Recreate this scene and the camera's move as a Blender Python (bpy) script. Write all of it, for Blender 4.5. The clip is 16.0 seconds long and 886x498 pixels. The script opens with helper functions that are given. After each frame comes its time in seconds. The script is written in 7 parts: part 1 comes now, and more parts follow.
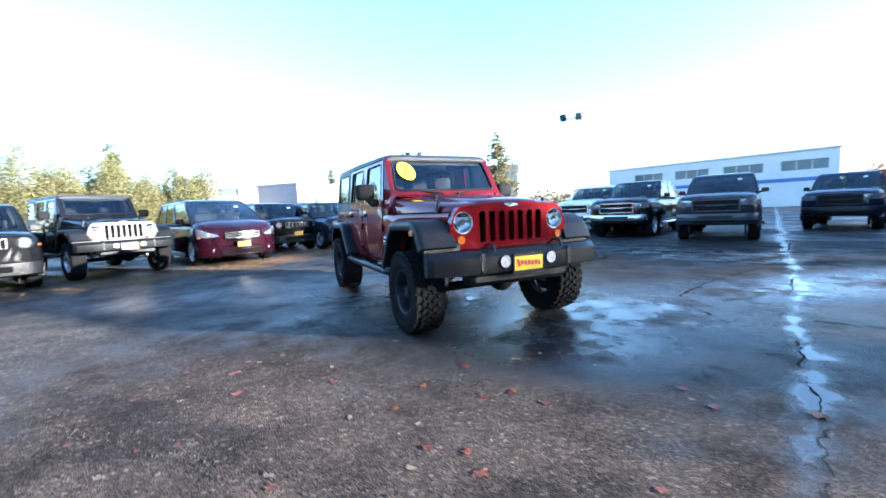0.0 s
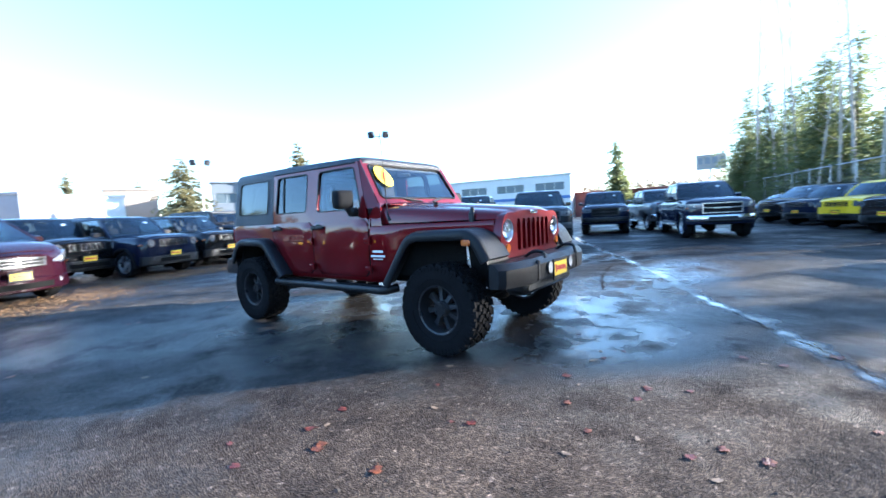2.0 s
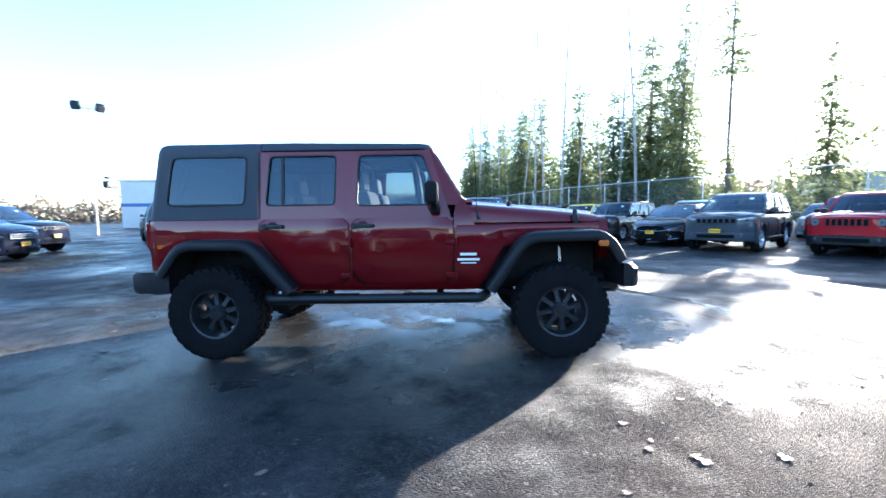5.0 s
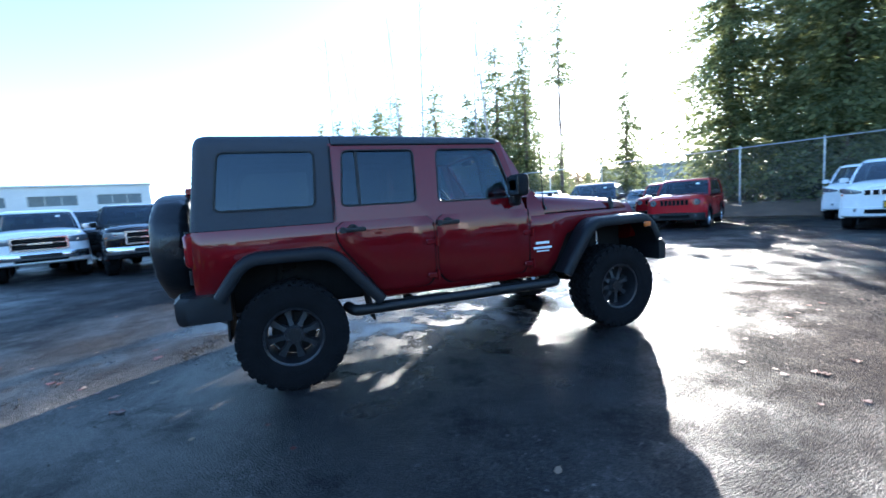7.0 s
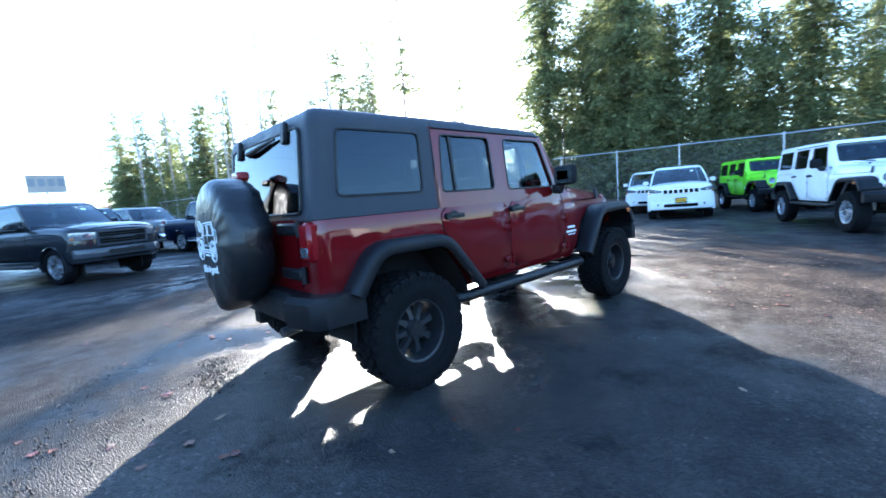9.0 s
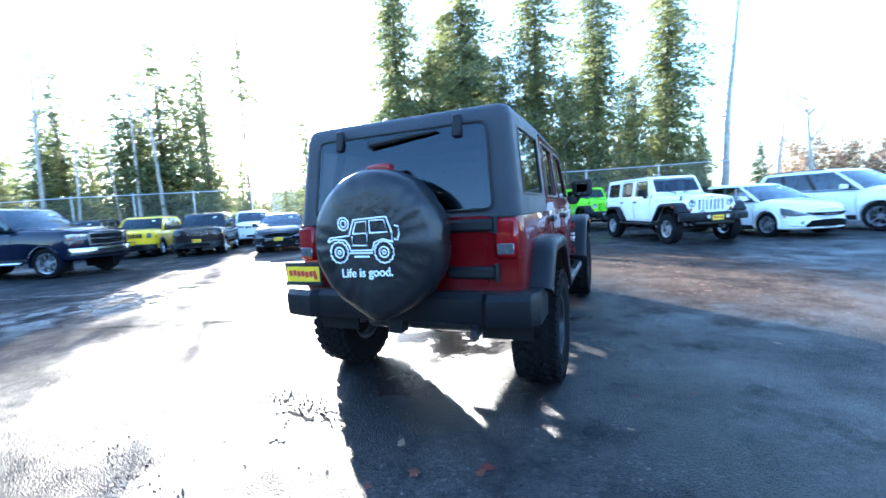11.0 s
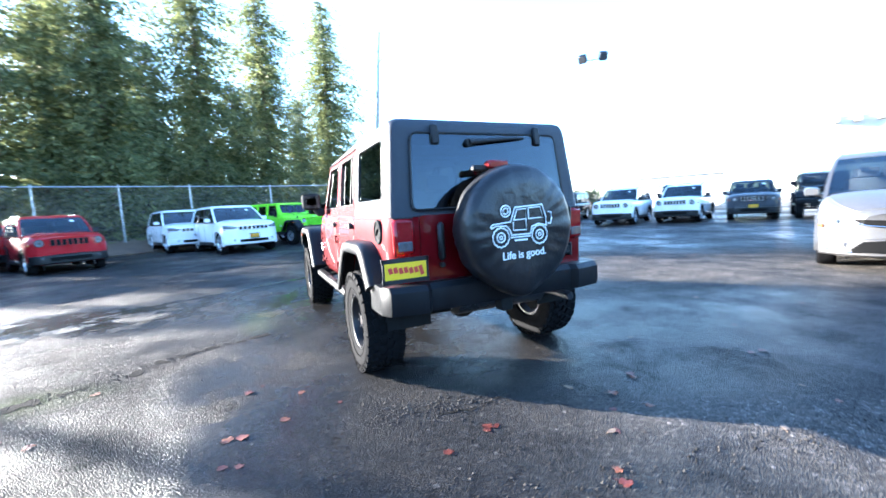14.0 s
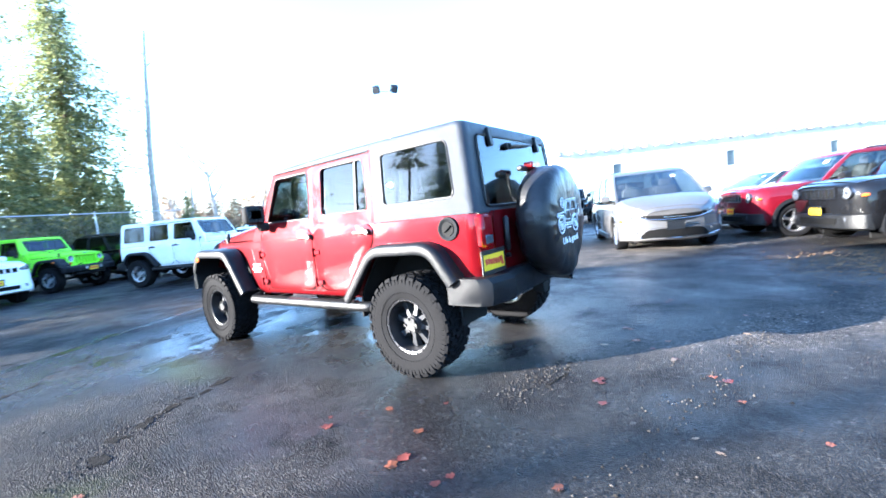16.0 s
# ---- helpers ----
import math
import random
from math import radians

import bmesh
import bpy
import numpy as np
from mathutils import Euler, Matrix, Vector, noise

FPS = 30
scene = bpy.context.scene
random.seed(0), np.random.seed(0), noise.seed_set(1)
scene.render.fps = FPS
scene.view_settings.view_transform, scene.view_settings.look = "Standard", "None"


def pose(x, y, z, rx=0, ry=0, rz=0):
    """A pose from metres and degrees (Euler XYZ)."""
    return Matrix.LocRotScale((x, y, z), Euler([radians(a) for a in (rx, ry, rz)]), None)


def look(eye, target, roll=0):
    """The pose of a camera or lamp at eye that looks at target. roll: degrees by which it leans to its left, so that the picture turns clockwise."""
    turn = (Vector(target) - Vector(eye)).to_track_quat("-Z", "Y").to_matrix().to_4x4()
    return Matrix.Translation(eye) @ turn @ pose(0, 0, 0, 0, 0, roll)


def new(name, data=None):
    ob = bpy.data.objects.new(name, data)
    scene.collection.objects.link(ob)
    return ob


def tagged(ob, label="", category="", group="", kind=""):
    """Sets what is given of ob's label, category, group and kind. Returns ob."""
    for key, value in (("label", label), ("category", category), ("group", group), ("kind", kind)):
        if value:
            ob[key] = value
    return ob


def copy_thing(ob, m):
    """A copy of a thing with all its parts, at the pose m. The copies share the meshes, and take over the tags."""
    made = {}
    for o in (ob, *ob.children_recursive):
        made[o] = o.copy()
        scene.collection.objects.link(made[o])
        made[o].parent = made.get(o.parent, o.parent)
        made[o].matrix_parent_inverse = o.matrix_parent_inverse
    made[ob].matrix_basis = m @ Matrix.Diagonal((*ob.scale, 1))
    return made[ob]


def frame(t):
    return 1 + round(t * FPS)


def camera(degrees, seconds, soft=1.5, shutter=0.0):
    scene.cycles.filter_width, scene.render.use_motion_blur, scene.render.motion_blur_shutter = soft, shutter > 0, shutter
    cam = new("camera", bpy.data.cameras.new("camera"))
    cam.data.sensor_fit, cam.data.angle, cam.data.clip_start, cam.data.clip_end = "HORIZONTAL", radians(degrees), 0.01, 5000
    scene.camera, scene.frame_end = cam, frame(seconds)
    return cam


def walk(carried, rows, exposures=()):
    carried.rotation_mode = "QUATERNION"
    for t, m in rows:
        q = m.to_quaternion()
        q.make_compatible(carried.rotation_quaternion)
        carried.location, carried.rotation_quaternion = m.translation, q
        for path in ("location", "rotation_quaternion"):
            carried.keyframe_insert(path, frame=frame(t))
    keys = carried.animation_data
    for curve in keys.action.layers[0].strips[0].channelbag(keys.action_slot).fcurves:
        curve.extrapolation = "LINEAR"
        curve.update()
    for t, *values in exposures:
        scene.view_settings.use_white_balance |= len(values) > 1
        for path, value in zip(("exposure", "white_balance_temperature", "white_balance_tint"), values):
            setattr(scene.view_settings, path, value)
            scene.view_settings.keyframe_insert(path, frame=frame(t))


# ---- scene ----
cam = camera(93.8, 16.0, soft=1.5, shutter=0.5)
PATH = [
    (0, (5.165, -2.227, 1.147), (3.363, -1.378, 0.964), -2.3),
    (0.5, (4.807, -2.645, 1.178), (3.112, -1.592, 1.046), -2.2),
    (1, (4.466, -3.052, 1.194), (2.958, -1.747, 1.056), -2.8),
    (1.5, (4.029, -3.358, 1.179), (2.672, -1.9, 1.003), -2.6),
    (2, (3.599, -3.649, 1.182), (2.406, -2.052, 1.025), -3.0),
    (2.5, (3.131, -3.893, 1.2), (2.169, -2.149, 1.027), -4.7),
    (3, (2.614, -4.07, 1.189), (1.812, -2.246, 1.019), -3.1),
    (3.5, (2.099, -4.243, 1.208), (1.516, -2.339, 1.026), -3.2),
    (4, (1.571, -4.333, 1.195), (1.125, -2.39, 1.031), -1.3),
    (4.2, (1.358, -4.351, 1.193), (0.997, -2.39, 1.038), -0.6),
    (6.3, (-0.662, -4.30, 1.262), (-0.337, -2.330, 1.072), -2.5),
    (6.5, (-0.872, -4.25, 1.265), (-0.482, -2.29, 1.075), -2.2),
    (7, (-1.395, -4.049, 1.254), (-0.734, -2.172, 1.053), -3.8),
    (7.5, (-1.859, -3.86, 1.229), (-1.078, -2.027, 1.057), -4.8),
    (8, (-2.333, -3.636, 1.241), (-1.364, -1.891, 1.117), -4.2),
    (8.2, (-2.503, -3.551, 1.258), (-1.449, -1.861, 1.086), -4.3),
    (10.3, (-4.137, -1.943, 1.242), (-2.437, -0.905, 1.064), -4.4),
    (10.5, (-4.247, -1.781, 1.249), (-2.504, -0.821, 1.049), -4.0),
    (11, (-4.436, -1.305, 1.249), (-2.603, -0.528, 1.06), -3.3),
    (11.5, (-4.63, -0.855, 1.243), (-2.695, -0.386, 1.051), -4.7),
    (12, (-4.726, -0.374, 1.229), (-2.749, -0.142, 1.032), -4.6),
    (12.5, (-4.808, 0.124, 1.256), (-2.815, 0.076, 1.097), -3.6),
    (13, (-4.826, 0.623, 1.253), (-2.861, 0.306, 1.052), -3.7),
    (13.5, (-4.753, 1.101, 1.259), (-2.833, 0.57, 1.072), -2.8),
    (14, (-4.676, 1.609, 1.248), (-2.865, 0.784, 1.047), -3.3),
    (14.5, (-4.446, 2.058, 1.234), (-2.743, 1.039, 0.992), -3.7),
    (15, (-4.22, 2.514, 1.234), (-2.702, 1.23, 1.019), -5.8),
    (15.5, (-3.905, 2.872, 1.205), (-2.547, 1.424, 0.962), -7.0),
    (16, (-3.569, 3.204, 1.209), (-2.382, 1.603, 1.042), -6.0),
]
walk(cam, [(t, look(eye, target, roll)) for t, eye, target, roll in PATH],
     exposures=[(t, e, 5600, 10) for t, e in ((0.0, 2.92), (1.5, 2.92), (3.0, 3.0), (4.2, 3.15), (6.5, 2.7), (7.5, 2.75), (8.2, 3.1), (10.3, 3.45), (11.0, 3.65), (12.0, 2.95), (13.0, 3.3), (14.5, 3.7), (16.0, 3.75))])

# ---- sky and sun ----
SUN_AZ, SUN_EL = radians(46.0), radians(13.0)
world = bpy.data.worlds.new("sky")
scene.world = world
world.use_nodes = True
wn = world.node_tree.nodes
sky = wn.new("ShaderNodeTexSky")
sky.sky_type, sky.sun_disc = "NISHITA", False
sky.sun_elevation, sky.sun_rotation = SUN_EL, math.pi / 2 - SUN_AZ
sky.air_density, sky.dust_density, sky.ozone_density = 1.0, 0.35, 3.0
wn["Background"].inputs[1].default_value = 0.125
world.node_tree.links.new(sky.outputs[0], wn["Background"].inputs[0])
sun = new("sun", bpy.data.lights.new("sun", "SUN"))
sun.data.energy, sun.data.angle, sun.data.color = 4.8, radians(0.55), (1.0, 0.88, 0.72)
sun.matrix_world = look((40 * math.cos(SUN_AZ), 40 * math.sin(SUN_AZ), 40 * math.tan(SUN_EL)), (0, 0, 0))



# ---- materials ----
def nodes_of(name):
    m = bpy.data.materials.new(name)
    m.use_nodes = True
    return m, m.node_tree.nodes, m.node_tree.links, m.node_tree.nodes["Principled BSDF"]


def noise_tex(n, l, scale, detail=4.0, rough=0.55, coord=None):
    tex = n.new("ShaderNodeTexNoise")
    tex.inputs["Scale"].default_value, tex.inputs["Detail"].default_value, tex.inputs["Roughness"].default_value = scale, detail, rough
    if coord is not None:
        l.new(coord, tex.inputs["Vector"])
    return tex.outputs["Fac"]


def ramp(n, l, fac, stops):
    r = n.new("ShaderNodeValToRGB")
    while len(r.color_ramp.elements) < len(stops):
        r.color_ramp.elements.new(0.5)
    for e, (p, c) in zip(r.color_ramp.elements, stops):
        e.position, e.color = p, (*c, 1.0) if len(c) == 3 else c
    l.new(fac, r.inputs[0])
    return r.outputs[0]


def grey(v):
    return (v, v, v)


def calc(n, l, op, a, b=None, clamp=False):
    m = n.new("ShaderNodeMath")
    m.operation, m.use_clamp = op, clamp
    for k, v in enumerate((a, b)):
        if v is None:
            continue
        if isinstance(v, (int, float)):
            m.inputs[k].default_value = v
        else:
            l.new(v, m.inputs[k])
    return m.outputs[0]


def surface(name, color, rough=0.5, metal=0.0, vary=0.18, scale=6.0, bump=0.0, bump_scale=60.0, coat=0.0, rough_vary=0.1, island=0.0, objvary=0.0, spec=0.5):
    """A plain surface with variation at two scales, and a fine relief."""
    m, n, l, b = nodes_of(name)
    tc = n.new("ShaderNodeTexCoord").outputs["Object"]
    big, small = noise_tex(n, l, scale, 5.0, 0.6, tc), noise_tex(n, l, scale * 9, 3.0, 0.6, tc)
    f = calc(n, l, "ADD", calc(n, l, "MULTIPLY", big, 0.65), calc(n, l, "MULTIPLY", small, 0.35))
    if objvary or island:
        src = n.new("ShaderNodeObjectInfo").outputs["Random"] if objvary else n.new("ShaderNodeNewGeometry").outputs["Random Per Island"]
        f = calc(n, l, "ADD", f, calc(n, l, "MULTIPLY", calc(n, l, "SUBTRACT", src, 0.5), objvary or island))
    dark, light = tuple(c * (1 - vary) for c in color), tuple(min(1.0, c * (1 + vary)) for c in color)
    l.new(ramp(n, l, f, [(0.3, dark), (0.7, light)]), b.inputs["Base Color"])
    r = ramp(n, l, big, [(0.3, grey(max(0.02, rough - rough_vary))), (0.7, grey(min(1.0, rough + rough_vary)))])
    l.new(r, b.inputs["Roughness"])
    b.inputs["Metallic"].default_value = metal
    b.inputs["Specular IOR Level"].default_value = spec
    if coat:
        b.inputs["Coat Weight"].default_value, b.inputs["Coat Roughness"].default_value = coat, 0.03
    if bump:
        bp = n.new("ShaderNodeBump")
        bp.inputs["Strength"].default_value, bp.inputs["Distance"].default_value = bump, 0.01
        l.new(noise_tex(n, l, bump_scale, 4.0, 0.6, tc), bp.inputs["Height"])
        l.new(bp.outputs[0], b.inputs["Normal"])
    return m


def paint(name, color, metal=0.0):
    """Car paint under a clear coat, with road film."""
    return surface(name, color, 0.5, metal, 0.12, 1.6, 0.0, 60, coat=0.7, rough_vary=0.06, spec=0.04)


def pearl(name, color):
    """Deep pearl paint: most of its colour comes back as a soft sheen under the lacquer."""
    return surface(name, color, 0.54, 0.5, 0.10, 1.6, 0.0, 60, coat=0.8, rough_vary=0.05, spec=0.05)


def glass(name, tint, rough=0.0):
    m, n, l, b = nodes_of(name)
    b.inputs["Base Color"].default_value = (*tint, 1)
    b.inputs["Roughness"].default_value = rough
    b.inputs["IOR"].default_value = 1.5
    # blue of the reflected sky put into the glass's own specular tint
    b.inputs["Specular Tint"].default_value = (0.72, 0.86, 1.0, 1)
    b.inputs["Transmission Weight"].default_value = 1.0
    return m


M = {
    "red": pearl("red_paint", (0.102, 0.0012, 0.0036)),
    "hood_red": paint("bright_red_paint", (0.32, 0.012, 0.016)),
    "suv_red": paint("deep_red_paint", (0.085, 0.003, 0.008)),
    "black": paint("black_paint", (0.0035, 0.0037, 0.0045)),
    "navy": paint("navy_paint", (0.004, 0.007, 0.020)),
    "maroon": paint("maroon_paint", (0.013, 0.001, 0.0045)),
    "white": paint("white_paint", (0.78, 0.78, 0.77), 0.0),
    "silver": paint("silver_paint", (0.115, 0.112, 0.112), 0.5),
    "grey": paint("grey_paint", (0.05, 0.055, 0.065), 0.2),
    "charcoal": paint("charcoal_paint", (0.014, 0.016, 0.020), 0.2),
    "steel": paint("steel_blue_paint", (0.14, 0.17, 0.22), 0.4),
    "brown": paint("dark_brown_paint", (0.016, 0.011, 0.010)),
    "yellow": paint("yellow_paint", (0.75, 0.48, 0.02), 0.0),
    "green": paint("lime_green_paint", (0.25, 0.75, 0.03), 0.0),
    "rubber": surface("tyre_rubber", (0.0085, 0.0085, 0.0092), 0.75, 0, 0.4, 7, 0.4, 90, spec=0.05),
    "plastic": surface("black_textured_plastic", (0.0065, 0.007, 0.008), 0.40, 0, 0.2, 8, 0.3, 260, spec=0.32),
    "flare": surface("faded_black_flare_plastic", (0.0055, 0.0063, 0.008), 0.43, 0, 0.2, 5, 0.25, 240, spec=0.22),
    "top": surface("dark_grey_hardtop", (0.026, 0.031, 0.040), 0.42, 0, 0.15, 4, 0.5, 300, spec=0.3),
    "dark": surface("underbody_black", (0.012, 0.012, 0.012), 0.8, 0, 0.4, 9, spec=0.1),
    "seam": surface("panel_gap", (0.006, 0.006, 0.006), 0.9, 0, 0.2, 9, spec=0.05),
    "chrome": surface("chrome", (0.55, 0.56, 0.58), 0.2, 1.0, 0.05, 8, rough_vary=0.05),
    "alloy": surface("silver_alloy", (0.5, 0.51, 0.53), 0.3, 0.9, 0.1, 8),
    "rim": surface("gunmetal_rim", (0.085, 0.088, 0.096), 0.3, 0.8, 0.3, 10),
    "rim_black": surface("black_rim", (0.03, 0.03, 0.033), 0.35, 0.5, 0.3, 10),
    "lamp": surface("headlamp_reflector", (0.22, 0.24, 0.27), 0.15, 0.6, 0.5, 25),
    "amber": surface("amber_lens", (0.42, 0.10, 0.01), 0.2, 0, 0.1, 20, coat=0.6),
    "tail": surface("red_lens", (0.17, 0.003, 0.006), 0.2, 0, 0.2, 30, coat=0.5, spec=0.2),
    "lens": surface("clear_lens", (0.12, 0.125, 0.14), 0.15, 0.5, 0.4, 30),
    "plate": surface("yellow_dealer_plate", (0.70, 0.47, 0.006), 0.45, 0, 0.06, 9),
    "ink": surface("red_print", (0.45, 0.03, 0.02), 0.5, 0, 0.1, 20),
    "sticker": surface("yellow_sticker", (0.85, 0.6, 0.02), 0.5, 0, 0.06, 9),
    "white_print": surface("white_print", (0.7, 0.72, 0.72), 0.6, 0, 0.06, 30),
    "cover": surface("black_vinyl", (0.009, 0.0095, 0.011), 0.34, 0, 0.3, 4, 0.7, 11, spec=0.4),
    "paper": surface("window_paper", (0.75, 0.76, 0.74), 0.7, 0, 0.06, 20),
    "tint": surface("dark_tinted_glass", (0.012, 0.014, 0.016), 0.04, 0, 0.5, 1.2, rough_vary=0.02, spec=0.5),
    "mirror_black": surface("matt_mirror_housing", (0.010, 0.0105, 0.012), 0.7, 0, 0.2, 12, 0.3, 260, spec=0.1),
    "office_glass": surface("office_glass", (0.10, 0.13, 0.15), 0.2, 0, 0.3, 0.5, spec=0.3),
    "hero_lamp": surface("bright_headlamp_reflector", (0.7, 0.72, 0.76), 0.15, 0.6, 0.5, 25),
    "rim_face": surface("machined_dark_rim", (0.045, 0.046, 0.049), 0.5, 0.35, 0.3, 10, spec=0.12),
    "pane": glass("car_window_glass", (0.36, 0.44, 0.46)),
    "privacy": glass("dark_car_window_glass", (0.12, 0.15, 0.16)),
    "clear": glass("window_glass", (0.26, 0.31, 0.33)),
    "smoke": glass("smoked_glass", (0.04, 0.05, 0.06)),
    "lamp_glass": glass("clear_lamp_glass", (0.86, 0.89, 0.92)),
    "seat": surface("dark_seat_fabric", (0.03, 0.03, 0.033), 0.85, 0, 0.2, 20, 0.3, 400),
}


# ---- mesh tools ----
def bx(bm, c, s, bev=0.0, rot=None, seg=1):
    """A box of size s about c, with bevelled edges."""
    m = Matrix.Translation(c)
    if rot is not None:
        m = m @ Euler([radians(a) for a in rot]).to_matrix().to_4x4()
    r = bmesh.ops.create_cube(bm, size=1.0, matrix=m @ Matrix.Diagonal((*s, 1)))
    if bev > 0:
        es = list({e for v in r["verts"] for e in v.link_edges})
        bmesh.ops.bevel(bm, geom=es, offset=bev, segments=seg, affect="EDGES", profile=0.6)
    return bm


def cy(bm, a, b, r, r2=None, n=16, caps=True):
    """A cylinder or cone from a to b."""
    a, b = Vector(a), Vector(b)
    d = b - a
    m = Matrix.Translation((a + b) / 2) @ d.to_track_quat("Z", "Y").to_matrix().to_4x4()
    bmesh.ops.create_cone(bm, cap_ends=caps, segments=n, radius1=r, radius2=r if r2 is None else r2, depth=d.length, matrix=m)
    return bm


def tube(bm, pts, r, n=8):
    """A round bar through points."""
    pts = [Vector(p) for p in pts]
    rings = []
    for k, p in enumerate(pts):
        d = (pts[min(k + 1, len(pts) - 1)] - pts[max(k - 1, 0)]).normalized()
        q = d.to_track_quat("Z", "Y").to_matrix()
        rr = r[k] if isinstance(r, (list, tuple)) else r
        rings.append([bm.verts.new(p + q @ Vector((rr * math.cos(2 * math.pi * i / n), rr * math.sin(2 * math.pi * i / n), 0))) for i in range(n)])
    for a, b in zip(rings, rings[1:]):
        for i in range(n):
            bm.faces.new((a[i], a[(i + 1) % n], b[(i + 1) % n], b[i]))
    bm.faces.new(rings[0][::-1])
    bm.faces.new(rings[-1])
    return bm


def slab(bm, pts, thick, direction):
    """A flat polygon through points, given depth along a direction."""
    d = Vector(direction).normalized() * thick
    lo = [bm.verts.new(Vector(p)) for p in pts]
    hi = [bm.verts.new(Vector(p) + d) for p in pts]
    bm.faces.new(lo[::-1])
    bm.faces.new(hi)
    for i in range(len(pts)):
        j = (i + 1) % len(pts)
        bm.faces.new((lo[i], lo[j], hi[j], hi[i]))
    return bm


def rounded(pts, r, n=3):
    """Rounds the corners of a polygon of 3D points."""
    out = []
    pts = [Vector(p) for p in pts]
    for i, p in enumerate(pts):
        a, b = pts[i - 1] - p, pts[(i + 1) % len(pts)] - p
        q = min(r, a.length * 0.45, b.length * 0.45)
        s, e = p + a.normalized() * q, p + b.normalized() * q
        for k in range(n + 1):
            t = k / n
            out.append(s * (1 - t) ** 2 + p * 2 * t * (1 - t) + e * t ** 2)
    return out


def loft(bm, rings, cap=True):
    vs = [[bm.verts.new(p) for p in ring] for ring in rings]
    n = len(vs[0])
    for a, b in zip(vs, vs[1:]):
        for i in range(n):
            bm.faces.new((a[i], b[i], b[(i + 1) % n], a[(i + 1) % n]))
    if cap:
        bm.faces.new(vs[0])
        bm.faces.new(vs[-1][::-1])
    return bm


def lathe(bm, prof, n=32, axis="y"):
    """Turns a profile of (radius, along) about an axis; closed in itself."""
    rings = []
    for k in range(n):
        a = 2 * math.pi * k / n
        rings.append([bm.verts.new((r * math.cos(a), h, r * math.sin(a))) for r, h in prof])
    for k in range(n):
        a, b = rings[k], rings[(k + 1) % n]
        for i in range(len(prof) - 1):
            bm.faces.new((a[i], a[i + 1], b[i + 1], b[i]))
    return bm


def mesh_of(name, bm, mat, smooth=40):
    bmesh.ops.recalc_face_normals(bm, faces=bm.faces)
    if smooth:
        for f in bm.faces:
            f.smooth = True
        lim = radians(smooth)
        for e in bm.edges:
            e.smooth = len(e.link_faces) == 2 and e.calc_face_angle(0) < lim
    me = bpy.data.meshes.new(name)
    bm.to_mesh(me)
    bm.free()
    me.materials.append(mat)
    return me


def part(name, bm, material, parent, label="", smooth=40):
    """Links a bmesh, or a mesh, as one object under a thing or part."""
    me = mesh_of(name, bm, material, smooth) if isinstance(bm, bmesh.types.BMesh) else bm
    ob = new(name, me)
    ob.parent = parent
    return tagged(ob, label)




def cut(me, cutters):
    """The mesh with other meshes taken away."""
    a = bpy.data.objects.new("cut_a", me)
    scene.collection.objects.link(a)
    extra = []
    for c in cutters:
        o = bpy.data.objects.new("cut_b", c)
        scene.collection.objects.link(o)
        mod = a.modifiers.new("cut", "BOOLEAN")
        mod.operation, mod.object, mod.solver = "DIFFERENCE", o, "EXACT"
        extra.append(o)
    bpy.context.view_layer.update()
    dep = bpy.context.evaluated_depsgraph_get()
    out = bpy.data.meshes.new_from_object(a.evaluated_get(dep))
    for o in (a, *extra):
        bpy.data.objects.remove(o)
    for c in cutters:
        bpy.data.meshes.remove(c)
    return out


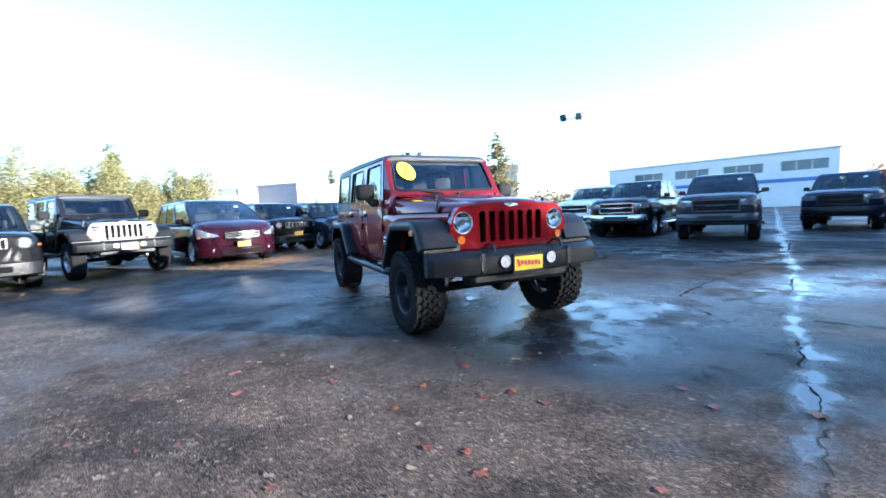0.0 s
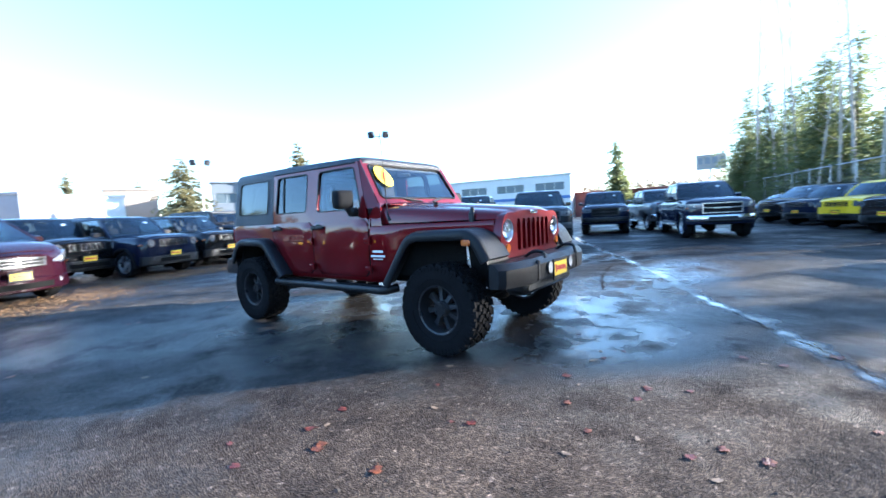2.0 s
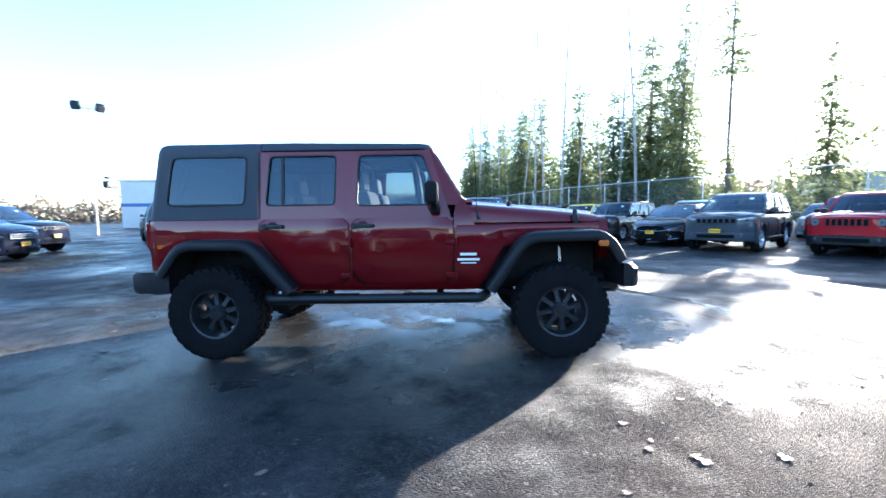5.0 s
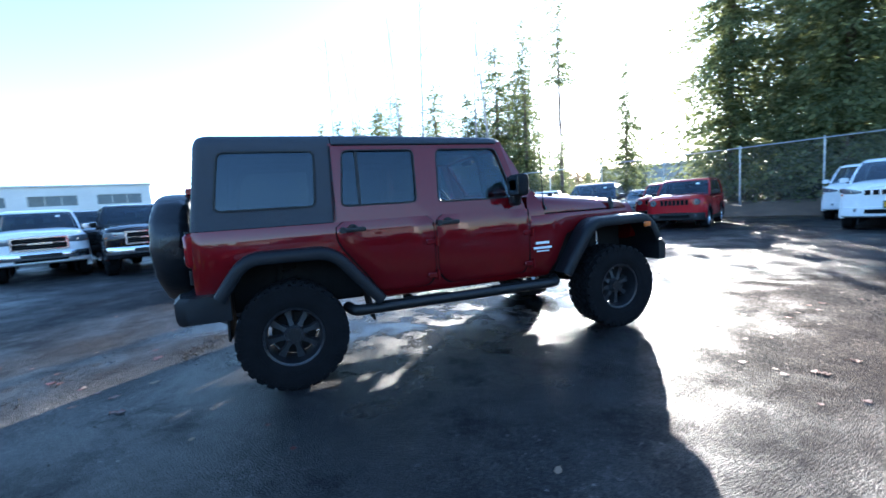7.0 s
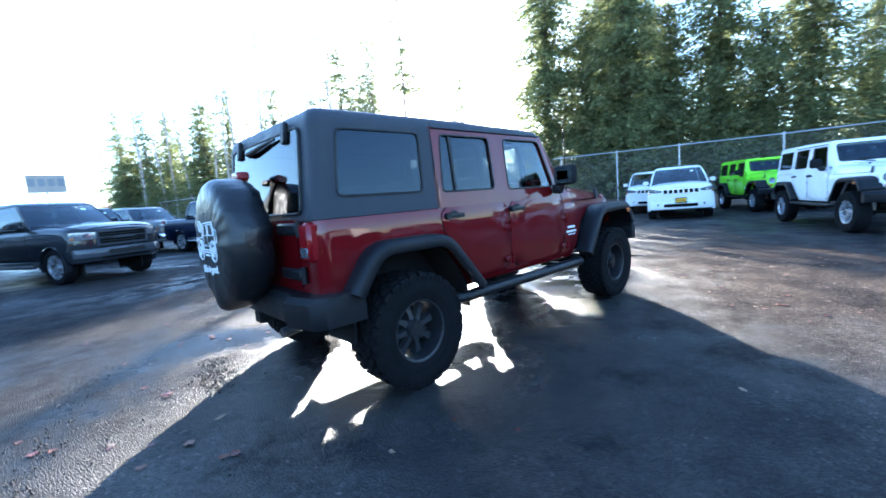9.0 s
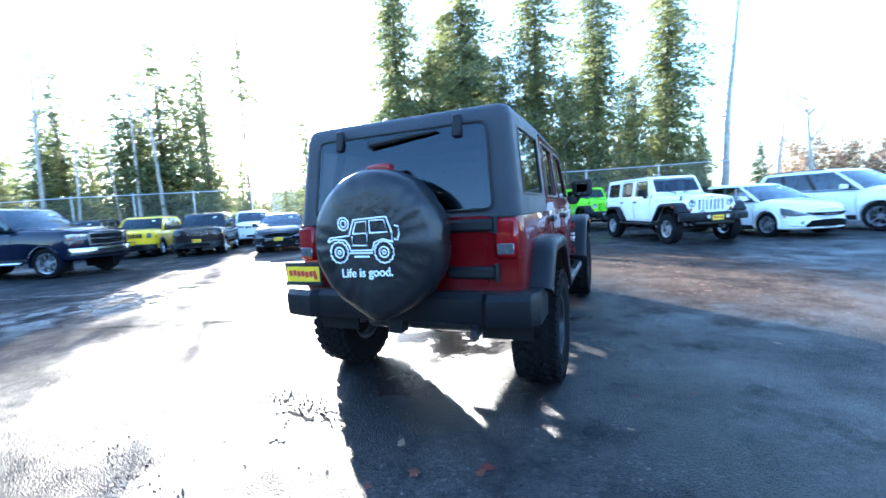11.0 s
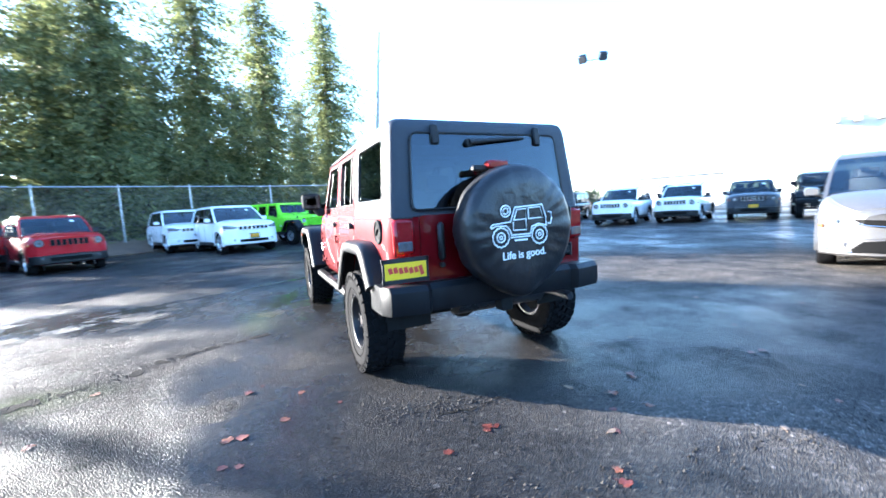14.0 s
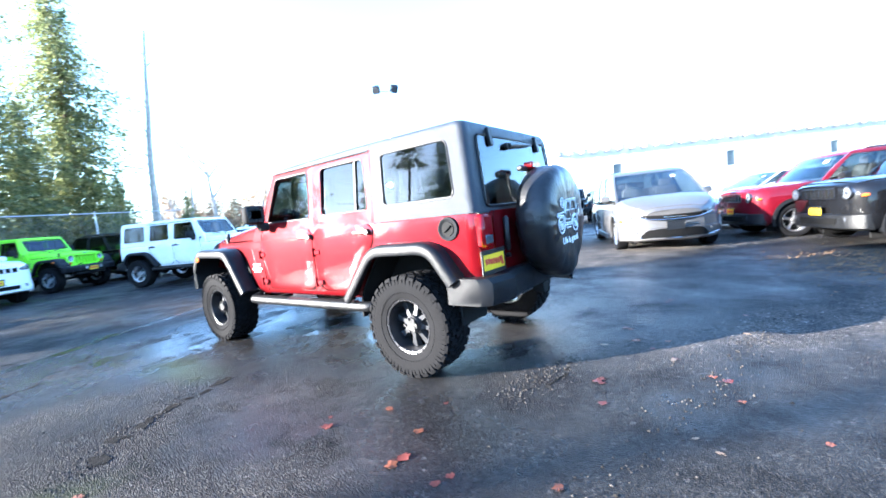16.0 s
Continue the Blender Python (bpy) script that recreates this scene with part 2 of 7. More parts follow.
# ---- parked cars ----
def wheel_part(parent, x, y, r, w, rim_r, rim_mat, spokes=7, side=1, knobs=0, back=False):
    """A wheel: hub, with its tyre and rim. side: +1 for the outer face towards +y."""
    hub = bmesh.new()
    cy(hub, (0, -side * w * 0.25, 0), (0, side * w * 0.30, 0), 0.075, 0.06, 14)
    for k in range(5):
        a = 2 * math.pi * k / 5
        cy(hub, (0.05 * math.cos(a), side * w * 0.30, 0.05 * math.sin(a)), (0.05 * math.cos(a), side * w * 0.34, 0.05 * math.sin(a)), 0.011, n=6)
    wh = part("wheel", hub, rim_mat, parent)
    wh.matrix_basis = pose(x, y, r)
    t = bmesh.new()
    h = w / 2
    prof = [(rim_r * 0.97, -h * 0.72), (rim_r * 1.03, -h * 0.86), (rim_r + (r - rim_r) * 0.5, -h * 1.0), (r * 0.95, -h * 0.93), (r * 0.985, -h * 0.78), (r, -h * 0.55), (r, 0), (r, h * 0.55),
            (r * 0.985, h * 0.78), (r * 0.95, h * 0.93), (rim_r + (r - rim_r) * 0.5, h * 1.0), (rim_r * 1.03, h * 0.86), (rim_r * 0.97, h * 0.72), (rim_r * 0.9, h * 0.2), (rim_r * 0.9, -h * 0.2), (rim_r * 0.97, -h * 0.72)]
    if knobs:
        prof = [(p if p < r * 0.97 else p - 0.012, q) for p, q in prof]
    lathe(t, prof, 40)
    if knobs:
        tread = bmesh.new()
        for k in range(knobs):
            a = 2 * math.pi * k / knobs
            for yy, ww, tw, da in ((-0.80, 0.30, 0.6, 0.0), (-0.42, 0.26, 0.55, 0.5), (-0.1, 0.24, 0.5, 0.1), (0.22, 0.24, 0.5, 0.6), (0.52, 0.26, 0.55, 0.2), (0.84, 0.30, 0.6, 0.7)):
                b = a + da * 2 * math.pi / knobs
                shoulder = abs(yy) > 0.7
                rr = r - (0.020 if shoulder else 0.009)
                m = Matrix.Rotation(-b, 4, "Y") @ Matrix.Translation((rr, yy * h, 0)) @ Euler((radians(20 if yy > 0 else -20) * (0 if shoulder else 1), 0, radians(-18 if yy > 0 else 18) if shoulder else 0)).to_matrix().to_4x4()
                bmesh.ops.create_cube(tread, size=1.0, matrix=m @ Matrix.Diagonal((0.026, ww * h, tw * 2 * math.pi * r / knobs * 1.15, 1)))
    part("tyre", t, M["rubber"], wh, "black mud-terrain tyre" if knobs else "")
    if knobs:
        part("tread", tread, M["rubber"], wh)["kind"] = "stuff"
    rim = bmesh.new()
    o = side
    lathe(rim, [(rim_r * 0.88, -o * h * 0.7), (rim_r, -o * h * 0.72), (rim_r * 0.93, 0), (rim_r * 0.95, o * h * 0.55), (rim_r * 1.02, o * h * 0.80), (rim_r * 1.0, o * h * 0.84), (rim_r * 0.93, o * h * 0.80), (rim_r * 0.88, o * h * 0.5), (rim_r * 0.88, -o * h * 0.7)], 36)
    face = o * h * (0.42 if knobs else 0.42)
    dish = -0.045 if knobs else 0.035
    spoke = bmesh.new()
    for k in range(spokes):
        a = 2 * math.pi * (k + 0.25) / spokes
        m = Matrix.Rotation(-a, 4, "Y")
        pts = [(0.05, -0.030), (rim_r * 0.52, -0.021), (rim_r * 0.90, -0.036), (rim_r * 0.90, 0.036), (rim_r * 0.52, 0.021), (0.05, 0.030)]
        lo = [m @ Vector((p, face - o * 0.05 + o * dish * p / rim_r, q)) for p, q in pts]
        hi = [m @ Vector((p * 0.995, face + o * dish * p / rim_r, q * 0.72)) for p, q in pts]
        vl, vh = [spoke.verts.new(p) for p in lo], [spoke.verts.new(p) for p in hi]
        spoke.faces.new(vl)
        spoke.faces.new(vh)
        for i in range(6):
            spoke.faces.new((vl[i], vl[(i + 1) % 6], vh[(i + 1) % 6], vh[i]))
    for k in range(20 if knobs else 0):
        a = 2 * math.pi * k / 20
        cy(rim, (rim_r * 0.965 * math.cos(a), o * h * 0.80, rim_r * 0.965 * math.sin(a)), (rim_r * 0.965 * math.cos(a), o * h * 0.865, rim_r * 0.965 * math.sin(a)), 0.0055, n=6)
    cy(spoke, (0, face - o * 0.05, 0), (0, face + o * 0.012, 0), 0.078 if knobs else 0.085, 0.066 if knobs else 0.07, 18)
    part("rim", rim, rim_mat, wh)
    part("spokes", spoke, M["rim_face"] if knobs else rim_mat, wh)
    if knobs:
        cap = bmesh.new()
        cy(cap, (0, face, 0), (0, face + o * 0.030, 0), 0.052, 0.044, 16)
        part("centre_cap", cap, M["plastic"], wh)
        ribs = bmesh.new()
        for k in range(60):
            a = 2 * math.pi * k / 60
            for rr, ln in ((r * 0.90, 0.045), (rim_r + (r - rim_r) * 0.30, 0.012)):
                m = Matrix.Rotation(-a, 4, "Y") @ Matrix.Translation((rr, o * h * (0.945 if ln > 0.02 else 0.925), 0))
                bmesh.ops.create_cube(ribs, size=1.0, matrix=m @ Matrix.Diagonal((ln, 0.012, 0.020 if k % 2 else 0.011, 1)))
        part("sidewall_ribs", ribs, M["rubber"], wh)["kind"] = "stuff"
    disc = bmesh.new()
    cy(disc, (0, -o * 0.03, 0), (0, -o * 0.055, 0), rim_r * 0.75, n=24)
    part("brake_disc", disc, M["dark"], wh)
    return wh


def plate_part(parent, x, z, w=0.31, h=0.155, face=1, y=0.0, slant=0.0):
    b = bmesh.new()
    bx(b, (0, 0, 0), (0.008, w, h), 0.003)
    p = part("licence_plate", b, M["plate"], parent, "yellow dealer plate")
    p.matrix_basis = pose(x, y, z, 0, slant, 0)
    fr = bmesh.new()
    for s in (-1, 1):
        bx(fr, (0, s * (w / 2 - 0.002), 0), (0.014, 0.016, h + 0.02), 0.003)
        bx(fr, (0, 0, s * (h / 2 - 0.006)), (0.014, w + 0.02, 0.030), 0.003)
    part("plate_frame", fr, M["plastic"], p)
    ink = bmesh.new()
    for k in range(7):
        bx(ink, (face * 0.006, (k - 3) * w * 0.115, (k - 3) * -0.002 * face + 0.004 * (k % 2)), (0.003, w * 0.085, h * (0.42 if k == 0 else 0.26)), 0.0, (14 * face, 0, 0))
    part("print", ink, M["ink"], p, "red print bars")
    return p


def make_car(name, W, H, wb, r, gc, hf, hr, belt, xc, xrf, xrr, xb, front, rear, grille="seven_slot", lamps="round", pillars=(0.36, 0.70), bed=False, clad=True, rails=True, rw=0.24, roof_in=0.78, base_in=0.93, rim_mat="alloy", curve=0.34, drop=0.07, crown=0.035, bow=0.05, a0=0.66):
    """A car about the middle of its wheelbase. front, rear: x of the bumpers; xc, xrf, xrr, xb: foot and head of windscreen, head and foot of rear glass."""
    e = new(name)
    hw = W / 2
    P = M["black"]

    def painted(o):
        o["paint"] = 1
        return o

    def width_at(d):
        """The share of the half width at a distance d behind the nose."""
        return a0 + (1 - a0) * (1 - (1 - min(d / curve, 1.0)) ** 2.3)

    def nose_x(f, z):
        """The x of the face at a share f of the half width and a height z."""
        f = min(abs(f), 0.985)
        if f <= a0:
            x = front - bow * (f / a0) ** 2
        else:
            d = curve * (1 - (1 - (f - a0) / (1 - a0)) ** (1 / 2.3))
            x = front - d - bow * max(0.0, 1 - d / 0.5)
        return x - max(0.0, z - (hf - drop - 0.05)) * 0.5

    def top_at(x):
        d = front - x
        z = float(np.interp(x, [xc - 0.22, xc, front], [belt, hr, hf]))
        return z - drop * max(0.0, 1 - d / (curve + 0.12)) ** 2

    def ring_at(x, a, zl, zt, c, curl=0.0):
        h = zt - zl
        half = [(0.66, 0.0), (0.88, 0.01), (0.965, 0.07), (0.992, 0.20), (1.0, 0.36), (0.997, 0.55), (0.985, 0.70), (0.968, 0.80), (0.945, 0.88), (0.905, 0.945), (0.84, 0.985)]
        pts = [(f, zl + h * v) for f, v in half] + [(0.62, zt + c * 0.55), (0.34, zt + c * 0.88), (0.0, zt + c)]
        left = [(x - curl * f * f, -hw * a * f, z) for f, z in pts]
        return left + [(p[0], -p[1], p[2]) for p in left[-2::-1]]

    rings = []
    for d in (0.0, 0.025, 0.07, 0.14, 0.24, 0.36, 0.52, 0.75):
        x = front - d
        rings.append(ring_at(x, width_at(d), gc + 0.09 * max(0, 1 - d / 0.22) ** 2, top_at(x), crown, bow * max(0.0, 1 - d / 0.5)))
    for x in ((front - 0.75 + xc) / 2, xc + 0.02):
        rings.append(ring_at(x, 1.0, gc, top_at(x), crown))
    for x in (xc - 0.25, (xc + xb) / 2, xb - 0.1 if bed else rear + 0.9):
        rings.append(ring_at(x, 1.0, gc, belt, 0.01))
    for d in (0.45, 0.22, 0.10, 0.035, 0.0):
        k = max(0, 1 - d / 0.30)
        rings.append(ring_at(rear + d, 1 - 0.13 * k ** 2.2, gc + 0.10 * k ** 2, belt + 0.01 - 0.10 * k ** 2.4, 0.01, -0.05 * k))
    b = bmesh.new()
    loft(b, rings)
    me = mesh_of("body", b, P, 32)
    cutters = []
    for ax in (wb / 2, -wb / 2):
        for s in (-1, 1):
            c = bmesh.new()
            R = r * 1.14
            arch = [(ax + R * math.cos(math.pi * k / 20), s * (hw - 0.34), r * 1.02 + R * math.sin(math.pi * k / 20)) for k in range(21)]
            slab(c, [(ax + R, s * (hw - 0.34), 0.02)] + arch + [(ax - R, s * (hw - 0.34), 0.02)], 0.6, (0, s, 0))
            cutters.append(mesh_of("c", c, M["dark"], 0))
    body = painted(part("body", cut(me, cutters), None, e))
    for p in body.data.polygons:
        p.use_smooth = True
    body.data.materials.clear()
    body.data.materials.append(P)
    for ax in (wb / 2, -wb / 2):
        for s in (-1, 1):
            g = bmesh.new()
            bx(g, (ax, s * (hw - 0.35), r * 1.2), (r * 2.2, 0.03, r * 1.7))
            part("wheel_liner", g, M["dark"], e)
    # cabin: roof, pillars, panes, and what shows through them
    hb, ht = hw * base_in, hw * roof_in
    zb = belt - 0.02

    def xs(u, v):
        """Along the side at height share v: from the windscreen (u=0) to the rear glass (u=1)."""
        lean = 0.04 * math.sin(math.pi * min(v, 1.0))
        return (xc * (1 - v) + xrf * v + lean) * (1 - u) + (xb * (1 - v) + xrr * v - lean * 0.6) * u

    def wid(v):
        return hb * (1 - v) + ht * v + 0.035 * math.sin(math.pi * min(v, 1.0)) * (0.5 + 0.5 * v)

    def side(u, v, s, out=0.0):
        return Vector((xs(u, v), s * (wid(v) + out), zb + (H - zb) * v))

    def front_pt(t, v, out=0.0):
        return Vector((xs(0, v) + 0.10 * (1 - abs(t) ** 2.2) - 0.02 + out, t * wid(v) * 0.985, zb + (H - zb) * v))

    def back_pt(t, v, out=0.0):
        return Vector((xs(1, v) - 0.05 * (1 - abs(t) ** 2.2) + 0.01 - out, t * wid(v) * 0.985, zb + (H - zb) * v))

    b = bmesh.new()
    rings = []
    for v, ins, dz in ((0.865, 0.0, 0), (0.91, 0.004, 0), (0.95, 0.022, 0), (0.98, 0.06, 0), (0.995, 0.13, 0.006), (1.0, 0.28, 0.018)):
        ring = []
        for t in (-1.0, -0.95, -0.8, -0.4, 0.0, 0.4, 0.8, 0.95):
            ring.append(front_pt(t, v) + Vector((-ins, -t * ins * 0.6, dz)))
        for u in (0.0, 0.25, 0.5, 0.75):
            ring.append(side(u, v, 1) + Vector((-ins * (1 - 2 * u), -ins * 0.6, dz)))
        for t in (1.0, 0.95, 0.8, 0.4, 0.0, -0.4, -0.8, -0.95):
            ring.append(back_pt(t, v) + Vector((ins * 0.7, -t * ins * 0.6, dz)))
        for u in (1.0, 0.75, 0.5, 0.25):
            ring.append(side(u, v, -1) + Vector((-ins * (1 - 2 * u), ins * 0.6, dz)))
        rings.append(ring)
    loft(b, rings)
    painted(part("roof", b, P, e, smooth=40))
    vv = (0.0, 0.3, 0.6, 0.88)
    for s in (-1, 1):
        bars = [("a_pillar", 0.0, 0.035, True)] + [("door_pillar", q - 0.022, q + 0.022, False) for q in pillars] + [("rear_pillar", 0.94 if not bed else 0.93, 1.0, True)]
        for nm, u0, u1, pnt in bars:
            g = bmesh.new()
            loft(g, [[side(u0, v, s), side(u1, v, s), side(u1, v, s, -0.045), side(u0, v, s, -0.045)] for v in vv])
            o = part(nm, g, P if pnt else M["plastic"], e)
            if pnt:
                painted(o)
        g = bmesh.new()
        tube(g, [side(u, 0.045, s, 0.004) for u in (0.03, 0.3, 0.6, 0.96)], 0.012, 6)
        part("belt_trim", g, M["chrome"] if lamps == "strip" and not bed else M["plastic"], e)
        us = [0.035] + [p for q in pillars for p in (q - 0.022, q + 0.022)] + [0.94]
        for k in range(0, len(us), 2):
            g = bmesh.new()
            rows = [[g.verts.new(side(us[k] + (us[k + 1] - us[k]) * q, v, s, -0.012)) for q in (0, 0.5, 1)] for v in (0.02, 0.3, 0.6, 0.88)]
            for p, q in zip(rows, rows[1:]):
                for i in range(2):
                    g.faces.new((p[i], p[i + 1], q[i + 1], q[i]))
            ext = bmesh.ops.extrude_face_region(g, geom=list(g.faces))
            bmesh.ops.translate(g, verts=[v for v in ext["geom"] if isinstance(v, bmesh.types.BMVert)], vec=(0, -s * 0.005, 0))
            part("side_window", g, M["pane"] if k == 0 else M["privacy"], e).visible_shadow = False
    for nm, fn, mat, hi in (("windscreen", front_pt, "pane", 0.89), ("rear_window", back_pt, "privacy", 0.88)):
        g = bmesh.new()
        rows = [[g.verts.new(fn(t * 0.97, v)) for t in (-1, -0.75, -0.4, 0, 0.4, 0.75, 1)] for v in (0.03 if nm == "windscreen" else 0.15, 0.3, 0.6, hi)]
        for p, q in zip(rows, rows[1:]):
            for i in range(6):
                g.faces.new((p[i], p[i + 1], q[i + 1], q[i]))
        ext = bmesh.ops.extrude_face_region(g, geom=list(g.faces))
        bmesh.ops.translate(g, verts=[v for v in ext["geom"] if isinstance(v, bmesh.types.BMVert)], vec=(-0.006 if nm == "windscreen" else 0.006, 0, -0.003))
        part(nm, g, M[mat], e, smooth=30).visible_shadow = False
    g = bmesh.new()
    loft(g, [[back_pt(t, 0.0), back_pt(t, 0.16), back_pt(t, 0.16, -0.05), back_pt(t, 0.0, -0.05)] for t in (-0.98, -0.5, 0, 0.5, 0.98)])
    painted(part("tailgate_top", g, P, e))
    g = bmesh.new()
    bx(g, ((xc + xb) / 2 + 0.05, 0, belt + 0.012), (xc - xb - 0.18, hb * 1.86, 0.02))
    part("cabin_floor", g, M["dark"], e)
    g = bmesh.new()
    loft(g, [[(xc - 0.06, y, zb), (xc - 0.10, y, zb + 0.07), (xc - 0.40, y, zb + 0.10), (xc - 0.46, y, zb)] for y in (-hb * 0.88, 0, hb * 0.88)])
    part("dashboard", g, M["plastic"], e)
    for xx, ys in ((xc - 1.05, (-0.37, 0.37)), (xc - 1.95, (-0.42, 0, 0.42))):
        if xx < xrr + 0.1 and bed:
            continue
        for yy in ys:
            g = bmesh.new()
            bx(g, (xx, yy, belt + 0.10), (0.14, 0.46, 0.34), 0.05, (0, -12, 0), 2)
            bx(g, (xx - 0.05, yy, belt + 0.36), (0.10, 0.25, 0.17), 0.04, (0, -6, 0), 2)
            part("seat", g, M["seat"], e)
    g = bmesh.new()
    lathe(g, [(0.165, -0.012), (0.182, 0.0), (0.165, 0.012), (0.158, 0.0), (0.165, -0.012)], 20)
    bmesh.ops.rotate(g, verts=g.verts, matrix=Euler((0, 0, radians(-90))).to_matrix())
    bmesh.ops.rotate(g, verts=g.verts, matrix=Matrix.Rotation(radians(-25), 3, "Y"))
    bmesh.ops.translate(g, verts=g.verts, vec=(xc - 0.56, 0.37, belt + 0.06))
    part("steering_wheel", g, M["dark"], e)
    g = bmesh.new()
    bx(g, (xs(0, 0.78) - 0.04, 0, zb + (H - zb) * 0.78), (0.03, 0.22, 0.06), 0.012)
    part("rear_view_mirror", g, M["dark"], e)
    g = bmesh.new()
    c0 = front_pt(0.55, 0.70, 0.006)
    bx(g, c0, (0.006, 0.10, 0.07), 0.0, (0, -math.degrees(math.atan2(xc - xrf, H - zb)), 0))
    part("window_tag", g, M["paper"], e, "white paper tag on the windscreen")
    for s in (-0.30, 0.42):
        g = bmesh.new()
        tube(g, [front_pt(s, 0.0, 0.02), front_pt(s + 0.22, 0.045, 0.016), front_pt(s + 0.50, 0.06, 0.014)], 0.009, 5)
        part("wiper", g, M["plastic"], e)
    # seams, handles, mirrors
    prof = [(0.965, 0.07), (0.992, 0.20), (1.0, 0.36), (0.997, 0.55), (0.985, 0.70), (0.968, 0.80), (0.945, 0.88)]
    for s in (-1, 1):
        for u in [0.05] + list(pillars):
            x = xs(u, 0)
            if abs(x + wb / 2) < r * 1.2:
                x = -wb / 2 + r * 1.32
            g = bmesh.new()
            tube(g, [(x + 0.02 * math.sin(v * 6), s * hw * f, gc + (belt - gc) * v) for f, v in prof], 0.007, 5)
            part("door_seam", g, M["seam"], e)
        for u in pillars[:2]:
            g = bmesh.new()
            bx(g, (xs(u, 0) + 0.15, s * (hw * 0.985 + 0.006), gc + (belt - gc) * 0.74), (0.18, 0.035, 0.028), 0.009)
            painted(part("door_handle", g, P, e))
        g = bmesh.new()
        mx, my, mz = xs(0.10, 0.12), s * (hw * 0.97 + 0.10), belt + 0.09
        loft(g, [[(mx + 0.05 * q, my + s * 0.10 * c, mz + 0.075 * d) for c, d in ((-1, -0.8), (-0.6, -1), (0.7, -1), (1, -0.6), (0.95, 0.6), (0.6, 1), (-0.7, 0.9), (-1, 0.5))] if q < 0 else [(mx + 0.05 * q, my + s * 0.085 * c, mz + 0.055 * d) for c, d in ((-1, -0.8), (-0.6, -1), (0.7, -1), (1, -0.6), (0.95, 0.6), (0.6, 1), (-0.7, 0.9), (-1, 0.5))] for q in (-1.1, -0.4, 1.0)])
        mir = part("wing_mirror", g, P if not clad else M["plastic"], e)
        if not clad:
            painted(mir)
        g = bmesh.new()
        cy(g, (mx + 0.02, s * hw * 0.9, mz - 0.08), (mx, my - s * 0.04, mz - 0.05), 0.028, n=8)
        part("mirror_arm", g, M["plastic"], mir)
        g = bmesh.new()
        bx(g, (mx - 0.056, my, mz), (0.006, 0.17, 0.12), 0.002)
        part("mirror_glass", g, M["tint"], mir)
        if rails:
            g = bmesh.new()
            tube(g, [side(0.12, 0.975, s, -0.07), side(0.15, 1.03, s, -0.07), side(0.5, 1.04, s, -0.07), side(0.88, 1.03, s, -0.07), side(0.91, 0.975, s, -0.07)], 0.016, 6)
            part("roof_rail", g, M["plastic"], e)
        # lamps
        g = bmesh.new()
        if lamps == "round":
            hx, hy, hz = nose_x(0.71, hf - 0.17), s * hw * 0.71, hf - drop - 0.105
            cy(g, (hx - 0.14, hy, hz), (hx + 0.006, hy, hz), 0.094, 0.088, n=20)
            hl = part("headlight", g, M["lamp"], e)
            g = bmesh.new()
            lathe(g, [(0.092, -0.02), (0.108, 0.0), (0.104, 0.012), (0.090, 0.014), (0.092, -0.02)], 22)
            bmesh.ops.rotate(g, verts=g.verts, matrix=Matrix.Rotation(radians(-90), 3, "Z"))
            bmesh.ops.translate(g, verts=g.verts, vec=(hx, hy, hz))
            part("headlight_ring", g, M["plastic"], hl)
            bulb = (hx + 0.008, hy, hz)
        else:
            tall = {"strip": (0.03, 0.055, 0.07, 0.075, 0.06), "block": (0.085, 0.095, 0.10, 0.10, 0.085), "swept": (0.02, 0.05, 0.085, 0.11, 0.10)}[lamps]
            lift = {"strip": (0.0, 0.0, 0.01, 0.02, 0.035), "block": (0, 0, 0, 0.005, 0.01), "swept": (-0.03, -0.015, 0.0, 0.03, 0.06)}[lamps]
            hz = hf - drop - (0.105 if lamps == "block" else 0.085)
            loft(g, [[(nose_x(f, hz) - 0.05, s * hw * f * 0.99, hz + u + q), (nose_x(f, hz) + 0.004, s * hw * f, hz + u * 0.9 + q), (nose_x(f, hz) + 0.010, s * hw * f, hz + q), (nose_x(f, hz) + 0.004, s * hw * f, hz - u * 0.8 + q), (nose_x(f, hz) - 0.05, s * hw * f * 0.99, hz - u * 0.9 + q)] for f, u, q in zip((0.56, 0.67, 0.78, 0.89, 0.965), tall, lift)])
            hl = part("headlight", g, M["lamp"], e)
            bulb = (nose_x(0.75, hz) + 0.010, s * hw * 0.75, hz)
        g = bmesh.new()
        cy(g, (bulb[0] - 0.03, bulb[1], bulb[2]), (bulb[0] + 0.004, bulb[1], bulb[2]), 0.034, 0.028, n=14)
        part("projector", g, M["chrome"], hl)
        g = bmesh.new()
        bx(g, (nose_x(0.93, 0) + 0.0, s * hw * 0.945, hf - drop - 0.15), (0.09, 0.03, 0.045), 0.012, (0, 0, -25 * s))
        part("turn_lens", g, M["amber"], hl)
        g = bmesh.new()
        fx = nose_x(0.66, 0)
        cy(g, (fx - 0.08, s * hw * 0.66, gc + 0.19), (fx + 0.022, s * hw * 0.66, gc + 0.19), 0.045, n=14)
        part("fog_lamp", g, M["lens"], e)
        g = bmesh.new()
        bx(g, (rear + 0.06, s * hw * 0.85, belt - 0.17), (0.16, 0.16, 0.30), 0.035, seg=2)
        part("tail_light", g, M["tail"], e)
